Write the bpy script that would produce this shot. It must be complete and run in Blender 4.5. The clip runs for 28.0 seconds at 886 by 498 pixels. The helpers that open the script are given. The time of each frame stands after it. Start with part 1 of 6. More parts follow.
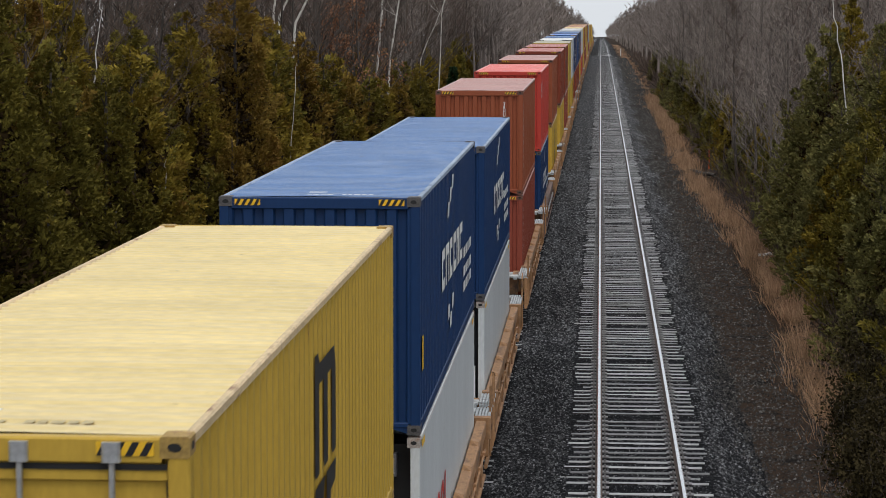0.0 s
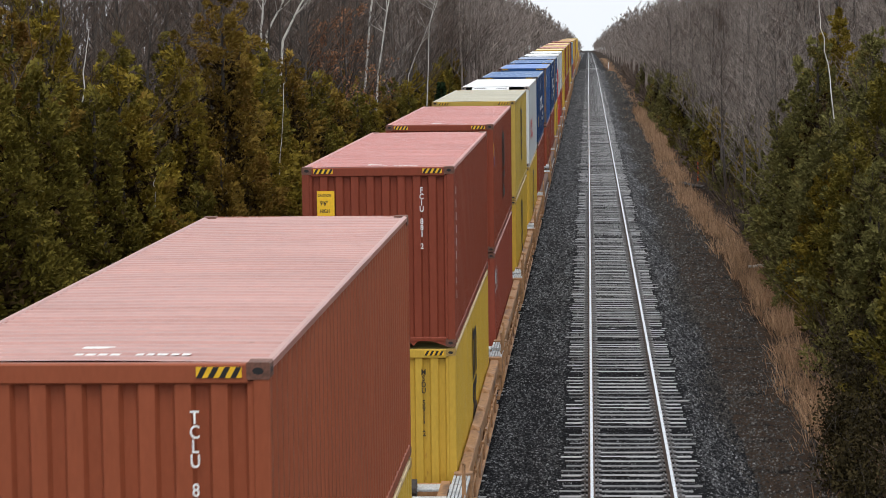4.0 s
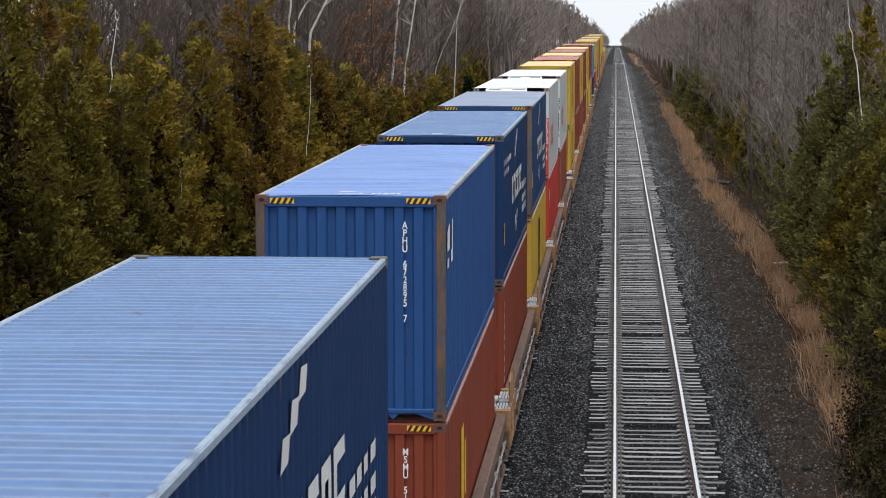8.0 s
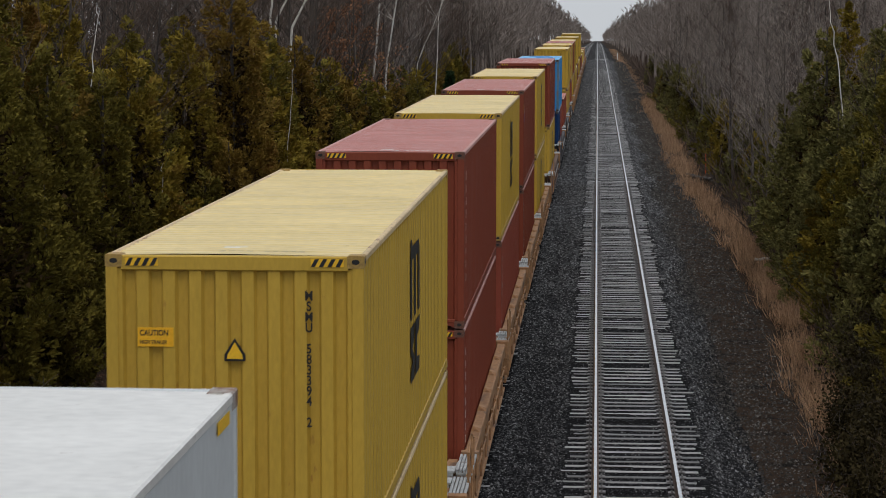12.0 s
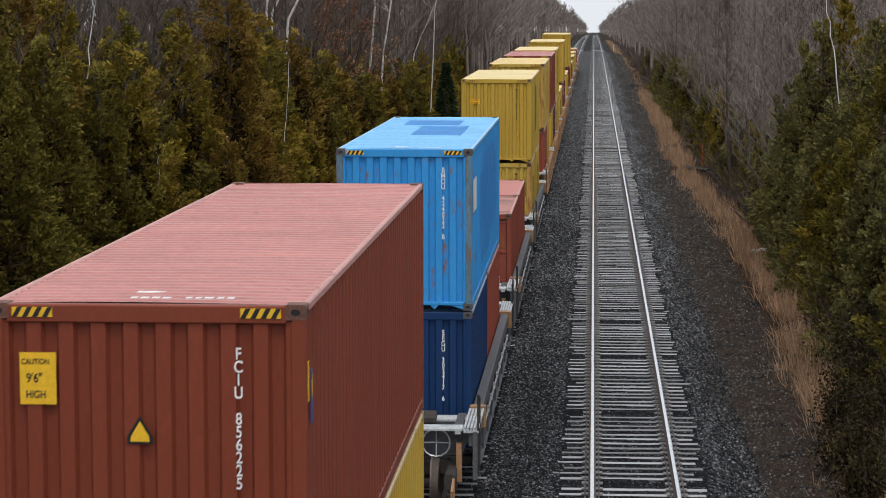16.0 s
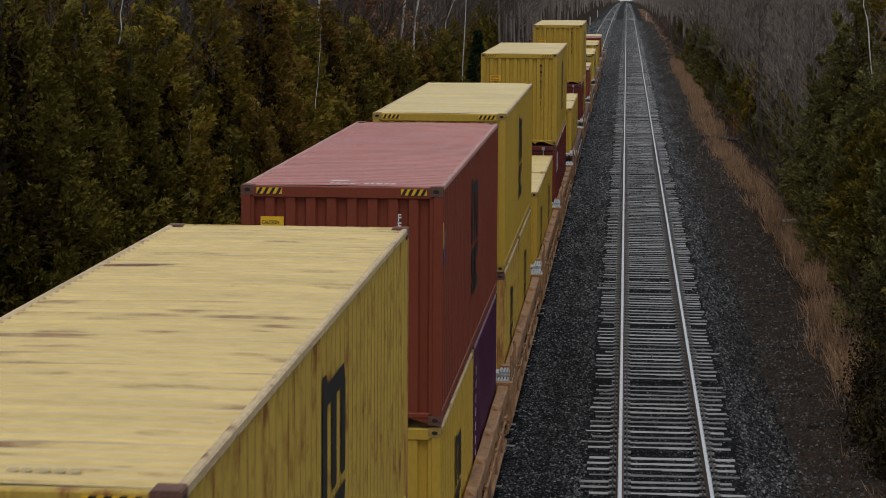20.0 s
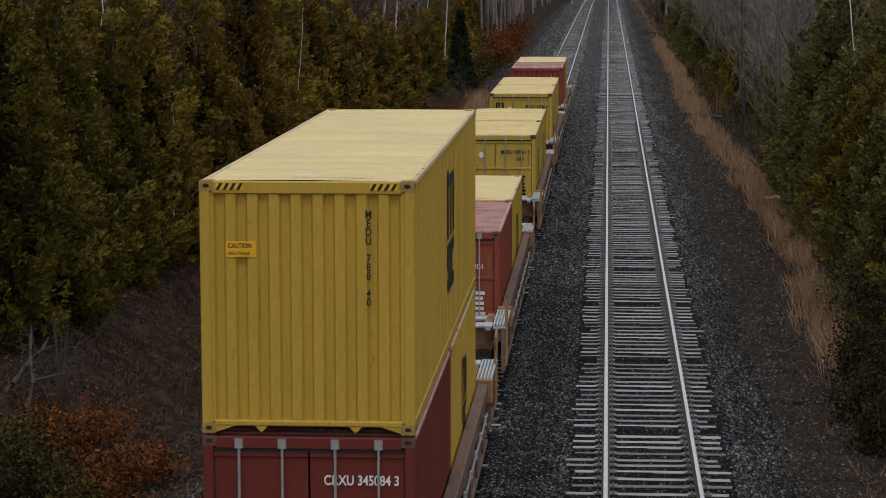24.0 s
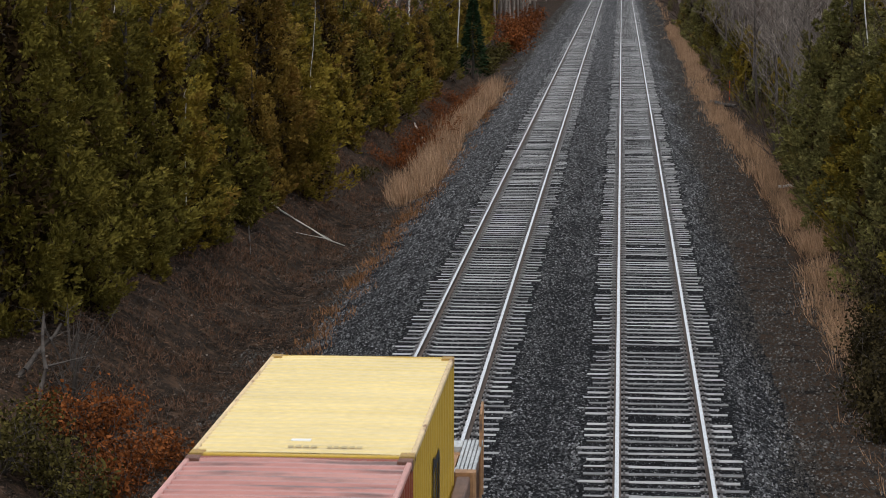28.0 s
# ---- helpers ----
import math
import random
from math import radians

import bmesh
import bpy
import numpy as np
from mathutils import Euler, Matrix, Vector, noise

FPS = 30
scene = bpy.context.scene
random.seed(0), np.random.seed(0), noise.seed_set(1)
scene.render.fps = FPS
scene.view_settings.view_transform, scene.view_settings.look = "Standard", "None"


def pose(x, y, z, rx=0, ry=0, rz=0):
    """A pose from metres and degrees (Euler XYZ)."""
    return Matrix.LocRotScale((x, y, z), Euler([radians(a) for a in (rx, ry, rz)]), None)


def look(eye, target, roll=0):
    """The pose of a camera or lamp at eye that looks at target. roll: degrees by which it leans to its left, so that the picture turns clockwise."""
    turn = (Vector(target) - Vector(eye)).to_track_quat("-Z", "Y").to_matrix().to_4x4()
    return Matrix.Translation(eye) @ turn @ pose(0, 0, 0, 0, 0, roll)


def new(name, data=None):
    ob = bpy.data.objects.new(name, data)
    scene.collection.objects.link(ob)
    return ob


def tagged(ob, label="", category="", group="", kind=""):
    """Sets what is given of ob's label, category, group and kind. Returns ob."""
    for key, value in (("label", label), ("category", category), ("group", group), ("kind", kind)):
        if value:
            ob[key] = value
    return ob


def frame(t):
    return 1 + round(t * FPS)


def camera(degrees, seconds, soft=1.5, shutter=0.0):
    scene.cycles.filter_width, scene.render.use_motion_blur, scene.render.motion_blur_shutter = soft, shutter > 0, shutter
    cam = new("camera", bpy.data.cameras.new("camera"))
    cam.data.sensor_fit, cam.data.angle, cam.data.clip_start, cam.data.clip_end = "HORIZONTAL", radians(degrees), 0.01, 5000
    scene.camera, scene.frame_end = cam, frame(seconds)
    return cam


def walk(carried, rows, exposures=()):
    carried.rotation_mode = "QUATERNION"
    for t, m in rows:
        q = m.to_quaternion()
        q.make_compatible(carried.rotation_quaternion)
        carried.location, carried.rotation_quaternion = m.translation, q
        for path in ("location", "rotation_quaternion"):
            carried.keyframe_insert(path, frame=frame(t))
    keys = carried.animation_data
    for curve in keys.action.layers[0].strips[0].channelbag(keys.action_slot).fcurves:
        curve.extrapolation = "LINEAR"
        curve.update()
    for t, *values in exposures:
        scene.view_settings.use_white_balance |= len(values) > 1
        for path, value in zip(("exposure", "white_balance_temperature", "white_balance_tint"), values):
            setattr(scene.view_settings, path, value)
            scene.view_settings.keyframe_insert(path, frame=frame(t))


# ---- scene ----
cam = camera(21.45, 28.0, soft=0.85, shutter=0.08)
EYE = (0.0, 0.0, 8.44)
# seconds, turn to the left, tilt down, lean (degrees)
AIM = [
    (0.0, 3.839, 5.222, 0.065),
    (0.5, 3.867, 5.468, 0.217),
    (1.0, 3.879, 5.441, -0.026),
    (1.5, 3.809, 5.408, 0.034),
    (2.0, 3.956, 5.363, -0.105),
    (2.5, 3.958, 5.315, -0.332),
    (3.0, 3.737, 4.981, -0.406),
    (3.5, 3.557, 4.840, -0.713),
    (5.5, 3.792, 4.886, -0.148),
    (6.0, 3.618, 4.633, -0.433),
    (6.5, 3.590, 4.488, -0.051),
    (7.0, 4.071, 4.637, -0.284),
    (7.5, 4.059, 4.798, -0.307),
    (8.0, 4.218, 5.006, -0.040),
    (8.5, 4.344, 5.180, 0.157),
    (9.0, 4.128, 4.974, -0.086),
    (9.5, 4.058, 4.857, -0.164),
    (10.0, 3.787, 5.114, -0.259),
    (10.5, 3.733, 4.860, -0.215),
    (11.0, 3.870, 5.141, 0.075),
    (11.5, 3.648, 5.137, 0.056),
    (12.0, 3.756, 5.122, 0.112),
    (12.5, 3.808, 5.156, -0.016),
    (14.5, 3.817, 5.582, 0.333),
    (15.0, 3.773, 5.346, 0.195),
    (15.5, 3.677, 5.451, 0.110),
    (16.0, 3.675, 5.324, 0.011),
    (16.5, 3.903, 5.634, 0.293),
    (17.0, 3.910, 5.929, 0.373),
    (17.5, 4.159, 5.933, 0.345),
    (18.0, 4.247, 6.010, 0.286),
    (18.5, 4.053, 5.932, 0.094),
    (19.0, 4.027, 5.852, -0.073),
    (19.5, 4.125, 5.889, -0.047),
    (20.0, 4.411, 6.121, 0.432),
    (20.5, 3.929, 5.907, 0.136),
    (21.0, 3.726, 6.079, 0.264),
    (21.5, 3.842, 6.090, 0.194),
    (22.0, 4.094, 6.120, 0.280),
    (22.5, 4.119, 5.957, 0.327),
    (24.5, 4.012, 6.790, -0.107),
    (25.0, 4.262, 6.836, 0.075),
    (25.5, 4.420, 6.937, -0.042),
    (26.0, 4.421, 6.968, -0.166),
    (26.5, 4.359, 6.978, -0.122),
    (27.0, 4.074, 7.087, -0.367),
    (27.5, 4.138, 6.934, -0.091),
    (28.0, 4.319, 6.917, 0.129),
]


def aim(yaw, down, lean):
    a, b = radians(yaw), radians(down)
    eye = Vector(EYE)
    return look(eye, eye + Vector((-math.sin(a) * math.cos(b), math.cos(a) * math.cos(b), -math.sin(b))), lean)


EXPOSURES = [(0.0, 0.1), (1.0, 0.5), (2.0, 1.0), (3.0, 0.6), (6.0, 0.3), (7.0, -0.05), (8.0, 0.42), (8.4, 0.72), (9.0, 0.88), (10.0, 0.8), (10.5, 0.25), (11.0, -0.05), (12.0, -0.28), (15.0, -0.25), (16.0, 0.25), (17.0, 0.52),
             (18.0, 0.3), (19.0, -0.45), (20.0, -0.6), (21.0, -0.3), (22.0, -0.3), (25.0, -0.46), (26.0, -0.35), (27.0, -0.22), (28.0, 0.22)]
walk(cam, [(t, aim(a, b, c)) for t, a, b, c in AIM], EXPOSURES)

# ---- light: overcast ----
world = bpy.data.worlds.new("overcast_sky")
scene.world = world
world.use_nodes = True
wn = world.node_tree.nodes
wl = world.node_tree.links
sky = wn.new("ShaderNodeTexSky")
sky.sky_type = "NISHITA"
sky.sun_disc = False
sky.sun_elevation = radians(62)
sky.sun_rotation = radians(200)
sky.air_density, sky.dust_density, sky.ozone_density = 1.0, 6.0, 1.0
cloud = wn.new("ShaderNodeMix")
cloud.data_type = "RGBA"
cloud.inputs[0].default_value = 0.8
cloud.inputs[7].default_value = (8.3, 8.7, 9.2, 1)
wl.new(sky.outputs[0], cloud.inputs[6])
wl.new(cloud.outputs[2], wn["Background"].inputs[0])
wn["Background"].inputs[1].default_value = 0.1
sun_data = bpy.data.lights.new("sun", "SUN")
sun_data.energy, sun_data.angle, sun_data.color = 0.9, radians(25), (1.0, 0.97, 0.92)
sun = new("sun", sun_data)
sun.matrix_world = look((0, 0, 60), (-9, 30, 0))


# ---- materials ----
def mat(name, base, rough=0.6, metal=0.0, var=0.12, scale=1.5, fine=30.0, bump=0.0, stain=None, amount=0.35, stain_scale=2.0,
        stretch=(1, 1, 1), per_object=0.0, dark=0.5, per_island=0.0, spec=0.5):
    """Base colour with variation at two scales, an optional stain with soft edges, and fine relief."""
    m = bpy.data.materials.new(name)
    m.use_nodes = True
    n, l = m.node_tree.nodes, m.node_tree.links
    b = n["Principled BSDF"]
    b.inputs["Roughness"].default_value, b.inputs["Metallic"].default_value = rough, metal
    b.inputs["Specular IOR Level"].default_value = spec
    co = n.new("ShaderNodeTexCoord")
    mp = n.new("ShaderNodeMapping")
    mp.inputs["Scale"].default_value = stretch
    l.new(co.outputs["Object"], mp.inputs[0])
    big, small = n.new("ShaderNodeTexNoise"), n.new("ShaderNodeTexNoise")
    for tex, s, d in ((big, scale, 4), (small, fine, 3)):
        tex.inputs["Scale"].default_value, tex.inputs["Detail"].default_value = s, d
        l.new(mp.outputs[0], tex.inputs["Vector"])
    add = n.new("ShaderNodeMath")
    add.operation = "ADD"
    l.new(big.outputs[0], add.inputs[0])
    l.new(small.outputs[0], add.inputs[1])
    value = add.outputs[0]
    for amount_, socket in ((per_object, "obj"), (per_island, "isl")):
        if amount_:
            info = n.new("ShaderNodeObjectInfo" if socket == "obj" else "ShaderNodeNewGeometry")
            mul = n.new("ShaderNodeMath")
            mul.operation = "MULTIPLY_ADD"
            l.new(info.outputs["Random" if socket == "obj" else "Random Per Island"], mul.inputs[0])
            mul.inputs[1].default_value = amount_ * 2
            more = n.new("ShaderNodeMath")
            more.operation = "ADD"
            more.inputs[1].default_value = -amount_
            l.new(value, mul.inputs[2])
            l.new(mul.outputs[0], more.inputs[0])
            value = more.outputs[0]
    fit = n.new("ShaderNodeMapRange")
    fit.inputs[1].default_value, fit.inputs[2].default_value = 0.6, 1.4
    fit.inputs[3].default_value, fit.inputs[4].default_value = 1 - var * 2, 1 + var * 2
    l.new(value, fit.inputs[0])
    tint = n.new("ShaderNodeMix")
    tint.data_type, tint.blend_type = "RGBA", "MULTIPLY"
    tint.inputs[0].default_value = 1.0
    tint.inputs[6].default_value = (*base, 1)
    l.new(fit.outputs[0], tint.inputs[7])
    colour = tint.outputs[2]
    if stain:
        st = n.new("ShaderNodeTexNoise")
        st.inputs["Scale"].default_value, st.inputs["Detail"].default_value = stain_scale, 8
        st.inputs["Roughness"].default_value = 0.65
        l.new(mp.outputs[0], st.inputs["Vector"])
        ramp = n.new("ShaderNodeMapRange")
        ramp.inputs[1].default_value, ramp.inputs[2].default_value = 0.72 - amount * 0.45, 0.78 - amount * 0.3
        l.new(st.outputs[0], ramp.inputs[0])
        mix = n.new("ShaderNodeMix")
        mix.data_type = "RGBA"
        l.new(ramp.outputs[0], mix.inputs[0])
        l.new(colour, mix.inputs[6])
        mix.inputs[7].default_value = (*stain, 1)
        colour = mix.outputs[2]
    l.new(colour, b.inputs["Base Color"])
    if bump:
        bp = n.new("ShaderNodeBump")
        bp.inputs["Strength"].default_value, bp.inputs["Distance"].default_value = bump, 0.02
        l.new(small.outputs[0], bp.inputs["Height"])
        l.new(bp.outputs[0], b.inputs["Normal"])
    return m


RUST = (0.20, 0.085, 0.035)
# container paints: body, and a separate, mostly lighter roof tone
PAINT = {}


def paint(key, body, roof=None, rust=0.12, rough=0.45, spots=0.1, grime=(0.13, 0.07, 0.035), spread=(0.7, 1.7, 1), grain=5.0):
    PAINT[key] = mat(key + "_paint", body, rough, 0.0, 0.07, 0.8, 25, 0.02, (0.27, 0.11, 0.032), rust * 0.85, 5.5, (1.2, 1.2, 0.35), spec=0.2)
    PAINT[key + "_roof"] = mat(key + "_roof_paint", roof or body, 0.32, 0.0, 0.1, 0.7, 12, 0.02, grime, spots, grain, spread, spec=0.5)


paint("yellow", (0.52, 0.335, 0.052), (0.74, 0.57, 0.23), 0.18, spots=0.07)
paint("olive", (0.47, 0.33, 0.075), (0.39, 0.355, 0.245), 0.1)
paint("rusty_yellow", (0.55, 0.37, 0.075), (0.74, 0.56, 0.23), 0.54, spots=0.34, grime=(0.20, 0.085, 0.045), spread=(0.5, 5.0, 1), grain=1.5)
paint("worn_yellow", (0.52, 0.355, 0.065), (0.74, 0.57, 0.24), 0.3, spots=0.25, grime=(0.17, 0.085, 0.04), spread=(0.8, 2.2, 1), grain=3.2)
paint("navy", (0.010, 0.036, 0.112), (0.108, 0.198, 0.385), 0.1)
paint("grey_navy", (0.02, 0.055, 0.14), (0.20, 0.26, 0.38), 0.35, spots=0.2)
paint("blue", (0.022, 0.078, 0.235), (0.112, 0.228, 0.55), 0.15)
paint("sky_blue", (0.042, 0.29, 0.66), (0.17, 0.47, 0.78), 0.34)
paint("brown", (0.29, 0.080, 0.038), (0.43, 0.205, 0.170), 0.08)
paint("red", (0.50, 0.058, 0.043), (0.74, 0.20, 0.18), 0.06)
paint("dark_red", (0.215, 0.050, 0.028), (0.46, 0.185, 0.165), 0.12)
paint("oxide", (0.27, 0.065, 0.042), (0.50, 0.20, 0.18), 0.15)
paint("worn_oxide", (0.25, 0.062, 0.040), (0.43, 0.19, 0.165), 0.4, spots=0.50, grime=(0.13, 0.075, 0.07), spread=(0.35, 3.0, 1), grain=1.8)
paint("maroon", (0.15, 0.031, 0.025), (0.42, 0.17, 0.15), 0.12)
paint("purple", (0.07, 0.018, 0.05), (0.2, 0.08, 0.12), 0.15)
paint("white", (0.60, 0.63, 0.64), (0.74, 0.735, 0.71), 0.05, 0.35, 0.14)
# worn corner posts where they differ from the walls
POST = {"blue": mat("worn_brown_post", (0.085, 0.070, 0.066), 0.7, 0, 0.25, 2, 20, 0.1, RUST, 0.5, 3.0, (2, 2, 0.5)),
        "grey_navy": mat("worn_grey_post", (0.11, 0.10, 0.095), 0.7, 0, 0.25, 2, 20, 0.1, RUST, 0.5, 3.0, (2, 2, 0.5)),
        "sky_blue": mat("rusted_blue_post", (0.10, 0.19, 0.26), 0.7, 0, 0.25, 2, 20, 0.1, (0.17, 0.09, 0.05), 0.5, 3.0, (2, 2, 0.4)),
        "rusty_yellow": mat("rusted_yellow_post", (0.48, 0.27, 0.07), 0.7, 0, 0.2, 2, 20, 0.1, (0.26, 0.10, 0.03), 0.55, 3.0, (2, 2, 0.35))}
# worn upper side rails, where the paint has chalked or gone
TOPRAIL = {"yellow": mat("worn_buff_rail", (0.64, 0.48, 0.27), 0.6, 0, 0.15, 2, 20, 0.05, (0.22, 0.10, 0.05), 0.35, 4.0, (2, 0.5, 2)),
           "blue": mat("worn_pale_rail", (0.36, 0.39, 0.43), 0.6, 0, 0.15, 2, 20, 0.05, (0.10, 0.13, 0.2), 0.4, 4.0, (2, 0.4, 2)),
           "navy": mat("worn_blue_rail", (0.30, 0.37, 0.47), 0.6, 0, 0.15, 2, 20, 0.05, (0.09, 0.13, 0.22), 0.4, 4.0, (2, 0.4, 2)),
           "dark_red": mat("worn_red_rail", (0.52, 0.27, 0.24), 0.6, 0, 0.12, 2, 20, 0.05, (0.25, 0.09, 0.06), 0.3, 4.0, (2, 0.4, 2))}
TOPRAIL["worn_yellow"], TOPRAIL["worn_oxide"], TOPRAIL["rusty_yellow"], TOPRAIL["grey_navy"], TOPRAIL["oxide"], TOPRAIL["maroon"] = TOPRAIL["yellow"], TOPRAIL["dark_red"], TOPRAIL["yellow"], TOPRAIL["navy"], TOPRAIL["dark_red"], TOPRAIL["dark_red"]
M_REPAINT = mat("darker_blue_repaint", (0.035, 0.22, 0.55), 0.4, 0, 0.1, 1, 20)
M_STEEL = mat("worn_rail_steel", (0.75, 0.75, 0.76), 0.22, 1.0, 0.05, 2, 60)
M_RAIL_SIDE = mat("rusty_rail_side", (0.11, 0.08, 0.065), 0.8, 0.3, 0.2, 2, 40)
M_PLATE = mat("tie_plate_steel", (0.20, 0.19, 0.19), 0.5, 0.5, 0.25, 3, 40)
M_TIE = mat("weathered_tie_wood", (0.215, 0.215, 0.218), 0.38, 0.0, 0.38, 1.5, 14, 0.4, (0.10, 0.09, 0.085), 0.3, 3.0, (0.35, 3, 3), per_object=0.5)
# creosote brown taken down further to paint shade on the upright faces
M_TIE_SIDE = mat("creosoted_shaded_tie_side", (0.030, 0.027, 0.025), 0.8, 0.0, 0.25, 2, 20, 0.2, spec=0.1)
M_TIE_FAR = mat("weathered_tie_wood_far", (0.215, 0.215, 0.218), 0.38, 0.0, 0.38, 1.5, 14, 0.0, (0.10, 0.09, 0.085), 0.3, 3.0, per_island=0.5)
def stones_mat(name, dark, light, soil=None, soil_amount=0.4):
    """Crushed stone: angular cells of two sizes, each stone with its own tone, joints recessed and darkened in the
    colour, and soil showing in patches.
    """
    m = bpy.data.materials.new(name)
    m.use_nodes = True
    n, l = m.node_tree.nodes, m.node_tree.links
    b = n["Principled BSDF"]
    b.inputs["Roughness"].default_value, b.inputs["Specular IOR Level"].default_value = 0.9, 0.04
    co = n.new("ShaderNodeTexCoord")
    warp = n.new("ShaderNodeTexNoise")
    warp.inputs["Scale"].default_value = 18
    l.new(co.outputs["Object"], warp.inputs["Vector"])
    add = n.new("ShaderNodeVectorMath")
    add.operation = "MULTIPLY_ADD"
    add.inputs[1].default_value = (0.05, 0.05, 0.05)
    l.new(warp.outputs["Color"], add.inputs[0])
    l.new(co.outputs["Object"], add.inputs[2])
    tone, gap = [], []
    for s in (21.0, 34.0):
        v = n.new("ShaderNodeTexVoronoi")
        v.inputs["Scale"].default_value = s
        l.new(add.outputs[0], v.inputs["Vector"])
        sep = n.new("ShaderNodeSeparateColor")
        l.new(v.outputs["Color"], sep.inputs[0])
        tone.append(sep.outputs[0])
        gap.append(v.outputs["Distance"])
    mean = n.new("ShaderNodeMath")
    mean.operation = "MULTIPLY"
    l.new(tone[0], mean.inputs[0])
    l.new(tone[1], mean.inputs[1])
    patch = n.new("ShaderNodeTexNoise")
    patch.inputs["Scale"].default_value, patch.inputs["Detail"].default_value = 0.7, 5
    l.new(co.outputs["Object"], patch.inputs["Vector"])
    lift = n.new("ShaderNodeMath")
    lift.operation = "MULTIPLY_ADD"
    lift.inputs[1].default_value = 0.25
    l.new(patch.outputs[0], lift.inputs[0])
    l.new(mean.outputs[0], lift.inputs[2])
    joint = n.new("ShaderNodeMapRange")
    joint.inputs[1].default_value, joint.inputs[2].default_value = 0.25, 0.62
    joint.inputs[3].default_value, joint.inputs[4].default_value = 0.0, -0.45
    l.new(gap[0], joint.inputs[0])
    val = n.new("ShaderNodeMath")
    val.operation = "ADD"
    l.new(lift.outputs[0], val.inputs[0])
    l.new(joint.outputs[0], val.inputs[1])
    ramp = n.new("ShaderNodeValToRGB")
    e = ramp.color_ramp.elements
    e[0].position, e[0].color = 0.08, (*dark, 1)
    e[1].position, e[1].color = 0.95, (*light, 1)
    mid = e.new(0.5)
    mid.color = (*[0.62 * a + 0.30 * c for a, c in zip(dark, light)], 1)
    l.new(val.outputs[0], ramp.inputs[0])
    colour = ramp.outputs[0]
    if soil:
        s1 = n.new("ShaderNodeTexNoise")
        s1.inputs["Scale"].default_value, s1.inputs["Detail"].default_value = 1.1, 9
        s1.inputs["Roughness"].default_value = 0.7
        l.new(co.outputs["Object"], s1.inputs["Vector"])
        r = n.new("ShaderNodeMapRange")
        r.inputs[1].default_value, r.inputs[2].default_value = 0.70 - 0.4 * soil_amount, 0.80 - 0.4 * soil_amount
        l.new(s1.outputs[0], r.inputs[0])
        mix = n.new("ShaderNodeMix")
        mix.data_type = "RGBA"
        l.new(r.outputs[0], mix.inputs[0])
        l.new(colour, mix.inputs[6])
        mix.inputs[7].default_value = (*soil, 1)
        colour = mix.outputs[2]
    l.new(colour, b.inputs["Base Color"])
    bp = n.new("ShaderNodeBump")
    bp.inputs["Strength"].default_value, bp.inputs["Distance"].default_value = 0.9, 0.03
    l.new(val.outputs[0], bp.inputs["Height"])
    l.new(bp.outputs[0], b.inputs["Normal"])
    return m


# far bed is paler, having few loose stones on it
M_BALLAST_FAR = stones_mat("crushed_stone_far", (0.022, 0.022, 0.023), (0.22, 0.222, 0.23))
# near-black bed: the shade between the loose stones is in its colour
M_BALLAST = stones_mat("crushed_stone_bed_gap_shade", (0.005, 0.005, 0.006), (0.085, 0.088, 0.10))


def loose_mat(name, tones):
    """Loose pieces, each with a tone of its own out of a few."""
    m = bpy.data.materials.new(name)
    m.use_nodes = True
    n, l = m.node_tree.nodes, m.node_tree.links
    b = n["Principled BSDF"]
    b.inputs["Roughness"].default_value, b.inputs["Specular IOR Level"].default_value = 0.7, 0.15
    g = n.new("ShaderNodeNewGeometry")
    ramp = n.new("ShaderNodeValToRGB")
    e = ramp.color_ramp.elements
    e[0].position, e[0].color = tones[0][0], (*tones[0][1], 1)
    e[1].position, e[1].color = tones[-1][0], (*tones[-1][1], 1)
    for p, c in tones[1:-1]:
        e.new(p).color = (*c, 1)
    l.new(g.outputs["Random Per Island"], ramp.inputs[0])
    l.new(ramp.outputs[0], b.inputs["Base Color"])
    return m


M_STONE = loose_mat("crushed_stone", ((0.0, (0.012, 0.012, 0.013)), (0.40, (0.042, 0.043, 0.047)), (0.80, (0.112, 0.113, 0.117)), (1.0, (0.25, 0.255, 0.265))))
M_STONE_DIRTY = loose_mat("soil_stained_gravel", ((0.0, (0.008, 0.007, 0.006)), (0.45, (0.028, 0.025, 0.022)), (0.85, (0.066, 0.061, 0.056)), (1.0, (0.15, 0.145, 0.14))))
M_SOIL = mat("leaf_litter_soil", (0.025, 0.019, 0.015), 0.95, 0.0, 0.45, 0.6, 16, 1.0, (0.078, 0.048, 0.032), 0.5, 2.6, spec=0.03)
M_DIRT = stones_mat("stony_damp_dirt", (0.007, 0.006, 0.006), (0.055, 0.053, 0.052), (0.044, 0.029, 0.020), 0.8)
M_BLACK = mat("dark_recess", (0.012, 0.012, 0.013), 0.8, 0.0, 0.1)
M_INK = mat("black_paint", (0.012, 0.012, 0.013), 0.5, 0.0, 0.1)
M_WHITE = mat("white_lettering", (0.78, 0.78, 0.76), 0.5, 0.0, 0.08)
M_FADED = mat("faded_roof_lettering", (0.50, 0.40, 0.20), 0.6, 0.0, 0.15)
M_REDMARK = mat("red_lettering", (0.62, 0.05, 0.04), 0.5, 0.0, 0.08)
M_HAZARD = mat("yellow_tape", (0.85, 0.50, 0.02), 0.5, 0.0, 0.08)
M_ORANGE = mat("orange_label", (0.85, 0.44, 0.012), 0.5, 0.0, 0.08)
M_BLUELABEL = mat("blue_label", (0.02, 0.10, 0.45), 0.5)
M_GREENLABEL = mat("green_label", (0.02, 0.30, 0.16), 0.5)
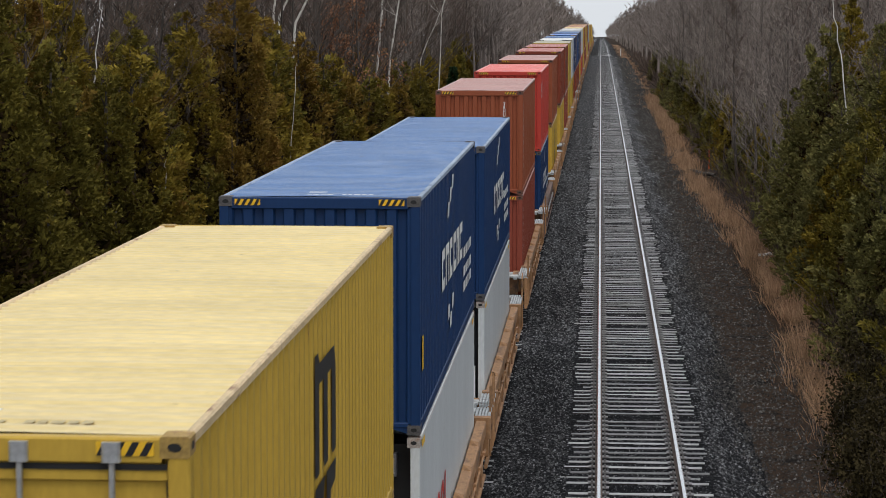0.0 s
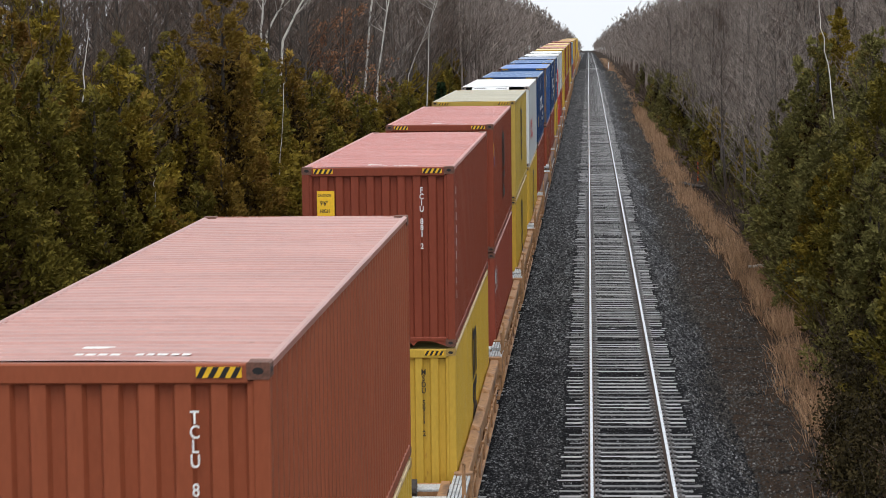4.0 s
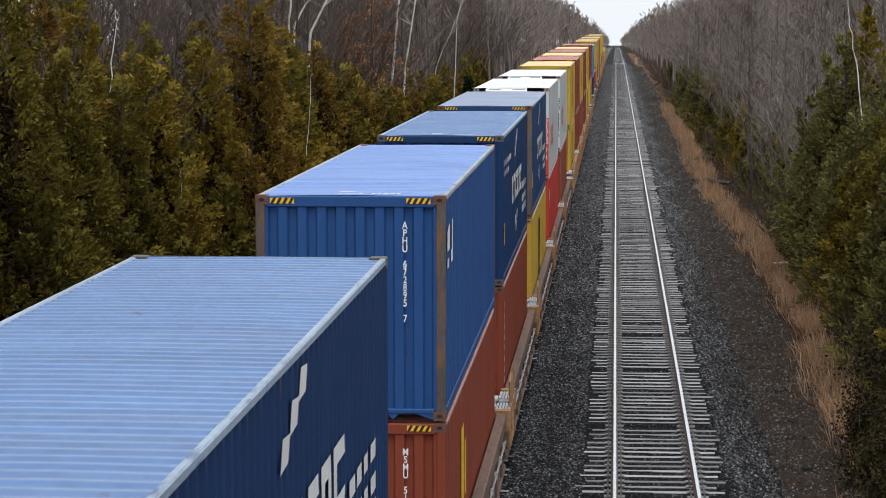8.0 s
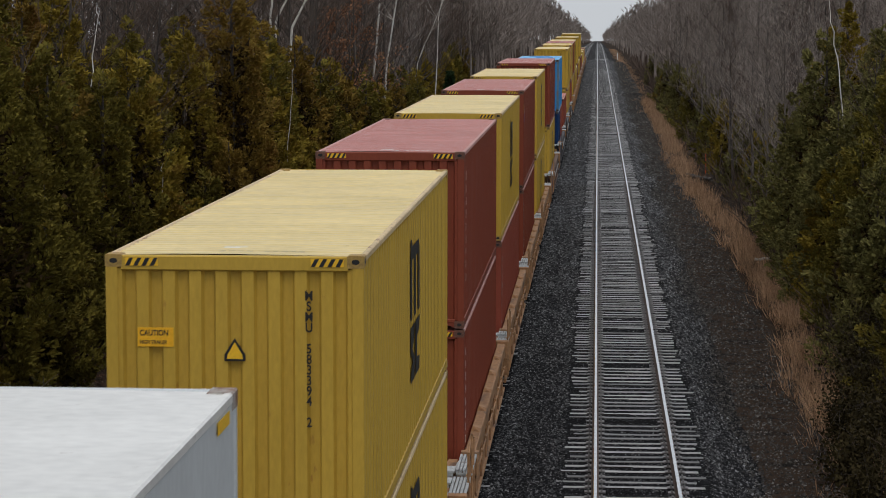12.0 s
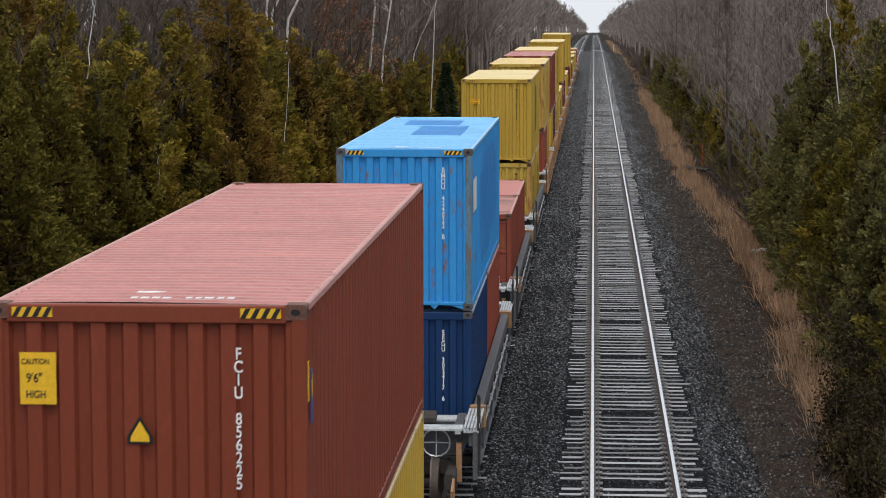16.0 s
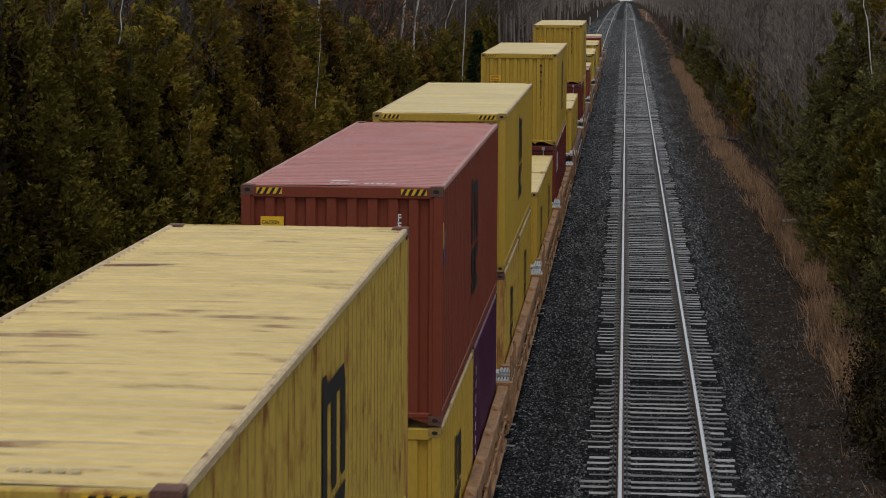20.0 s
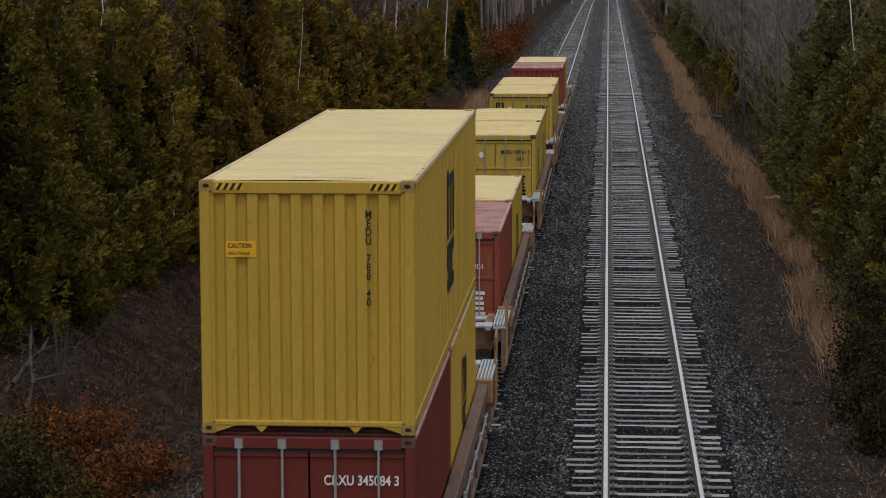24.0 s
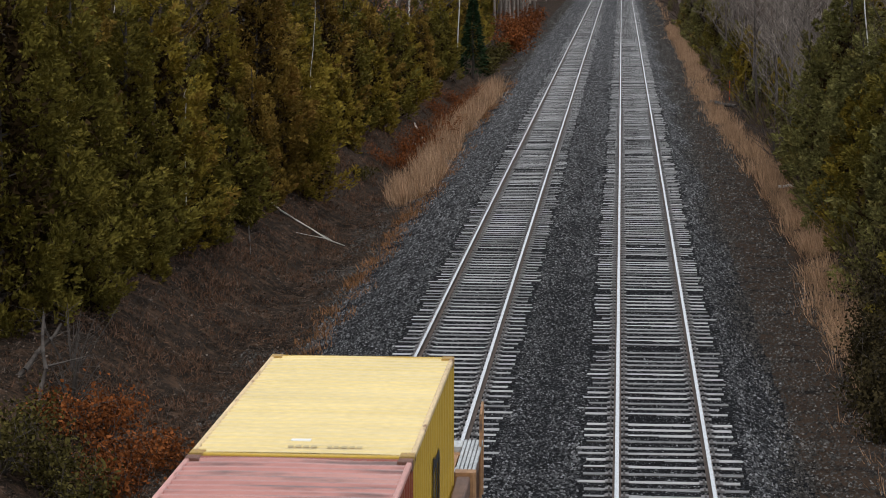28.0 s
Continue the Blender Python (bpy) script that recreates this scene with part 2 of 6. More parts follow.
M_CAST_GREY = mat("worn_grey_corner_steel", (0.085, 0.080, 0.082), 0.65, 0.0, 0.3, 6, 40, 0.1, (0.16, 0.08, 0.05), 0.35, 6.0)
M_CAST_YELLOW = mat("rust_stained_yellow_corner_steel", (0.36, 0.23, 0.06), 0.65, 0.0, 0.25, 6, 40, 0.1, (0.20, 0.09, 0.04), 0.4, 6.0)
M_CAST_WHITE = mat("rust_stained_white_corner_steel", (0.36, 0.32, 0.29), 0.65, 0.0, 0.25, 6, 40, 0.1, (0.19, 0.09, 0.05), 0.55, 6.0)
M_CASTING = mat("worn_corner_steel", (0.14, 0.062, 0.042), 0.7, 0.0, 0.3, 6, 40, 0.1)
M_GALV = mat("galvanised_steel", (0.50, 0.51, 0.52), 0.45, 0.7, 0.15, 3, 30)
M_CAR_TAN = mat("tan_car_paint", (0.37, 0.20, 0.095), 0.65, 0.0, 0.2, 1.0, 14, 0.1, (0.12, 0.072, 0.05), 0.42, 1.5, (1, 0.4, 1))
M_CAR_BROWN = mat("brown_car_paint", (0.16, 0.095, 0.07), 0.7, 0.0, 0.2, 1.0, 14, 0.1, (0.06, 0.045, 0.04), 0.4, 1.5, (1, 0.4, 1))
M_CAR_GREY = mat("grey_car_paint", (0.085, 0.085, 0.095), 0.65, 0.0, 0.2, 1.0, 14, 0.1, (0.10, 0.06, 0.045), 0.25, 1.5, (1, 0.4, 1))
M_TRUCK = mat("grimy_truck_steel", (0.045, 0.038, 0.034), 0.8, 0.2, 0.3, 4, 30, 0.1)
M_WHEEL = mat("wheel_steel", (0.16, 0.12, 0.10), 0.5, 0.7, 0.2, 4, 30)
M_GRATE = mat("worn_platform_plate", (0.46, 0.48, 0.49), 0.6, 0.3, 0.2, 3, 25, 0.1, (0.15, 0.1, 0.07), 0.3, 3.0)
M_UNIT = mat("cooling_unit_panel", (0.82, 0.83, 0.83), 0.4, 0.0, 0.1, 3, 20, 0.0, (0.2, 0.18, 0.15), 0.2, 3.0)


# ---- building helpers ----
class Geo:
    """Vertices and faces of one mesh."""

    def __init__(self):
        self.v, self.f = [], []

    def add(self, verts, faces):
        k = len(self.v)
        self.v += [tuple(p) for p in verts]
        self.f += [tuple(i + k for i in q) for q in faces]
        return self

    def box(self, x0, x1, y0, y1, z0, z1):
        return self.add([(x, y, z) for z in (z0, z1) for y in (y0, y1) for x in (x0, x1)],
                        [(0, 2, 3, 1), (4, 5, 7, 6), (0, 1, 5, 4), (2, 6, 7, 3), (0, 4, 6, 2), (1, 3, 7, 5)])

    def bar(self, axis, a0, a1, u0, u1, w0, w1, c=0.012):
        """A bar along an axis with chamfered long edges."""
        ring = [(u0 + c, w0), (u1 - c, w0), (u1, w0 + c), (u1, w1 - c), (u1 - c, w1), (u0 + c, w1), (u0, w1 - c), (u0, w0 + c)]
        put = {"x": lambda a, u, w: (a, u, w), "y": lambda a, u, w: (u, a, w), "z": lambda a, u, w: (u, w, a)}[axis]
        verts = [put(a, u, w) for a in (a0, a1) for u, w in ring]
        faces = [(i, (i + 1) % 8, 8 + (i + 1) % 8, 8 + i) for i in range(8)] + [tuple(range(8)), tuple(range(15, 7, -1))]
        return self.add(verts, faces)

    def strip(self, lines):
        """Quads between successive equal rows of points."""
        n = len(lines[0])
        return self.add([p for row in lines for p in row],
                        [(j * n + i, j * n + i + 1, (j + 1) * n + i + 1, (j + 1) * n + i) for j in range(len(lines) - 1) for i in range(n - 1)])

    def tube(self, a, b, ra, rb, n=5, cap=False):
        a, b = Vector(a), Vector(b)
        d = (b - a).normalized()
        s = d.cross(Vector((0.3, 0.9, 0.2))).normalized()
        t = d.cross(s)
        verts = [tuple(p + (s * math.cos(k * 2 * math.pi / n) + t * math.sin(k * 2 * math.pi / n)) * r) for p, r in ((a, ra), (b, rb)) for k in range(n)]
        faces = [(k, (k + 1) % n, n + (k + 1) % n, n + k) for k in range(n)]
        if cap:
            faces += [tuple(range(n)), tuple(range(2 * n - 1, n - 1, -1))]
        return self.add(verts, faces)

    def poly(self, pts):
        return self.add(pts, [tuple(range(len(pts)))])

    def mesh(self, name, material, smooth=False):
        me = bpy.data.meshes.new(name)
        me.from_pydata(self.v, [], self.f)
        me.materials.append(material)
        if smooth:
            me.polygons.foreach_set("use_smooth", [True] * len(me.polygons))
        me.validate()
        me.update()
        return me


def fix(me):
    """Turn the faces of a closed mesh outwards."""
    bm = bmesh.new()
    bm.from_mesh(me)
    bmesh.ops.recalc_face_normals(bm, faces=bm.faces)
    bm.to_mesh(me)
    bm.free()
    return me


MESHES = {}


def shared(key, make, material, smooth=False):
    """One mesh for all alike parts."""
    k = (key, material.name)
    if k not in MESHES:
        MESHES[k] = fix(make().mesh(str(key), material, smooth))
    return MESHES[k]


def part(name, me, parent, label="", loc=None):
    ob = new(name, me)
    ob.parent = parent
    if loc:
        ob.location = loc
    if label:
        ob["label"] = label
    return ob


def thing(name, label, category, group="", at=(0, 0, 0)):
    ob = new(name)
    ob.location = at
    ob.empty_display_size = 0.3
    return tagged(ob, label, category, group)


GRADE = 0.0109


def line_z(y):
    """Height of the rail tops along the line: a steady climb that eases off in the distance."""
    return GRADE * y if y < 300 else GRADE * 300 + GRADE * 300 * (1 - math.exp(-(y - 300) / 300))


def line_slope(y):
    return GRADE if y < 300 else GRADE * math.exp(-(y - 300) / 300)


PROFILE = [(-400, 1.5), (-40, 1.3), (-20, 0.9), (-14, 0.5), (-11.6, 0.1), (-10.4, -0.65), (-9.5, -1.25), (-8.7, -1.36), (-7.6, -1.15), (-6.6, -0.86),
           (-5.6, -0.62), (3.4, -0.62), (4.4, -0.74), (5.6, -0.78), (7, -0.62), (9, -0.25), (15, 0.25), (40, 1.1), (400, 1.5)]


def ground_z(x, y):
    xs, zs = [p[0] for p in PROFILE], [p[1] for p in PROFILE]
    z = float(np.interp(x, xs, zs))
    rough = 0.0
    if x < -6.2 or x > 3.6:
        rough = 0.10 * noise.noise((x * 0.5, y * 0.35, 0)) + 0.05 * noise.noise((x * 1.7, y * 1.3, 4))
    return line_z(y) + z + rough


# ---- ground, ballast, tracks ----
TRACK_LEFT, TRACK_RIGHT = -3.37, 0.771
GAUGE = 1.508

def ground():
    xs = [-400, -120, -60, -40, -28, -20, -17] + [-15 + 0.4 * i for i in range(24)] + [-5.2, -2, 1, 3] + [3.4 + 0.4 * i for i in range(13)] + [9.5, 11, 13, 16, 20, 28, 40, 60, 120, 400]
    ys = [-300, -100, -30, 0, 15, 25] + [30 + 0.6 * i for i in range(130)] + [109 + 1.5 * i for i in range(60)] + [200, 206, 214, 224, 236, 250, 270, 300, 340, 390, 450, 520, 600, 700, 850, 1000, 1250, 1500, 1900, 2600, 4000]
    g = Geo().strip([[(x, y, ground_z(x, y)) for x in xs] for y in ys])
    ob = new("ground", g.mesh("ground", M_SOIL, True))
    tagged(ob, "dark leaf-littered soil with brown dead grass beside the tracks", "ground", kind="structure")
    path = Geo().strip([[(x + 0.25 * noise.noise((y * 0.4, x, 2)), y, line_z(y) + float(np.interp(x, (2.7, 3.2, 4.1, 5.0, 5.5), (-0.72, -0.585, -0.60, -0.66, -0.80))) + 0.015 * noise.noise((x * 1.5, y * 1.2, 8))) for x in (2.7, 3.0, 3.3, 3.7, 4.1, 4.5, 5.0, 5.5)] for y in [30 + 0.7 * i for i in range(330)]])
    tagged(new("dirt_path", path.mesh("dirt_path", M_DIRT, True)), "dark damp dirt strip scattered with gravel", "dirt", kind="structure")


BED = [(-7.0, -0.92), (-6.5, -0.76), (-5.5, -0.36), (-4.95, -0.205), (-4.6, -0.199), (-2.1, -0.199), (-1.8, -0.20), (-1.3, -0.22), (-0.8, -0.20), (-0.5, -0.199), (2.0, -0.199), (2.3, -0.23), (2.8, -0.48), (3.2, -0.60), (3.6, -0.64)]


def bed_z(x, y):
    z = float(np.interp(x, [p[0] for p in BED], [p[1] for p in BED]))
    k = 0.35 if min(abs(x - TRACK_LEFT), abs(x - TRACK_RIGHT)) < 1.35 else 1.0
    return line_z(y) + z + k * (0.010 * noise.noise((x * 2.3, y * 1.9, 1)) + 0.010 * noise.noise((x * 0.6, y * 0.5, 7)))


def ballast():
    xs = [-7.0 + 0.265 * i for i in range(41)]
    ys = [-60, -20, 10, 25] + [32 + 0.4 * i for i in range(200)] + [112 + 1.2 * i for i in range(80)] + [210, 216, 224, 234, 246, 262, 280, 300, 330, 370, 420, 480, 560, 660, 800, 1000, 1300, 1700, 2200]
    rows = []
    for y in ys:
        e = 0.3 * noise.noise((y * 0.3, 3, 0)) + 0.2 * noise.noise((y * 1.1, 5, 0))
        rows.append([(x + (e if i in (0, 1) else -e if i > 38 else 0), y, bed_z(x, y)) for i, x in enumerate(xs)])
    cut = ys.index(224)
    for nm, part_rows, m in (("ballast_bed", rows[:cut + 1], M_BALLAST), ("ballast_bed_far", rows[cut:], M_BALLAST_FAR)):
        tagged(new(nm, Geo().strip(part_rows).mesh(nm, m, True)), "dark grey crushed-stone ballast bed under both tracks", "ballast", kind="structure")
    # loose stones over the bed, and in the cribs between the ties
    r = np.random.RandomState(4)
    n = 330000
    y = (35 ** -0.2 + r.rand(n) * (460 ** -0.2 - 35 ** -0.2)) ** -5.0
    x = r.uniform(-8.9, 5.0, n)
    edge = x + 0.22 * np.sin(y * 0.31) + 0.16 * np.sin(y * 0.83 + 1.3) + 0.10 * np.sin(y * 2.1) + r.normal(size=n) * 0.16
    keep = r.rand(n) < np.interp(edge, (2.8, 3.2, 3.7, 4.2, 4.6, 5.0), (1.0, 0.9, 0.55, 0.40, 0.50, 0.30)) * np.where(x < -7.3, 0.7, 1.0)
    crib = np.zeros(n, bool)
    for centre, rows in ((TRACK_RIGHT, TIES_RIGHT), (TRACK_LEFT, TIES_LEFT)):
        on = np.abs(x - centre) < 1.36
        ys = np.array([q[0] for q in rows])
        k = np.clip(np.searchsorted(ys, y), 1, len(ys) - 1)
        off = np.minimum(np.abs(y - ys[k - 1]), np.abs(y - ys[k]))
        keep &= ~on | (off > 0.10) | (r.rand(n) < 0.05)
        crib |= on
    x, y, crib = x[keep], y[keep], crib[keep]
    n = len(x)
    bx, bz = np.array([-9.5, -8.7, -7.6] + [p[0] for p in BED[:-2]] + [3.2, 4.1, 5.0]), np.array([-1.25, -1.36, -1.15] + [p[1] for p in BED[:-2]] + [-0.575, -0.59, -0.65])
    rise = np.where(y < 300, GRADE * y, GRADE * 300 + GRADE * 300 * (1 - np.exp(-(y - 300) / 300)))
    z = np.interp(x, bx, bz) + rise + np.where(crib, r.uniform(-0.014, 0.008, n), 0.0)
    size = r.uniform(0.017, 0.040, n) * np.where(crib, 0.66, 1.0) * np.maximum(1, y / 52) ** 0.8
    base = np.array([(1.2, 0, -.4), (0, .9, -.4), (-1.2, 0, -.4), (0, -.9, -.4), (.2, .1, .65)])
    faces = np.array([(0, 1, 4), (1, 2, 4), (2, 3, 4), (3, 0, 4)])
    a = r.uniform(0, 6.28, n)
    v = base[None] * r.uniform(0.6, 1.4, (n, 5, 3)) * size[:, None, None]
    tilt = r.uniform(-0.5, 0.5, n)
    vz = v[..., 2] + tilt[:, None] * v[..., 0]
    vx = v[..., 0] * np.cos(a)[:, None] - v[..., 1] * np.sin(a)[:, None]
    vy = v[..., 0] * np.sin(a)[:, None] + v[..., 1] * np.cos(a)[:, None]
    v = np.stack([vx + x[:, None], vy + y[:, None], vz + z[:, None]], -1).reshape(-1, 3)
    dirty = (x > 2.9 + 0.25 * np.sin(y * 0.31) + r.normal(size=n) * 0.2) | (x < -7.2 + r.normal(size=n) * 0.25)
    for nm, pick, m, label in (("ballast_stones", ~dirty, M_STONE, "loose angular dark grey ballast stones"), ("dirty_gravel", dirty, M_STONE_DIRTY, "soil-stained brown-grey gravel beside the ballast")):
        k = int(pick.sum())
        vv = v.reshape(-1, 5, 3)[pick].reshape(-1, 3)
        ff = (faces[None] + 5 * np.arange(k)[:, None, None]).reshape(-1, 3)
        tagged(new(nm, raw_mesh(nm, vv, ff, m)), label, "stones", kind="stuff")


def raw_mesh(name, v, f, material, quads=False):
    k = 4 if quads else 3
    me = bpy.data.meshes.new(name)
    v, f = np.asarray(v, np.float32), np.asarray(f, np.int32)
    me.vertices.add(len(v))
    me.vertices.foreach_set("co", v.ravel())
    me.loops.add(len(f) * k)
    me.loops.foreach_set("vertex_index", f.ravel())
    me.polygons.add(len(f))
    me.polygons.foreach_set("loop_start", np.arange(0, len(f) * k, k, dtype=np.int32))
    me.update(calc_edges=True)
    me.materials.append(material)
    return me


ALONG = [-60, 0, 20] + [30 + 5 * i for i in range(54)] + [300 + 20 * i for i in range(25)] + [850, 950, 1100, 1300, 1600, 2000]


def rail(name, x):
    """Flat-bottomed rail: rusty foot and web, bright worn head."""
    half = [(0.07, -0.17), (0.07, -0.155), (0.012, -0.135), (0.010, -0.045), (0.034, -0.035), (0.036, -0.012)]
    prof = half + [(-u, w) for u, w in reversed(half)]
    body = Geo()
    body.strip([[(x + u, y, line_z(y) + w) for u, w in prof] for y in ALONG])
    ob = new(name, body.mesh(name, M_RAIL_SIDE))
    tagged(ob, "steel rail with rusty web and bright worn running surface", "rail", kind="structure")
    head = Geo().strip([[(x + u, y, line_z(y) + w) for u, w in ((-0.0365, -0.014), (-0.034, -0.004), (-0.02, 0), (0.02, 0), (0.034, -0.004), (0.0365, -0.014))] for y in ALONG])
    part("rail_head", head.mesh("rail_head", M_STEEL), ob, "bright worn steel running surface")


def plate_geo():
    g = Geo().box(-0.19, 0.19, -0.09, 0.09, -0.004, 0.018)
    for sx in (-0.12, 0.12):
        for sy in (-0.05, 0.05):
            g.box(sx - 0.016, sx + 0.016, sy - 0.016, sy + 0.016, 0.018, 0.05)
    return g


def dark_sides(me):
    """Tie tops weather pale; sides get a creosote tone with their shade painted in."""
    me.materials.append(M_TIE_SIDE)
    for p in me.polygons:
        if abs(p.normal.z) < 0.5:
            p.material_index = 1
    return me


def track(name, x, rows_, near, seed):
    """Ties with plates; the nearest are single, the far ones joined."""
    rnd = random.Random(seed)
    base = thing(name, "weathered grey wooden railway ties lying in ballast", "railway ties")
    base["kind"] = "structure"
    kinds = []
    for k in range(4):
        g = Geo()
        rows = []
        n = 5
        for i in range(n):
            xx = -1.3 + 2.6 * i / (n - 1)
            j = [rnd.uniform(-0.006, 0.006) for _ in range(3)]
            rows.append([(xx, -0.084, -0.13), (xx, -0.082 + j[0], -0.010), (xx, -0.072, j[1]), (xx, 0.072, j[2]), (xx, 0.082, -0.010 + j[0]), (xx, 0.084, -0.13)])
        g.strip(rows)
        g.add(rows[0], [(0, 1, 2, 3, 4, 5)])
        g.add(rows[-1], [(5, 4, 3, 2, 1, 0)])
        kinds.append(g)
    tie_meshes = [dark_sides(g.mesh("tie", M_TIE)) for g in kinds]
    plate = fix(plate_geo().mesh("tie_plate", M_PLATE))
    far_v, far_f, pv, pf = [], [], [], []
    for count, (y, dx, turn, dz) in enumerate(rows_):
        m = pose(x + dx, y, line_z(y) - 0.185 + dz, 0, 0, math.degrees(turn))
        if count < near:
            t = new("tie", tie_meshes[count % 4])
            t.parent = base
            t.matrix_basis = m
        else:
            g = kinds[count % 4]
            k = len(far_v)
            far_v += [tuple(m @ Vector(p)) for p in g.v]
            far_f += [tuple(i + k for i in q) for q in g.f]
        if y < 120:
            for s in (-1, 1):
                q = pose(x + s * GAUGE / 2, y, line_z(y) - 0.188)
                if count < 90:
                    p = new("tie_plate", plate)
                    p.parent = base
                    p.matrix_basis = q
                else:
                    k = len(pv)
                    g = plate_geo()
                    pv += [tuple(q @ Vector(c)) for c in g.v]
                    pf += [tuple(i + k for i in c) for c in g.f]
    y = rows_[-1][0] + 0.495
    while y < 1300:
        k = len(far_v)
        far_v += [(x - 1.3, y - 0.085, line_z(y) - 0.184), (x + 1.3, y - 0.085, line_z(y) - 0.184), (x + 1.3, y + 0.085, line_z(y) - 0.184), (x - 1.3, y + 0.085, line_z(y) - 0.184)]
        far_f.append((k, k + 1, k + 2, k + 3))
        y += 0.495
    for nm, v, f, mm in (("far_ties", far_v, far_f, M_TIE_FAR), ("far_tie_plates", pv, pf, M_PLATE)):
        g = Geo()
        g.v, g.f = v, f
        me = g.mesh(nm, mm)
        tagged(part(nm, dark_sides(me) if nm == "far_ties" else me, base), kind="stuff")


def tie_rows(y0, y1, seed):
    """Where each tie lies: distance, shift, turn, lift."""
    rnd = random.Random(seed)
    rows, y = [], y0
    while y < y1:
        dx, turn, dz = rnd.gauss(0, 0.045), rnd.gauss(0, 0.008), rnd.uniform(-0.008, 0.005)
        if rnd.random() < 0.09:
            dx += rnd.choice((-1, 1)) * rnd.uniform(0.06, 0.16)
        if rnd.random() < 0.03:
            dz -= 0.022
        rows.append((y, dx, turn, dz))
        y += 0.495 + rnd.gauss(0, 0.024)
    return rows


TIES_RIGHT, TIES_LEFT = tie_rows(33.0, 480, 3), tie_rows(33.0, 480, 5)
ground()
ballast()
for nm, x in (("rail_1", TRACK_LEFT - GAUGE / 2), ("rail_2", TRACK_LEFT + GAUGE / 2), ("rail_3", TRACK_RIGHT - GAUGE / 2), ("rail_4", TRACK_RIGHT + GAUGE / 2)):
    rail(nm, x)


# ---- the train ----
W2 = 1.219          # half a container's width
GAP = 0.033         # between stacked containers
FLOOR = 0.370       # container floor above the rail top


def wave(a0, a1, pitch, depth, out=0.0):
    """Trapezoid corrugation between a0 and a1: (position, depth) pairs."""
    n = max(1, round((a1 - a0) / pitch))
    p = (a1 - a0) / n
    pts = [(a0, out)]
    for i in range(n):
        s = a0 + i * p
        pts += [(s + p * 0.13, out), (s + p * 0.38, depth), (s + p * 0.62, depth), (s + p * 0.87, out)]
    pts.append((a1, out))
    return pts


def front_geo(h):
    g = Geo()
    pts, p, n = [], (W2 - 0.10) * 2 / 9, 9
    for i in range(n):
        s = -W2 + 0.10 + i * p
        pts += [(s, 0), (s + p * 0.22, 0), (s + p * 0.32, 0.05), (s + p * 0.68, 0.05), (s + p * 0.78, 0)]
    pts.append((W2 - 0.10, 0))
    g.strip([[(x, 0.018 + d, z) for x, d in pts] for z in (0.13, h - 0.13)])
    return g


def side_geo(l, h, s, flat=False):
    pts = [(0.12, 0), (l / 2, 0), (l - 0.12, 0)] if flat else wave(0.12, l - 0.12, 0.278, 0.036)
    return Geo().strip([[(s * (W2 - 0.006 - d), y, z) for y, d in pts] for z in (0.15, h - 0.07)])


def roof_geo(l, h, flat=False, y0=0.10, depth_=0.048):
    """Corrugated roof sheet, a little uneven and sagging; flat on refrigerated units."""
    pts = [(y0, 0.0), (l - 0.10, 0.0)] if flat else wave(0.10, l - 0.10, 0.21, depth_)
    xs = (-W2 + 0.055, -0.6, 0, 0.6, W2 - 0.055)
    sag = (0, 0.006, 0.009, 0.006, 0)
    rnd = random.Random(int(l * 10) + int(h * 100))
    depth = {}
    for y, d in pts:
        depth.setdefault(int((y - 0.10) / 0.21), rnd.uniform(0.7, 1.3))
    return Geo().strip([[(x, y, h - 0.012 - d * depth[int((y - 0.10) / 0.21)] + c + (0 if flat or abs(x) > 1 else 0.012 * noise.noise((x * 1.3, y * 1.1, l)))) for y, d in pts] for x, c in zip(xs, sag)])


def casting_geo():
    g = Geo().bar("y", 0, 0.178, -0.081, 0.081, 0, 0.118, 0.01)
    return g


def slot_geo(horizontal):
    n = 8
    a, b = (0.04, 0.025)
    ring = [(a * math.cos(2 * math.pi * k / n), b * math.sin(2 * math.pi * k / n)) for k in range(n)]
    return Geo().poly([(u, 0, w) if horizontal else (0, u, w) for u, w in ring])


def stripes(w, h, n):
    """Slanting bars of a hazard plate."""
    g = Geo()
    p = w / n
    for i in range(n):
        a = i * p
        q = [(a + h * 0.55, h), (a + p * 0.5 + h * 0.55, h), (a + p * 0.5, 0), (a, 0)]
        g.poly([(min(u, w), -0.003, z) for u, z in q])
    return g


def letters(text, size, down=False):
    """Lettering as a flat mesh in the x-z plane, seen from -y."""
    key = ("letters", text, size, down)
    if key in MESHES:
        return MESHES[key]
    cu = bpy.data.curves.new("lettering", "FONT")
    cu.body = "\n".join(text) if down else text
    cu.size = size
    cu.space_line = 0.78
    cu.align_x = "CENTER" if down else "LEFT"
    cu.offset = size * 0.02
    ob = bpy.data.objects.new("lettering", cu)
    scene.collection.objects.link(ob)
    me = bpy.data.meshes.new_from_object(ob.evaluated_get(bpy.context.evaluated_depsgraph_get()))
    bpy.data.objects.remove(ob)
    me.transform(Matrix.Rotation(radians(90), 4, "X") @ Matrix.Diagonal((0.8, 1, 1, 1)))
    MESHES[key] = me
    return me


def lettering(parent, text, size, loc, material, down=False, side=False, label=""):
    me = letters(text, size, down).copy()
    me.materials.clear()
    me.materials.append(material)
    if side:
        me.transform(Matrix.Rotation(radians(90), 4, "Z"))
    return part("lettering", me, parent, label, loc)


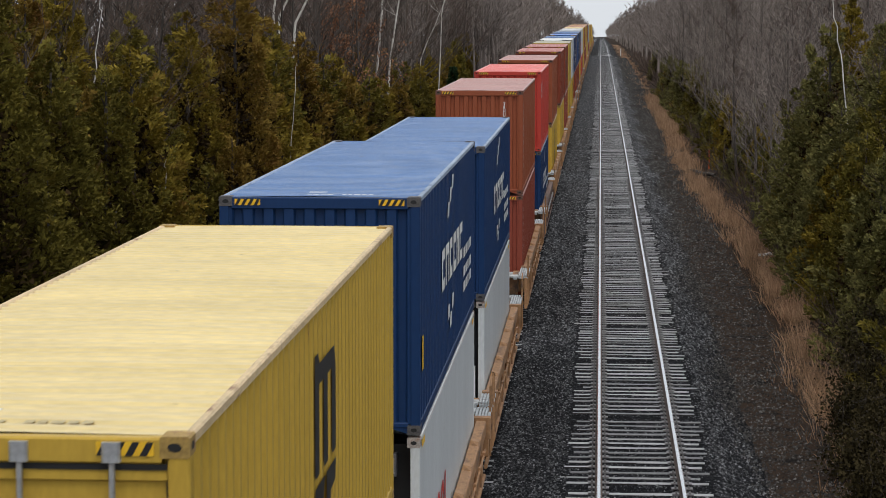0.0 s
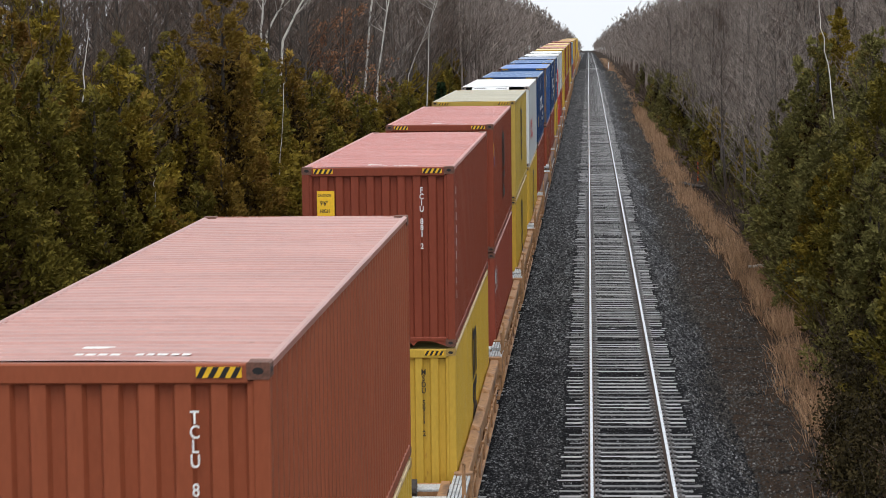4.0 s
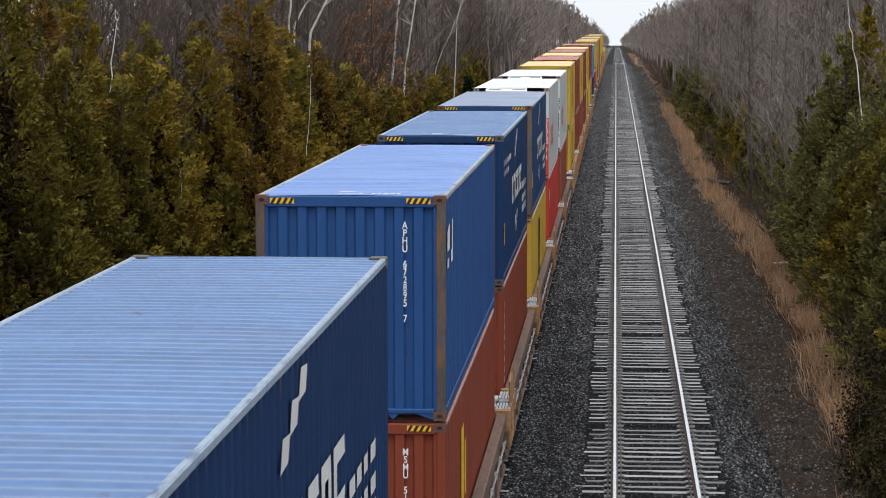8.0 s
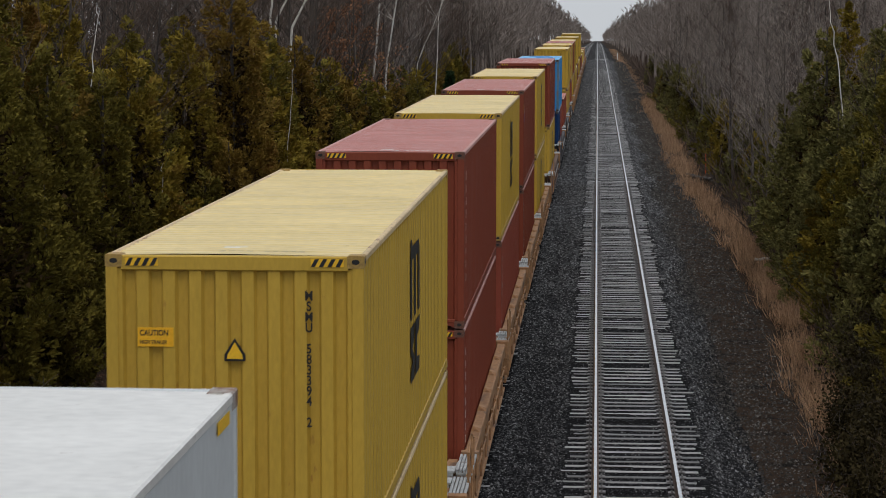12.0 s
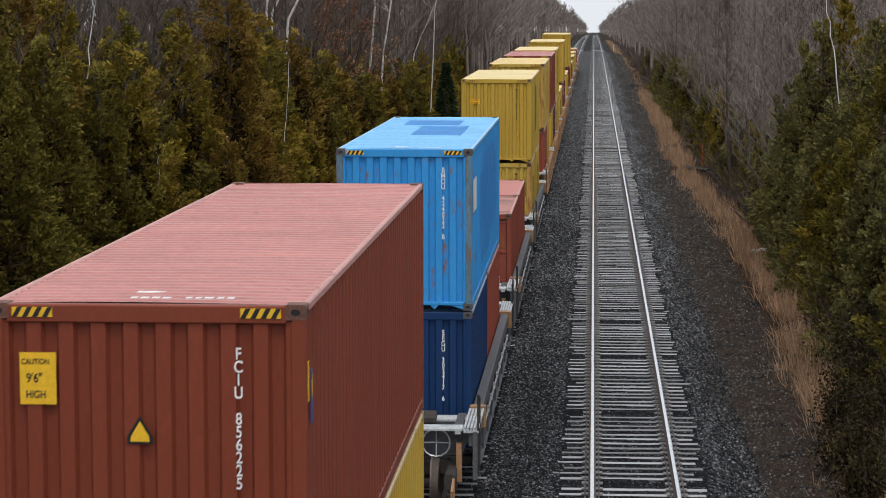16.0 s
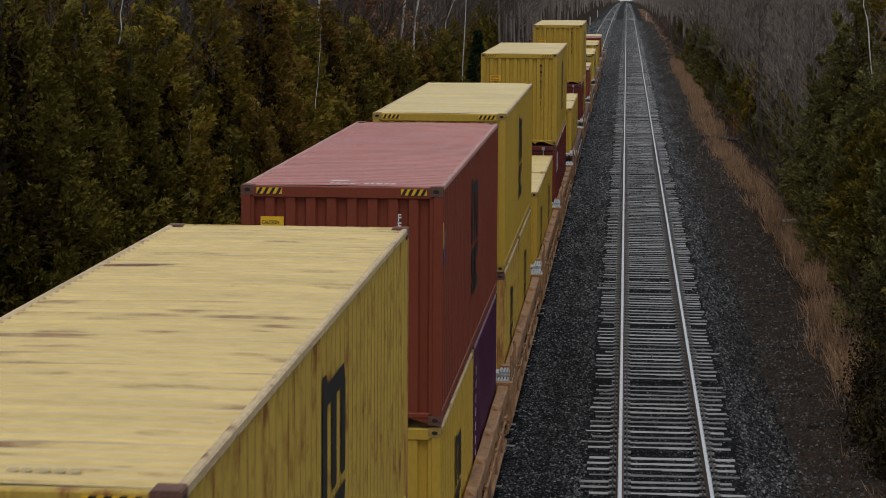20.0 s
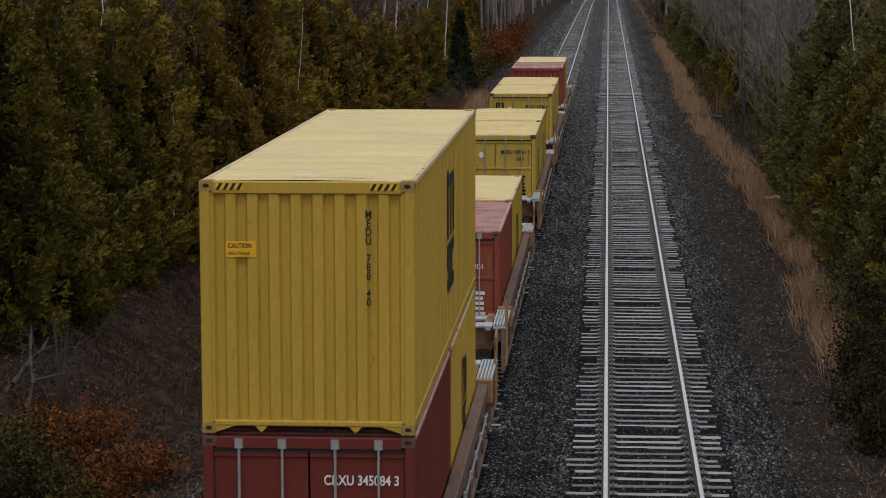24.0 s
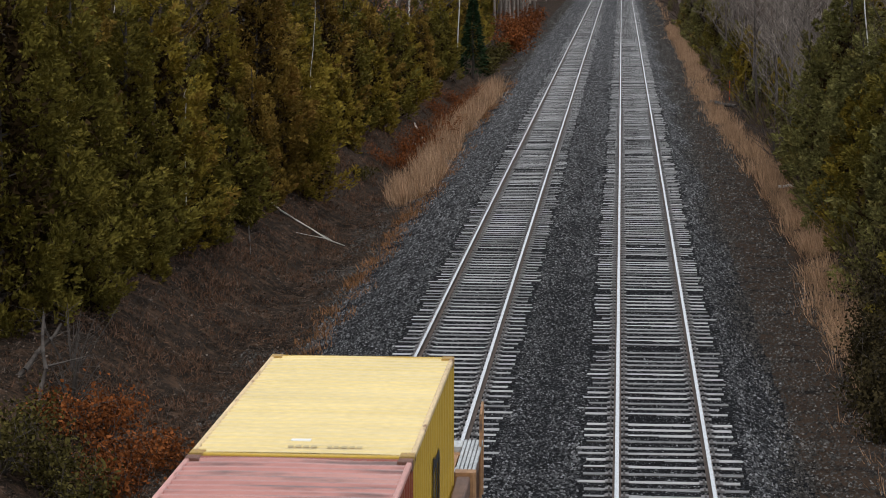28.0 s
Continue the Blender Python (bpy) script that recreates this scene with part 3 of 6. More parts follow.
def bars(n, w, h, gap, vertical=True, jitter=0):
    """Plain bars in place of writing, in the x-z plane."""
    rnd = random.Random(n * 7 + jitter)
    g = Geo()
    for i in range(n):
        a = -i * (h + gap)
        ww = w * rnd.uniform(0.75, 1.0)
        g.poly([(0, 0, a), (ww, 0, a), (ww, 0, a - h), (0, 0, a - h)])
    return g


def turn_side(g):
    """From the front plane on to the right-hand side wall."""
    g.v = [(-y, x, z) for x, y, z in g.v]
    return g


def blob(pts):
    return Geo().poly([(u, 0, w) for u, w in pts])


def logo(box, kind, l, h, ink):
    """Emblems as plain shapes on the side wall."""
    x = W2 + 0.004
    if kind == "black_mark":
        g = Geo()
        u = l * 0.5 - 0.70
        z = h - 1.33
        # arched mark with three legs above two squarer marks
        for a in (0, 0.56, 1.12):
            g.poly([(u + a, 0, z), (u + a + 0.27, 0, z), (u + a + 0.27, 0, z + 0.70), (u + a, 0, z + 0.70)])
        g.poly([(u, 0, z + 0.70), (u + 1.39, 0, z + 0.70), (u + 1.30, 0, z + 0.86), (u + 0.30, 0, z + 0.86), (u + 0.22, 0, z + 0.95), (u, 0, z + 0.95)])
        g.poly([(u, 0, z - 0.08), (u + 0.62, 0, z - 0.08), (u + 0.5, 0, z - 0.28), (u + 0.3, 0, z - 0.36), (u + 0.64, 0, z - 0.5), (u + 0.6, 0, z - 0.74), (u, 0, z - 0.74), (u + 0.1, 0, z - 0.58), (u + 0.36, 0, z - 0.52), (u + 0.02, 0, z - 0.38)])
        g.poly([(u + 0.74, 0, z - 0.08), (u + 1.40, 0, z - 0.08), (u + 1.34, 0, z - 0.25), (u + 1.0, 0, z - 0.28), (u + 1.0, 0, z - 0.55), (u + 1.38, 0, z - 0.58), (u + 1.36, 0, z - 0.74), (u + 0.74, 0, z - 0.74)])
        if l < 7:
            cu, cz = l * 0.5, h - 1.2
            g.v = [(cu + (a - cu) * 0.7, b, cz + (c - cz) * 0.74) for a, b, c in g.v]
        part("emblem", shared(("black_mark", h, round(l, 1)), lambda: turn_side(g), M_INK), box, "black painted emblem", (x, 0, 0))
    elif kind in ("white_marks", "white_marks_lines"):
        g = Geo()
        z0, z1 = h - 1.62, h - 1.05
        u = 3.85
        for i, w in enumerate((0.75, 0.95, 0.7, 0.25, 0.75, 0.75, 0.9)):
            if i == 3:
                u += 0.1
                continue
            g.poly([(u, 0, z0), (u + 0.2, 0, z0), (u + 0.2, 0, z1), (u, 0, z1)])
            g.poly([(u + 0.2, 0, z1 - 0.16), (u + w - 0.16, 0, z1 - 0.16), (u + w - 0.2, 0, z1), (u + 0.2, 0, z1)])
            if i % 2:
                g.poly([(u + w - 0.34, 0, z0), (u + w - 0.16, 0, z0), (u + w - 0.16, 0, z1 - 0.16), (u + w - 0.34, 0, z1 - 0.16)])
            else:
                g.poly([(u + 0.2, 0, z0), (u + w - 0.2, 0, z0), (u + w - 0.16, 0, z0 + 0.15), (u + 0.2, 0, z0 + 0.15)])
            u += w
        for u, z, k in ((5.0, h - 0.70, 1), (5.45, h - 0.52, 1), (5.9, h - 0.36, 1), (5.1, h - 2.18, 1), (5.55, h - 2.34, 1), (6.0, h - 2.12, 1)):
            g.poly([(u, 0, z), (u + 0.36, 0, z + 0.02), (u + 0.46, 0, z + 0.20), (u + 0.12, 0, z + 0.22)])
        part("emblem", shared(("white_marks", h), lambda: turn_side(g), M_WHITE), box, "white painted emblem", (x, 0, 0))
        g2 = Geo()
        for i in range(4):
            for z in (h - 1.68, h - 1.98, h - 2.22):
                w = 0.42 - 0.06 * ((i * 7 + int(z * 10)) % 3)
                g2.poly([(8.9 + i * 0.55, 0, z), (8.9 + i * 0.55 + w, 0, z), (8.9 + i * 0.55 + w, 0, z + 0.16), (8.9 + i * 0.55, 0, z + 0.16)])
        part("emblem", shared(("white_marks_rear", h), lambda: turn_side(g2), M_WHITE), box, "white painted lettering", (x, 0, 0))
        if kind == "white_marks_lines":
            g3 = Geo()
            for z in (h - 0.62, h - 0.82):
                for i in range(6 if z > h - 0.7 else 4):
                    g3.poly([(0.45 + i * 0.48, 0, z), (0.70 + i * 0.48, 0, z), (0.70 + i * 0.48, 0, z + 0.11), (0.45 + i * 0.48, 0, z + 0.11)])
            part("emblem", shared(("white_lines", h), lambda: turn_side(g3), M_WHITE), box, "white painted lettering", (x, 0, 0))
    elif kind == "red_marks":
        for i in range(4):
            g = Geo()
            u, n = 2.05 + i * 0.80, 12
            if i < 3:
                outer = [(u + 0.36 + 0.36 * math.cos(6.283 * k / n), 1.22 + 0.36 * math.sin(6.283 * k / n)) for k in range(n + 1)]
                inner = [(u + 0.36 + 0.2 * math.cos(6.283 * k / n), 1.22 + 0.2 * math.sin(6.283 * k / n)) for k in range(n + 1)]
                g.strip([[(a, 0, b) for a, b in outer], [(a, 0, b) for a, b in inner]])
            else:
                g.poly([(u, 0, 0.86), (u + 0.6, 0, 0.86), (u + 0.6, 0, 1.02), (u + 0.2, 0, 1.02), (u + 0.2, 0, 1.6), (u, 0, 1.6)])
            part("emblem", turn_side(g).mesh("emblem", M_REDMARK), box, "red painted emblem", (x, 0, 0))
    elif kind == "small_white":
        g = Geo()
        g.poly([(0.3, 0, 2.15), (0.75, 0, 2.15), (0.75, 0, 2.45), (0.62, 0, 2.5), (0.3, 0, 2.4)])
        g.poly([(0.95, 0, 1.95), (1.3, 0, 1.95), (1.3, 0, 2.5), (1.1, 0, 2.5), (1.1, 0, 2.12), (0.95, 0, 2.12)])
        g.poly([(0.3, 0, 1.93), (0.6, 0, 1.93), (0.6, 0, 2.05), (0.3, 0, 2.05)])
        part("emblem", shared("small_white", lambda: turn_side(g), M_WHITE), box, "white painted emblem", (x, 0, 0))
    elif kind == "white_panel":
        g = Geo()
        g.poly([(0.35, 0, 1.72), (1.5, 0, 1.72), (1.5, 0, 2.32), (0.35, 0, 2.32)])
        part("emblem", shared("white_panel", lambda: turn_side(g), M_WHITE), box, "worn white painted panel", (x, 0, 0))
    elif kind == "codes":
        part("side_lettering", shared("side_codes", lambda: turn_side(bars(9, 0.12, 0.13, 0.08)), ink), box, "code lettering", (x, 0.42, h - 0.35))
    elif kind == "yellow_mark":
        g = Geo()
        g.poly([(3.0, 0, 1.2), (3.5, 0, 1.2), (3.5, 0, 2.3), (3.0, 0, 2.3)])
        g.poly([(3.7, 0, 1.2), (4.0, 0, 1.2), (4.0, 0, 2.0), (3.7, 0, 2.0)])
        part("emblem", shared("yellow_mark", lambda: turn_side(g), M_HAZARD), box, "yellow painted emblem", (x, 0, 0))


TEXT_COLOUR = {"yellow": M_INK, "worn_yellow": M_INK, "olive": M_INK, "rusty_yellow": M_INK, "white": M_INK}


def container(label, key, l=12.19, h=2.896, doors=False, code="", code2="", marks=(), stickers=(), hazard=True, roof_code=True, blank=False):
    """A shipping container. Its base's front edge lies at the origin; y runs back along the train."""
    name = "shipping_container"
    box = thing(name, label, "container", "containers on the train")
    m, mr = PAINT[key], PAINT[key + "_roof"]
    ink = TEXT_COLOUR.get(key, M_WHITE)
    reefer = key == "white"
    L = round(l, 2)
    part("floor", shared(("floor", L), lambda: Geo().box(-W2 + 0.05, W2 - 0.05, 0.1, l - 0.1, 0.10, 0.15), M_BLACK), box)
    for s in (-1, 1):
        part("side_wall", shared(("side", L, h, s, reefer), lambda: side_geo(l, h, s, reefer), m), box)
        part("bottom_rail", shared(("brail", L, s), lambda: Geo().bar("y", 0.17, l - 0.17, s * W2 - (0.07 if s > 0 else 0), s * W2 + (0.07 if s < 0 else 0), 0.02, 0.16), m), box)
        part("top_rail", shared(("trail", L, h, s), lambda: Geo().bar("y", 0.17, l - 0.17, s * W2 - (0.06 if s > 0 else 0), s * W2 + (0.06 if s < 0 else 0), h - 0.075, h - 0.004), TOPRAIL.get(key, mr)), box)
    shallow = key in ("blue", "grey_navy", "olive", "brown", "yellow")
    part("roof", shared(("roof", L, h, reefer, shallow), lambda: roof_geo(l, h, reefer, 0.32 if reefer else 0.10, 0.013 if shallow else 0.048), mr), box, "roof panel in its own paler tone")
    for y0, y1 in ((0.0, 0.09), (l - 0.09, l)):
        if not (reefer and y0 == 0):
            part("header", shared(("header", h, L, round(y0, 2)), lambda: Geo().bar("x", -W2 + 0.15, W2 - 0.15, y0, y1, h - 0.15, h - 0.008), m), box)
        def sill():
            g = Geo().bar("x", -W2 + 0.15, W2 - 0.15, y0, y1, 0.085, 0.15)
            for a, b, q in ((-W2 + 0.15, -W2 + 0.40, 0), (W2 - 0.40, W2 - 0.15, 1), (-0.62, -0.46, 0.5), (0.46, 0.62, 0.5)):
                w = a + (b - a) * q
                g.add([(a, y0 + 0.01, 0.09), (b, y0 + 0.01, 0.09), (w, y0 + 0.01, 0.01), (a, y1 - 0.01, 0.09), (b, y1 - 0.01, 0.09), (w, y1 - 0.01, 0.01)],
                      [(0, 1, 2), (3, 5, 4), (0, 2, 5, 3), (1, 4, 5, 2), (0, 3, 4, 1)])
            return g
        part("sill", shared(("sill", L, round(y0, 2)), sill, m), box)
        for s in (-1, 1):
            x0 = s * W2 - (0.12 if s > 0 else 0)
            part("corner_post", shared(("post", h, s, round(y0, 2)), lambda: Geo().bar("z", 0.11, h - 0.11, x0, x0 + 0.12, y0, y1), POST.get(key, m)), box)
    cast = shared("casting", casting_geo, {"white": M_CAST_WHITE, "navy": M_CAST_GREY, "grey_navy": M_CASTING, "blue": M_CASTING, "sky_blue": M_CAST_GREY, "red": m, "purple": m, "yellow": M_CAST_YELLOW, "olive": M_CAST_YELLOW, "worn_yellow": M_CASTING}.get(key, M_CASTING))
    for s in (-1, 1):
        for y in (-0.004, l - 0.174):
            for z in (0.0, h - 0.118):
                c = part("corner_casting", cast, box, "", (s * (W2 - 0.079), y, z))
                if y < 0:
                    part("slot", shared("slot_h", lambda: slot_geo(True), M_BLACK), c, "", (0, -0.003, 0.06))
                if s > 0 and y < 0:
                    part("slot", shared("slot_v", lambda: slot_geo(False), M_BLACK), c, "", (0.083, 0.09, 0.06))
    part("rear_wall", shared(("rear", L, h), lambda: Geo().box(-W2 + 0.1, W2 - 0.1, l - 0.07, l - 0.03, 0.13, h - 0.13), m), box)
    if reefer:
        for y in (0.30, l - 0.75):
            part("side_tape", shared("reefer_tape", lambda: turn_side(Geo().box(0, 0.42, -0.002, 0.002, 0, 0.075)), M_HAZARD), box, "yellow height tape", (W2 + 0.004, y, h - 0.16))
        reefer_front(box, h, code)
    elif doors:
        door_front(box, h, m, ink, code, code2, blank)
    else:
        part("front_wall", shared(("front", h), lambda: front_geo(h), m), box)
        if code:
            size = 0.128
            lettering(box, code, size, (W2 - 0.52, 0.012, h - 0.42), ink, True, label="code lettering on the end wall")
    if hazard and h > 2.7 and not reefer:
        for x0 in (-W2 + 0.19, W2 - 0.50):
            q = part("hazard_plate", shared("hazplate", lambda: Geo().box(0, 0.31, -0.002, 0.002, 0, 0.075), M_HAZARD), box, "yellow and black hazard tape", (x0, -0.004, h - 0.105))
            part("stripes", shared("hazstripes", lambda: stripes(0.31, 0.075, 4), M_INK), q, "", (0, -0.002, 0))
        q = part("hazard_plate", shared("hazside", lambda: turn_side(Geo().box(0, 0.075, -0.002, 0.002, 0, 0.31)), M_HAZARD), box, "", (W2 + 0.004, 0.05, h - 0.75)) if "side_tape" in stickers else None
    if roof_code:
        part("roof_lettering", shared("roofcode", lambda: roof_bars(), M_FADED if key in ("yellow", "olive", "rusty_yellow", "worn_yellow") else ink if ink is M_INK else M_WHITE), box, "code lettering on the roof", (-0.2, 0.38, h - 0.004))["kind"] = "stuff"
        part("roof_plate", shared("roofplate", lambda: Geo().box(-0.11, 0.11, -0.05, 0.05, 0, 0.012), M_WHITE), box, "small pale plate on the roof", (-0.1, 0.75, h - 0.012))
    for st in stickers:
        if st == "caution":
            q = part("sticker", shared("sticker", lambda: Geo().box(0, 0.34, -0.003, 0.003, 0, 0.18), M_ORANGE), box, "orange caution sticker", (-0.92, 0.012, h - 0.87))
            lettering(q, "CAUTION", 0.075, (0.02, -0.005, 0.105), M_INK)
            lettering(q, "HIGH TRAILER", 0.05, (0.02, -0.005, 0.025), M_INK)
        elif st == "caution_tall":
            q = part("sticker", shared("sticker_tall", lambda: Geo().box(0, 0.28, -0.003, 0.003, 0, 0.40), M_HAZARD), box, "yellow caution sticker", (-0.98, 0.012, h - 0.78))
            lettering(q, "CAUTION", 0.06, (0.012, -0.005, 0.31), M_INK)
            lettering(q, "9'6\"", 0.10, (0.05, -0.005, 0.17), M_INK)
            lettering(q, "HIGH", 0.08, (0.045, -0.005, 0.05), M_INK)
        elif st == "triangle":
            q = part("sticker", shared("triangle", lambda: Geo().poly([(-0.1, -0.003, 0), (0.1, -0.003, 0), (0.1, -0.003, 0.06), (0, -0.003, 0.22), (-0.1, -0.003, 0.06)]), M_INK), box, "yellow warning triangle", (-0.06 if key == "dark_red" else 0.0, 0.010, h - 0.72 if key == "red" else h - 1.08 if key == "dark_red" else h - 1.0))
            part("triangle", shared("triangle_in", lambda: Geo().poly([(-0.075, -0.006, 0.02), (0.075, -0.006, 0.02), (0.07, -0.006, 0.06), (0, -0.006, 0.18), (-0.07, -0.006, 0.06)]), M_HAZARD), q)
        elif st == "low_pair":
            part("sticker", shared("sq", lambda: Geo().box(0, 0.2, -0.003, 0.003, 0, 0.22), M_HAZARD), box, "yellow sticker", (-0.2, 0.012, 0.65))
            q = part("sticker", shared("triangle", lambda: Geo().poly([(-0.1, -0.003, 0), (0.1, -0.003, 0), (0.1, -0.003, 0.06), (0, -0.003, 0.22), (-0.1, -0.003, 0.06)]), M_INK), box, "yellow warning triangle", (0.62, 0.010, 0.65))
            part("triangle", shared("triangle_in", lambda: Geo().poly([(-0.075, -0.006, 0.02), (0.075, -0.006, 0.02), (0.07, -0.006, 0.06), (0, -0.006, 0.18), (-0.07, -0.006, 0.06)]), M_HAZARD), q)
        elif st == "white_blocks":
            for u, w, z0 in ((-0.98, 0.10, 0.30), (-0.84, 0.20, 0.18), (-0.60, 0.22, 0.18)):
                part("emblem", Geo().box(u, u + w, 0.012, 0.016, h - 0.86, h - 0.86 + z0).mesh("emblem", M_WHITE), box, "white emblem drawn as blocks")
            part("sticker", shared("stk_blue", lambda: Geo().box(0, 0.14, -0.003, 0.003, 0, 0.14), M_BLUELABEL), box, "blue sticker", (-0.42, 0.012, h - 0.52))
        elif st == "green_label":
            part("sticker", shared("stk_green", lambda: Geo().box(0, 0.3, -0.003, 0.003, 0, 0.16), M_GREENLABEL), box, "green sticker", (0.66, 0.012, 0.52))
            part("sticker", shared("stk_orange", lambda: Geo().box(0, 0.3, -0.003, 0.003, 0, 0.16), M_ORANGE), box, "orange sticker", (0.66, 0.012, 0.32))
        elif st == "side_tape":
            q = part("sticker", shared("sidetape", lambda: turn_side(Geo().box(0, 0.09, -0.002, 0.002, 0, 0.42), ), M_BLUELABEL), box, "blue and yellow height sticker", (W2 + 0.004, 0.24, h - 0.95))
            part("stripe", shared("sidetape_s", lambda: turn_side(Geo().poly([(0.01, -0.005, 0.18), (0.08, -0.005, 0.24), (0.08, -0.005, 0.40), (0.01, -0.005, 0.34)])), M_HAZARD), q)
        elif st == "warning_strip":
            q = part("sticker", shared("warning_strip", lambda: Geo().box(0, 0.15, -0.003, 0.003, 0, 1.85), M_REDMARK), box, "red warning strip with white letters", (W2 - 0.155, -0.006, 0.08))
            lettering(q, "WARNING 9'6\"", 0.15, (0.075, -0.006, 1.72), M_WHITE, True)
        elif st == "side_yellow":
            part("sticker", shared("sideyel", lambda: turn_side(Geo().box(0, 0.16, -0.002, 0.002, 0, 0.42)), M_HAZARD), box, "yellow height sticker", (W2 + 0.004, 0.30, 0.75))
    if key == "sky_blue":
        for a, b, u0, u1 in ((4.6, 8.2, -0.25, 0.75), (8.6, 10.4, -0.7, 0.5)):
            pts = [(y, d) for y, d in wave(0.10, l - 0.10, 0.21, 0.035) if a < y < b]
            part("repaint", Geo().strip([[(x, y, h + 0.002 - d) for y, d in pts] for x in (u0, u1)]).mesh("repaint", M_REPAINT), box, "darker blue repainted patch")
        for a, b, z0, z1 in ((3.0, 10.2, 0.75, 2.25), (4.2, 9.4, 2.25, 2.55), (3.6, 7.0, 0.45, 0.75)):
            pts = [(y, d) for y, d in wave(0.12, l - 0.12, 0.278, 0.036) if a < y < b]
            part("repaint", Geo().strip([[(W2 - 0.003 - d, y, z) for y, d in pts] for z in (z0, z1)]).mesh("repaint", M_REPAINT), box, "darker blue repainted patch")
    for k in marks:
        logo(box, k, l, h, ink)
    return box


def roof_bars():
    g = Geo()
    rnd = random.Random(3)
    u = 0
    for i in range(11):
        w = rnd.uniform(0.05, 0.08)
        if i not in (4, 10):
            g.poly([(u, 0, 0), (u + w, 0, 0), (u + w, 0.09, 0), (u, 0.09, 0)])
        u += w + 0.022
    return g


def door_front(box, h, m, ink, code, code2, blank):
    """Two leaves with recessed panels, four locking rods with keepers and handles."""
    for s in (-1, 1):
        x0, x1 = (0.012, W2 - 0.125) if s > 0 else (-W2 + 0.125, -0.012)

        def leaf():
            prof = [(0.16, 0.075), (0.16, 0.02)]
            for z0, z1 in ((0.24, h * 0.30), (h * 0.30 + 0.06, h * 0.60), (h * 0.60 + 0.06, h - 0.24)):
                prof += [(z0, 0.02), (z0 + 0.012, 0.045), (z1 - 0.012, 0.045), (z1, 0.02)]
            prof += [(h - 0.16, 0.02), (h - 0.16, 0.075)]
            return Geo().strip([[(x, y, z) for z, y in prof] for x in (x0, x1)])
        d = part("door", shared(("leaf", s, h), leaf, m), box)
        for k in (0.27, 0.73):
            rx = x0 + (x1 - x0) * k
            r = part("locking_rod", shared(("rod", h), lambda: Geo().tube((0, 0, 0.05), (0, 0, h - 0.06), 0.017, 0.017, 8, True), M_GALV), d, "galvanised locking rod", (rx, -0.004, 0))
            for z in (0.03, h - 0.14):
                part("keeper", shared("keeper", lambda: Geo().bar("z", 0, 0.11, -0.05, 0.05, -0.03, 0.02), M_GALV), r, "", (0, 0, z))
        part("handle", shared("door_handle", lambda: Geo().bar("x", 0, 0.42, -0.012, 0.012, -0.02, 0.02, 0.005), M_GALV), d, "galvanised door handle", (x0 + 0.1 if s > 0 else x1 - 0.55, -0.012, h * 0.42))
        part("gasket", shared(("gasket", h), lambda: Geo().box(-0.012, 0.012, 0.03, 0.06, 0.14, h - 0.14), M_BLACK), d, "", (x1 + 0.005 if s > 0 else x0 - 0.005, 0, 0))
    # black strip standing in for the shadow under the header
    part("head_gap", shared(("head_gap", h), lambda: Geo().box(-W2 + 0.125, W2 - 0.125, 0.012, 0.022, h - 0.185, h - 0.152), M_BLACK), box, "dark strip painted as the shadow gap over the doors")
    if ink is M_INK and not blank:
        for u, w, z0, z1 in ((-0.98, 0.065, h - 0.60, h - 0.42), (-0.855, 0.065, h - 0.60, h - 0.42), (-0.73, 0.065, h - 0.60, h - 0.42), (-0.98, 0.315, h - 0.42, h - 0.36),
                             (-0.96, 0.13, h - 0.675, h - 0.645), (-0.96, 0.05, h - 0.71, h - 0.675), (-0.96, 0.13, h - 0.74, h - 0.71), (-0.88, 0.05, h - 0.775, h - 0.74), (-0.96, 0.13, h - 0.805, h - 0.775),
                             (-0.80, 0.05, h - 0.805, h - 0.645), (-0.75, 0.08, h - 0.68, h - 0.645), (-0.75, 0.08, h - 0.805, h - 0.77)):
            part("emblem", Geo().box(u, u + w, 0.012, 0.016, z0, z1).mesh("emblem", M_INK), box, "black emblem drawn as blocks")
        part("sticker", shared("oval", lambda: Geo().poly([(0.075 * math.cos(k * 0.5236), 0, 0.095 * math.sin(k * 0.5236)) for k in range(12)]), M_WHITE), box, "white oval sticker", (-0.42, 0.015, h - 0.6))
    if code:
        lettering(box, code, 0.16, (0.17, 0.017, h - 0.56), ink, label="code lettering on the door")
    if code2:
        lettering(box, code2, 0.15, (0.62, 0.017, h - 0.76), ink, label="size code lettering on the door")
    if not blank:
        lettering(box, "M.G.W.", 0.13, (0.17, 0.017, h - 1.28), ink)
        lettering(box, "TARE", 0.13, (0.17, 0.017, h - 1.48), ink)
        lettering(box, "NET", 0.13, (0.17, 0.017, h - 1.68), ink)
        part("lettering", shared("spec_bars", lambda: bars(6, 0.26, 0.07, 0.035), ink), box, "rows of small lettering", (0.68, 0.017, h - 1.22))


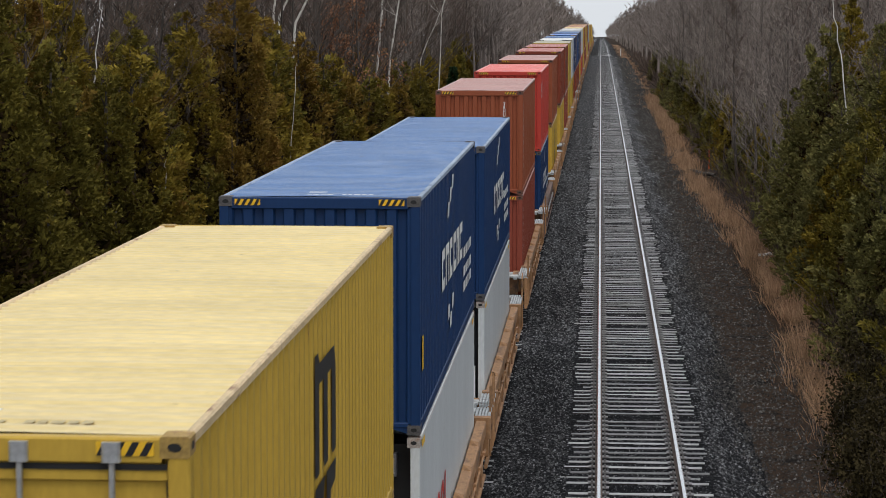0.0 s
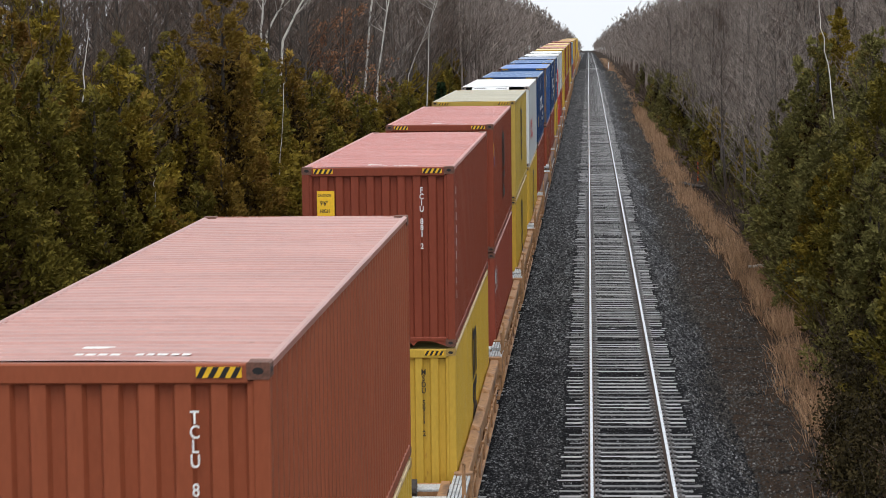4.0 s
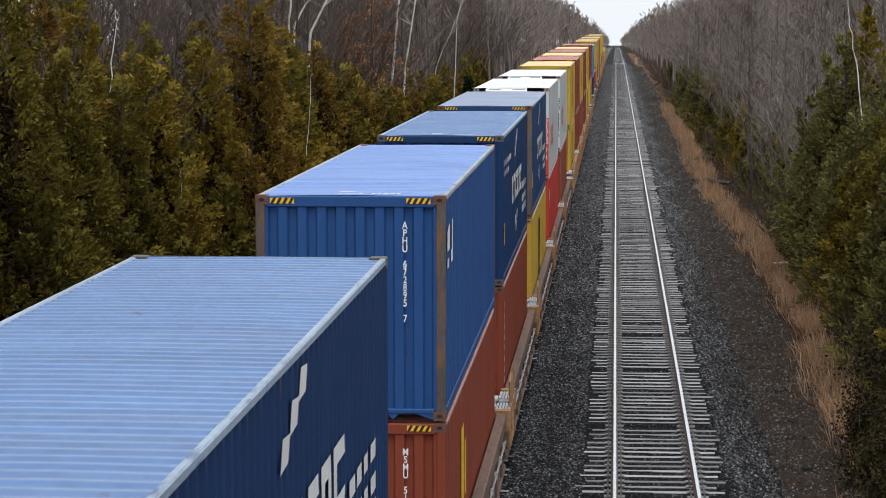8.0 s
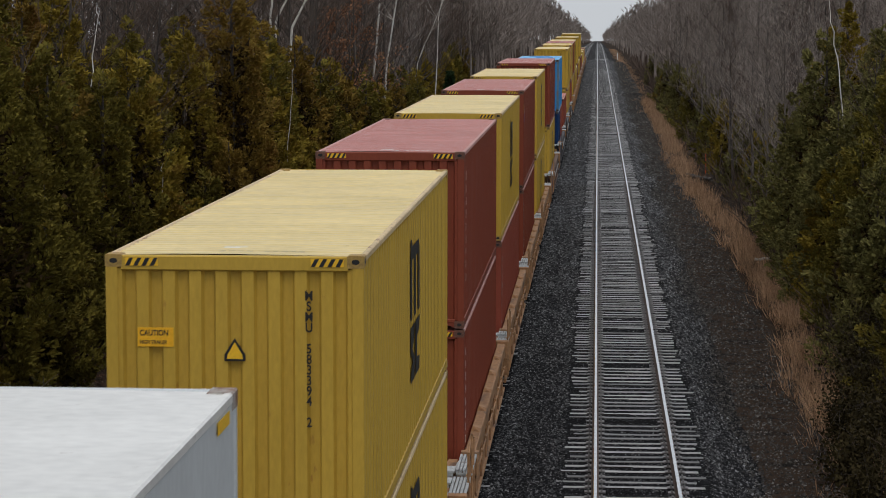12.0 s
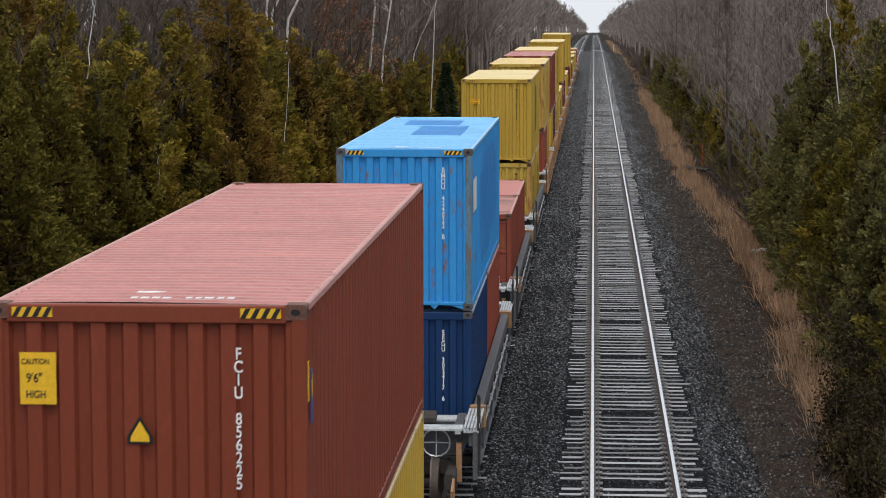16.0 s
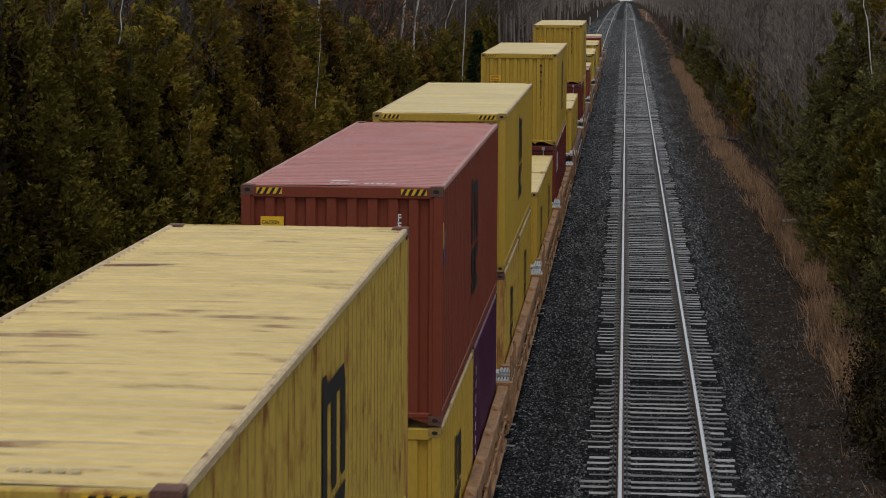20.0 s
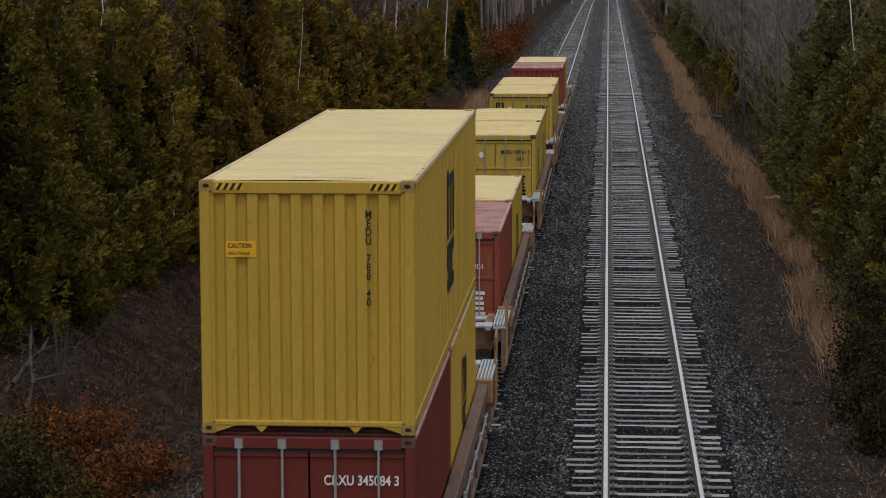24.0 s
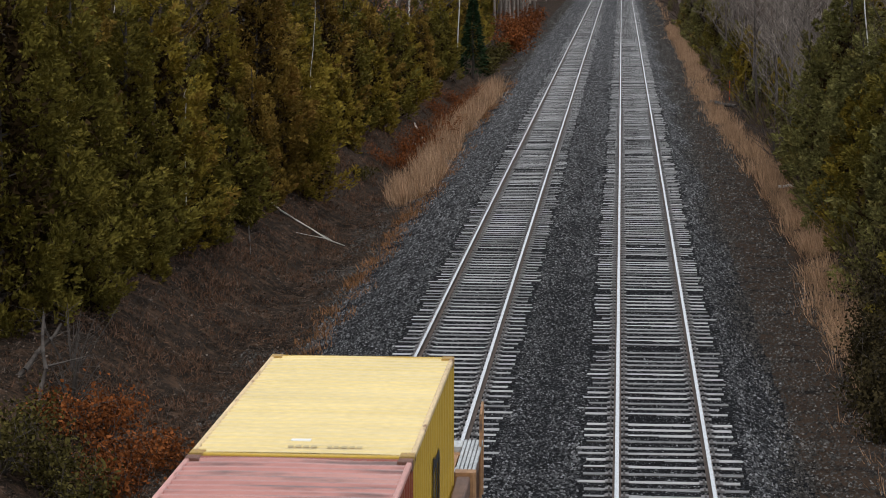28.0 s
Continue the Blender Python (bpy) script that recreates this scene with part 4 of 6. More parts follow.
def reefer_front(box, h, code):
    """Refrigerated end: recessed unit with a white slatted cover, dark bays and a machine panel."""
    part("unit_recess", shared(("recess", h), lambda: Geo().box(-W2 + 0.13, W2 - 0.13, 0.30, 0.34, 0.13, h - 0.13), M_BLACK), box, "dark unit bay")
    lid = part("hood", Geo().add([(-0.84, 0.03, h - 0.10), (0.50, 0.03, h - 0.10), (0.50, 0.30, h - 0.02), (-0.84, 0.30, h - 0.02), (-0.84, 0.03, h - 0.15), (0.50, 0.03, h - 0.15)],
                                 [(0, 1, 2, 3), (4, 5, 1, 0)]).mesh("hood", M_UNIT), box, "white slanting hood with dark slots")
    for k in range(10):
        u = -0.76 + 0.085 * k + (0.35 if k > 4 else 0)
        part("hood_slot", shared("hood_slot", lambda: Geo().add([(0, 0, 0), (0.06, 0, 0), (0.08, 0.11, 0.0326), (0.02, 0.11, 0.0326)], [(0, 1, 2, 3)]), M_CAR_GREY), lid, "", (u, 0.11, h - 0.0735))
    q = part("unit_panel", shared(("unit_panel", h), lambda: Geo().bar("x", -0.89, 0.53, 0.01, 0.25, h - 0.86, h - 0.12, 0.02), M_UNIT), box, "white cooling-unit panel")
    for u0, rows in ((-0.79, 3), (-0.10, 3)):
        for r in range(rows):
            for k in range(5):
                part("vent_slot", shared("vent", lambda: Geo().box(0, 0.085, -0.004, 0.02, 0, 0.065), M_BLACK), q, "", (u0 + k * 0.107, 0.008, h - 0.38 - r * 0.105))
    lettering(box, "SG 3000", 0.085, (-0.02, 0.006, h - 0.26), M_INK, label="model lettering on the cooling unit")
    part("lettering", shared("maker_bars", lambda: Geo().box(0, 0.38, -0.002, 0, 0, 0.045), M_CAR_GREY), box, "grey maker's lettering", (-0.77, 0.008, h - 0.25))
    part("lower_panel", shared(("lower_panel", h), lambda: Geo().bar("x", -0.95, 0.40, 0.06, 0.26, 0.28, h - 1.25, 0.02), M_UNIT), box, "white lower cover")
    part("side_strip", shared(("side_strip", h), lambda: Geo().bar("x", 0.88, 1.04, 0.04, 0.22, 0.2, h - 1.25, 0.01), M_UNIT), box, "white strip with dark bolts")
    for x, z, w, hh in ((0.72, h - 0.50, 0.20, 0.28), (-1.08, h - 0.55, 0.16, 0.22), (0.60, h - 1.35, 0.42, 0.5)):
        part("unit_box", shared(("unit_box", w, hh), lambda: Geo().bar("x", 0, w, 0.10, 0.28, 0, hh, 0.01), M_CAR_GREY), box, "dark control box", (x, 0, z))
    part("dial", shared("dial", lambda: Geo().tube((0, 0.06, 0), (0, 0.1, 0), 0.055, 0.055, 12, True), M_GALV), box, "round pale gauge", (0.63, 0, h - 0.42))
    part("label_plate", shared("label_plate", lambda: Geo().box(0, 0.15, 0.09, 0.095, 0, 0.2), M_GALV), box, "pale label plate", (0.745, 0, h - 0.46))
    part("sticker", shared("stk_y", lambda: Geo().box(0, 0.16, 0.08, 0.084, 0, 0.07), M_HAZARD), box, "yellow sticker", (0.56, 0, h - 0.95))
    if code.startswith("J"):
        lettering(box, code, 0.10, (0.60, 0.075, h - 1.33), M_WHITE, label="white number on the dark panel")
        code = ""
    for z in (0.5, 1.0, 1.6, 2.1):
        part("bolt_strip", shared("bolt", lambda: Geo().bar("z", 0, 0.06, -0.02, 0.02, -0.01, 0.02, 0.004), M_BLACK), box, "", (0.96, 0.03, z - 0.3))
    if code:
        lettering(box, code, 0.15, (W2 - 0.06, -0.006, h - 0.95), M_INK, True, label="code lettering on the end wall")


def twenty(label, key, **kw):
    return container(label, key, 6.058, kw.pop("h", 2.591), **kw)


LABELS = {
    "yellow": "mustard-yellow corrugated steel shipping container riding in the train",
    "olive": "olive-yellow corrugated steel shipping container with a dusty roof",
    "rusty_yellow": "yellow corrugated steel shipping container streaked with rust",
    "worn_yellow": "yellow steel shipping container with a rust-spotted roof",
    "worn_oxide": "red-oxide shipping container with a grimy scraped roof",
    "navy": "navy-blue corrugated steel shipping container with a pale blue roof",
    "grey_navy": "dark blue container with worn grey posts and rusty castings",
    "blue": "bright blue corrugated container with brown worn corner posts",
    "sky_blue": "light blue scuffed container with rusted posts and repainted patches",
    "brown": "brown corrugated steel shipping container with a faded pink-brown roof",
    "red": "bright red corrugated steel shipping container with a pink-red roof",
    "dark_red": "dark red corrugated steel shipping container with a faded roof",
    "oxide": "red-oxide corrugated steel shipping container with scuffed sides",
    "maroon": "maroon steel shipping container with white door lettering",
    "purple": "dark purple steel shipping container in the well car",
    "white": "white refrigerated container with a cooling unit in its end",
}
LOW = 2.591
# each well: where its load begins at the start, the car's paint, the lower load, the upper load
TRAIN = []


def load(s, car, lower, upper):
    TRAIN.append((s, car, lower, upper))


def C(key, **kw):
    return ("forty", key, kw)


def T(key, **kw):
    return ("twenty", key, kw)


MS, CO = ("black_mark",), ("codes",)
load(12.17, "tan", [C("yellow", marks=MS)], C("yellow", doors=True, marks=MS, blank=True))
load(27.99, "tan", [C("white", marks=("red_marks",))], C("navy", marks=("white_marks",), stickers=("side_yellow",)))
load(43.78, "tan", [C("white", h=LOW)], C("navy", marks=("white_marks",)))
load(65.26, "tan", [C("oxide", code="FFAU 420945 5", marks=CO)], C("brown", code="TRHU 821597 7", stickers=("low_pair",), marks=CO))
load(85.40, "brown", [C("navy", marks=("white_marks",), code="CSNU 700 80")], C("red", code="CAAU 617981 5", stickers=("triangle",), marks=("small_white",)))
load(105.11, "tan", [C("yellow", code="MSMU 680614 0", marks=MS)], C("brown", code="TCLU 8618  9"))
load(126.74, "tan", [C("yellow", code="MSDU 5911 2", marks=MS)], C("dark_red", code="FCIU 881 2", stickers=("caution_tall",), marks=CO))
load(142.43, "tan", [C("oxide", marks=("small_white",))], C("dark_red", code="FDCU 521400", stickers=("caution_tall", "side_tape"), marks=MS))
load(158.32, "tan", [C("yellow", marks=MS)], C("olive", code="MSMU 583 1", marks=MS + CO))
load(174.20, "tan", [C("yellow", marks=MS)], C("white", marks=("red_marks",), code="J100309"))
load(189.64, "brown", [C("dark_red", marks=CO)], C("navy", marks=("white_marks",), stickers=("side_yellow",)))
load(209.42, "brown", [C("dark_red", code="MSMU 51", marks=("yellow_mark",))], C("blue", code="APHU 672895 7", stickers=("triangle",), marks=("small_white",)))
load(224.80, "brown", [C("dark_red", marks=CO)], C("navy", marks=("white_marks_lines",), stickers=("side_yellow",)))
load(240.19, "brown", [C("yellow", marks=MS)], C("grey_navy", code="CGMU 942", marks=("white_marks",), stickers=("side_yellow",)))
load(255.70, "brown", [C("red", marks=("small_white",))], C("white", marks=("red_marks",), stickers=("warning_strip",)))
load(271.19, "brown", [C("oxide", marks=CO)], C("white", code="OOLU 627623 0", marks=("red_marks",)))
load(291.10, "tan", [C("yellow", doors=True, code="137 0", code2="45G1", marks=MS)], C("yellow", code="MSMU 583394 2", stickers=("caution", "triangle"), marks=MS))
load(307.55, "tan", [C("dark_red", marks=CO)], C("dark_red", code="TRLU 2105", marks=CO))
load(322.47, "tan", [C("oxide", doors=True, code="24 7", marks=CO)], C("yellow", code="MSMU 61 40", marks=MS))
load(338.40, "tan", [C("dark_red", marks=CO)], C("dark_red", code="FCIU 700", stickers=("side_tape",)))
load(354.09, "tan", [C("yellow", doors=True, code="09 4", marks=MS)], C("yellow", code="MSMU 736122 8", marks=MS + CO))
load(376.64, "brown", [C("yellow", doors=True, code="U 759403 0", code2="45G1", stickers=("green_label",), marks=MS)], C("dark_red", code="FCIU 856225 7", stickers=("caution_tall", "triangle", "side_tape")))
load(400.84, "grey", [T("navy", code="SEGU 302417 6"), T("oxide")], C("sky_blue", code="BMOU 424022 8", marks=("white_panel",)))
load(420.71, "grey", [T("worn_oxide", doors=True, code="001610 0", code2="22G1"), T("oxide")], None)
load(440.59, "grey", [T("rusty_yellow", code="MEDU 106486 8", marks=MS), T("yellow", marks=MS)], C("yellow", code="MSDU 800973", stickers=("caution",), marks=MS))
load(461.79, "tan", [T("oxide", code="FTAU 151183", marks=CO), T("yellow", marks=MS)], C("rusty_yellow", code="MSCU 765309 2", stickers=("caution",), marks=MS))
load(478.33, "tan", [T("yellow", marks=MS), T("purple", marks=CO)], C("dark_red", code="FFAU 250", stickers=("caution_tall", "side_tape"), marks=MS))
load(493.09, "tan", [T("rusty_yellow", marks=MS), T("yellow", marks=MS)], C("yellow", code="MCOU 400 1", marks=MS))
load(509.11, "tan", [T("yellow", marks=MS), T("yellow", marks=MS)], None)
load(525.13, "tan", [T("maroon", doors=True, code="TGHU 356057 8", blank=True, stickers=("white_blocks",), marks=("white_panel",)), T("maroon")], C("yellow", code="MSMU 844130 7", stickers=("caution",), marks=MS))
load(546.19, "brown", [T("yellow", code="MEDU 588451", marks=MS), T("yellow", marks=MS)], None)
load(567.24, "brown", [T("maroon", doors=True, code="CRXU 345084 3"), T("yellow", marks=MS)], C("yellow", code="MEDU 788 40", stickers=("caution",), marks=MS))
load(588.26, "brown", [T("worn_oxide", doors=True, code="201500 5", code2="22G1", h=2.438), T("yellow", marks=MS, h=2.438)], None)
load(611.57, "brown", [T("worn_yellow", doors=True, code="MEDU 188461 3", code2="22G1", marks=MS), T("worn_yellow", marks=MS)], None)
load(632.48, "brown", [T("worn_yellow", doors=True, code="MEDU 131666 0", code2="22G1", marks=MS), T("worn_yellow", marks=MS)], None)
load(652.69, "brown", [T("worn_oxide", code="FCIU 244026"), T("yellow", marks=MS)], None)
CAR_PAINT = {"tan": M_CAR_TAN, "brown": M_CAR_BROWN, "grey": M_CAR_GREY}
CAR_WORD = {"tan": "tan-orange weathered steel well car carrying containers", "brown": "brown grimy steel well car carrying containers", "grey": "dark grey steel well car carrying containers"}


def wheel_geo():
    g = Geo()
    n = 20
    ring = lambda r, x: [(x, r * math.cos(6.2832 * k / n), r * math.sin(6.2832 * k / n)) for k in range(n + 1)]
    g.strip([ring(0.08, -0.05), ring(0.36, -0.03), ring(0.42, -0.07), ring(0.42, 0.045), ring(0.455, 0.05), ring(0.455, 0.075), ring(0.36, 0.075), ring(0.08, 0.06)])
    return g


def truck_at(car, y):
    t = part("truck", shared("bolster", lambda: Geo().bar("x", -0.95, 0.95, -0.2, 0.2, 0.4, 0.68, 0.04), M_TRUCK), car, "grimy two-axle truck", (0, y, 0))
    for s in (-1, 1):
        part("side_frame", shared("side_frame", lambda: Geo().bar("y", -1.15, 1.15, -0.09, 0.09, 0.36, 0.62, 0.03).bar("y", -0.5, 0.5, -0.08, 0.08, 0.18, 0.36, 0.03), M_TRUCK), t, "", (s * 1.0, 0, 0))
        for a in (-0.88, 0.88):
            part("wheel", shared(("wheel", s), lambda: mirrored(wheel_geo(), s), M_WHEEL, True), t, "worn steel wheel", (s * 0.75, a, 0.42))
    for a in (-0.88, 0.88):
        part("axle", shared("axle", lambda: Geo().tube((-0.75, 0, 0), (0.75, 0, 0), 0.08, 0.08, 10), M_TRUCK), t, "", (0, a, 0.42))
    return t


def mirrored(g, s):
    g.v = [(-s * x, y, z) for x, y, z in g.v]
    return g


def well_car(kind, before, after):
    """A well with open ends: y = 0 is the front of its load. before / after: free length to the next wells."""
    m = CAR_PAINT[kind]
    car = thing("well_car", CAR_WORD[kind], "rail car", "well cars of the train")
    y0, y1 = -min(before / 2, 1.7) + 0.02, 12.27 + min(after / 2, 1.7) - 0.02
    for s in (-1, 1):
        def sill():
            a = 1.235 if s > 0 else -1.415
            g = Geo().bar("y", -0.35, 12.62, a, a + 0.18, 1.02, 1.28, 0.02)
            b = 1.30 if s > 0 else -1.36
            g.box(b, b + 0.06, -0.3, 12.57, 0.30, 1.02)
            g.bar("y", -0.3, 12.57, a + (0.0 if s > 0 else 0.02), a + 0.17, 0.24, 0.32, 0.015)
            return g
        q = part("side_sill", shared(("sill_car", s), sill, m), car)
        for k in range(7):
            part("stiffener", shared(("stiff", s), lambda: Geo().bar("z", 0.32, 1.02, 1.355 if s > 0 else -1.40, 1.40 if s > 0 else -1.355, -0.04, 0.04, 0.01), m), q, "", (0, 0.9 + k * 1.75, 0))
        for k in range(5 if kind == "tan" else 0):
            part("guide", shared(("guide", s), lambda: Geo().add([(s * 1.24, -0.16, 1.27), (s * 1.24, 0.16, 1.27), (s * 1.41, 0.24, 1.27), (s * 1.41, -0.24, 1.27), (s * 1.27, -0.10, 1.36), (s * 1.27, 0.10, 1.36), (s * 1.41, 0.14, 1.325), (s * 1.41, -0.14, 1.325)],
                 [(0, 1, 2, 3), (4, 7, 6, 5), (0, 4, 5, 1), (1, 5, 6, 2), (2, 6, 7, 3), (3, 7, 4, 0)]), m), q, "", (0, 1.9 + k * 2.1, 0))
    def pipe():
        g = Geo().tube((1.425, 0.3, 0.86), (1.425, 11.97, 0.86), 0.018, 0.018, 6)
        for k in range(9):
            g.bar("y", 0.6 + 1.35 * k, 0.74 + 1.35 * k, 1.395, 1.445, 0.80, 0.92, 0.008)
        return g
    part("brake_pipe", shared("brake_pipe", pipe, m if kind == "tan" else M_GALV), car, "pipe clipped along the sill")
    for y in (0.05, 6.15, 12.2):
        part("floor_beam", shared("floor_beam", lambda: Geo().bar("x", -1.3, 1.3, -0.3, 0.3, 0.22, 0.34, 0.02), M_TRUCK), car, "", (0, y, 0))
    for end, sg, room in ((-0.35, -1, before), (12.62, 1, after)):
        ext = max(0.35, min(room / 2 - 0.40, 3.2))
        e1 = end + sg * ext

        run = max(0.45, min(room / 2 - 0.62, 2.1))
        far_end = end + sg * run

        def deck():
            lo, hi = min(end, e1), max(end, e1)
            g = Geo().bar("y", lo, hi, -0.42, 0.42, 0.72, 0.98, 0.03).bar("x", -1.45, 1.45, end - 0.10, end + 0.10, 0.62, 1.14, 0.03)
            u, w = min(end, far_end), max(end, far_end)
            for s in (-1, 1):
                g.bar("y", u, w, s * 1.36 - 0.07, s * 1.36 + 0.07, 0.98, 1.22, 0.015)
            return g
        q = part("end_frame", shared(("deck", kind, round(end, 1), round(ext, 2)), deck, m), car)
        for s in (-1, 1):
            def step():
                a, b = end + sg * 0.10, far_end
                g = Geo()
                for k in range(5):
                    u = s * (1.215 + 0.056 * k)
                    g.bar("y", min(a, b), max(a, b), u - 0.022, u + 0.022, 1.25, 1.30, 0.006)
                for y in (a, (a + b) / 2, b):
                    g.box(min(s * 1.20, s * 1.46), max(s * 1.20, s * 1.46), y - 0.03, y + 0.03, 1.215, 1.252)
                return g
            part("step_plate", shared(("step", round(end, 1), s, round(run, 2)), step, M_GRATE), q, "pale grey slatted step plate")
            part("sill_cap", shared(("cap", round(end, 1), s), lambda: Geo().bar("z", 0.95, 1.33, min(s * 1.20, s * 1.49), max(s * 1.20, s * 1.49), end - 0.14, end + 0.08, 0.03), M_CAR_TAN), q, "rusty orange end casting")
            part("bracket", shared(("bracket", kind, round(end, 1), s, round(run, 2)), lambda: Geo().bar("z", 0.42, 1.24, s * 1.40 - 0.04, s * 1.40 + 0.04, far_end - 0.10, far_end + 0.02, 0.01).bar("y", min(end, far_end), max(end, far_end), s * 1.40 - 0.03, s * 1.40 + 0.03, 0.40, 0.48, 0.01), m), q)
            part("grab_iron", shared(("grab", round(end, 1), s, round(run, 2)), lambda: Geo().tube((s * 1.45, far_end, 0.5), (s * 1.45, far_end, 1.85), 0.020, 0.020, 6).tube((s * 1.45, far_end - sg * 0.45, 0.5), (s * 1.45, far_end - sg * 0.45, 1.75), 0.020, 0.020, 6).tube((s * 1.45, far_end, 1.85), (s * 1.45, far_end - sg * 0.45, 1.75), 0.020, 0.020, 6), M_TRUCK if kind == "grey" else M_CAR_TAN), q, "dark grab iron" if kind == "grey" else "rusty orange grab iron")

        def walkway(w, z):
            g = Geo()
            for k in range(5):
                g.bar("x", -1.18, 1.18, k * 0.085 - 0.032, k * 0.085 + 0.032, z, z + 0.045, 0.006)
            return g.box(-1.15, -1.05, -0.04, 0.38, z - 0.05, z + 0.002).box(1.05, 1.15, -0.04, 0.38, z - 0.05, z + 0.002)
        for w, z in ((far_end - (0.36 if sg > 0 else -0.02), 1.24),) + (((end + sg * 0.55 - (0.17), 1.16),) if run > 1.3 else ()):
            part("cross_walk", shared(("cw", round(z, 2)), lambda: walkway(0.4, z), M_GRATE), q, "pale grey slatted walkway", (0, w, 0))
        part("bulkhead", shared(("bulkhead", round(end, 1), round(run, 2)), lambda: Geo().bar("x", -1.16, 1.16, min(far_end - sg * 0.5, far_end - sg * 0.38), max(far_end - sg * 0.5, far_end - sg * 0.38), 0.74, 1.20, 0.02).bar("z", 0.72, 1.21, -1.15, -1.0, min(end, far_end - sg * 0.5) + 0.12, max(end, far_end - sg * 0.5) - 0.12, 0.02).bar("z", 0.72, 1.21, 1.0, 1.15, min(end, far_end - sg * 0.5) + 0.12, max(end, far_end - sg * 0.5) - 0.12, 0.02) if run > 0.9 else Geo().bar("x", -1.0, 1.0, end + sg * 0.25 - 0.08, end + sg * 0.25 + 0.08, 0.74, 1.16, 0.02), M_CAR_TAN if kind != "grey" else M_CAR_GREY), q, "rusty orange end panel")
        if room > 5 and kind == "grey" and sg < 0:
            def wheel():
                g = Geo()
                ring = [(0.24 * math.cos(k * 0.3927), 0, 0.24 * math.sin(k * 0.3927)) for k in range(17)]
                for a, b in zip(ring, ring[1:]):
                    g.tube(a, b, 0.016, 0.016, 5)
                for k in range(0, 16, 4):
                    g.tube((0, 0.05, 0), ring[k], 0.012, 0.010, 4)
                return g
            part("brake_wheel", shared("brake_wheel", wheel, M_GALV), q, "grey spoked hand-brake wheel", (0.72, end + sg * 1.9, 1.0))
            part("brake_post", shared("brake_post", lambda: Geo().bar("z", 0.35, 1.02, -0.05, 0.05, -0.04, 0.04, 0.01), M_CAR_TAN), q, "orange post", (1.12, end + sg * 2.0, 0))
        if room > 5:
            truck_at(car, end + sg * min(ext * 0.6, 1.6))
            part("coupler", shared("coupler", lambda: Geo().bar("y", -0.5, 0.5, -0.1, 0.1, 0.75, 0.98, 0.03).bar("x", -0.14, 0.14, -0.62, -0.42, 0.70, 1.02, 0.03), M_TRUCK), q, "", (0, e1 + sg * 0.1, 0))
            part("brake_reservoir", shared("reservoir", lambda: Geo().tube((-0.5, 0, 0), (0.35, 0, 0), 0.16, 0.16, 12, True), M_TRUCK), q, "", (0.3, end + sg * 0.75, 1.2))
        elif sg > 0:
            truck_at(car, end + room / 2 - 0.35)
            part("bearing_casting", shared("bearing", lambda: Geo().tube((0, 0, 0.7), (0, 0, 1.2), 0.32, 0.26, 14, True), M_CAR_TAN if kind == "tan" else M_TRUCK), q, "", (0, end + room / 2 - 0.35, 0))
    return car


MOVING = []


def build_train():
    starts = [w[0] for w in TRAIN]
    rnd = random.Random(8)
    for i, (s, car, lower, upper) in enumerate(TRAIN):
        before = starts[i] - starts[i - 1] - 12.27 if i else 3.0
        after = starts[i + 1] - s - 12.27 if i + 1 < len(starts) else 6.5
        MOVING.append((well_car(car, before, after), s, 0.0))
        z, off = FLOOR, 0.0
        for size, key, kw in lower:
            ob = (container if size == "forty" else twenty)(LABELS[key], key, **dict(kw))
            MOVING.append((ob, s + off, z))
            off += 6.058 + 0.10
            top = kw.get("h", 2.896 if size == "forty" else 2.591)
        if upper:
            size, key, kw = upper
            ob = container(LABELS[key], key, **dict(kw))
            MOVING.append((ob, s + rnd.uniform(-0.03, 0.03), z + top + GAP))


# distance run by the train, every two seconds
RUN = [0.00, 44.51, 89.52, 134.64, 179.76, 224.57, 269.44, 314.36, 359.75, 405.44, 450.49, 495.75, 541.14, 587.47, 634.36]


def ride(y, z):
    a = math.atan(line_slope(y))
    return pose(TRACK_LEFT, y - z * math.sin(a), line_z(y) + z * math.cos(a), math.degrees(a))


def run_rows():
    """The run every second: a smooth curve through the distances, with two short checks in its pace."""
    rows = []
    for k, d in enumerate(RUN):
        rows.append((2.0 * k, d - {1: 0.5, 8: 0.6}.get(k, 0.0)))
        if k + 1 < len(RUN):
            a, b = RUN[max(k - 1, 0)], RUN[min(k + 2, len(RUN) - 1)]
            mid = (9 * (d + RUN[k + 1]) - a - b) / 16 if 0 < k < len(RUN) - 2 else (d + RUN[k + 1]) / 2
            rows.append((2.0 * k + 1.0, mid))
    return rows


def motions():
    for ob, s, z in MOVING:
        walk(ob, [(t, ride(s - d, z)) for t, d in run_rows()])


build_train()


# ---- plants ----
M_CEDAR = [mat("cedar_foliage_" + w, c, 0.75, 0, 0.30, 0.5, 2.2, 0, b, 0.40, 1.1, per_island=0.16, spec=0.08) for w, c, b in (
    ("olive", (0.212, 0.156, 0.023), (0.192, 0.114, 0.025)), ("green", (0.142, 0.117, 0.022), (0.162, 0.120, 0.021)), ("tawny", (0.206, 0.134, 0.027), (0.186, 0.100, 0.025)),
    ("deep_green", (0.150, 0.138, 0.046), (0.172, 0.136, 0.042)))]
# dead foliage colour, kept dark so the crown's gaps look shaded
M_CEDAR_DEAD_SHADE = mat("dead_shaded_inner_cedar_foliage", (0.042, 0.027, 0.012), 0.9, 0, 0.3, 0.8, 6, 0, per_island=0.3, spec=0.03)
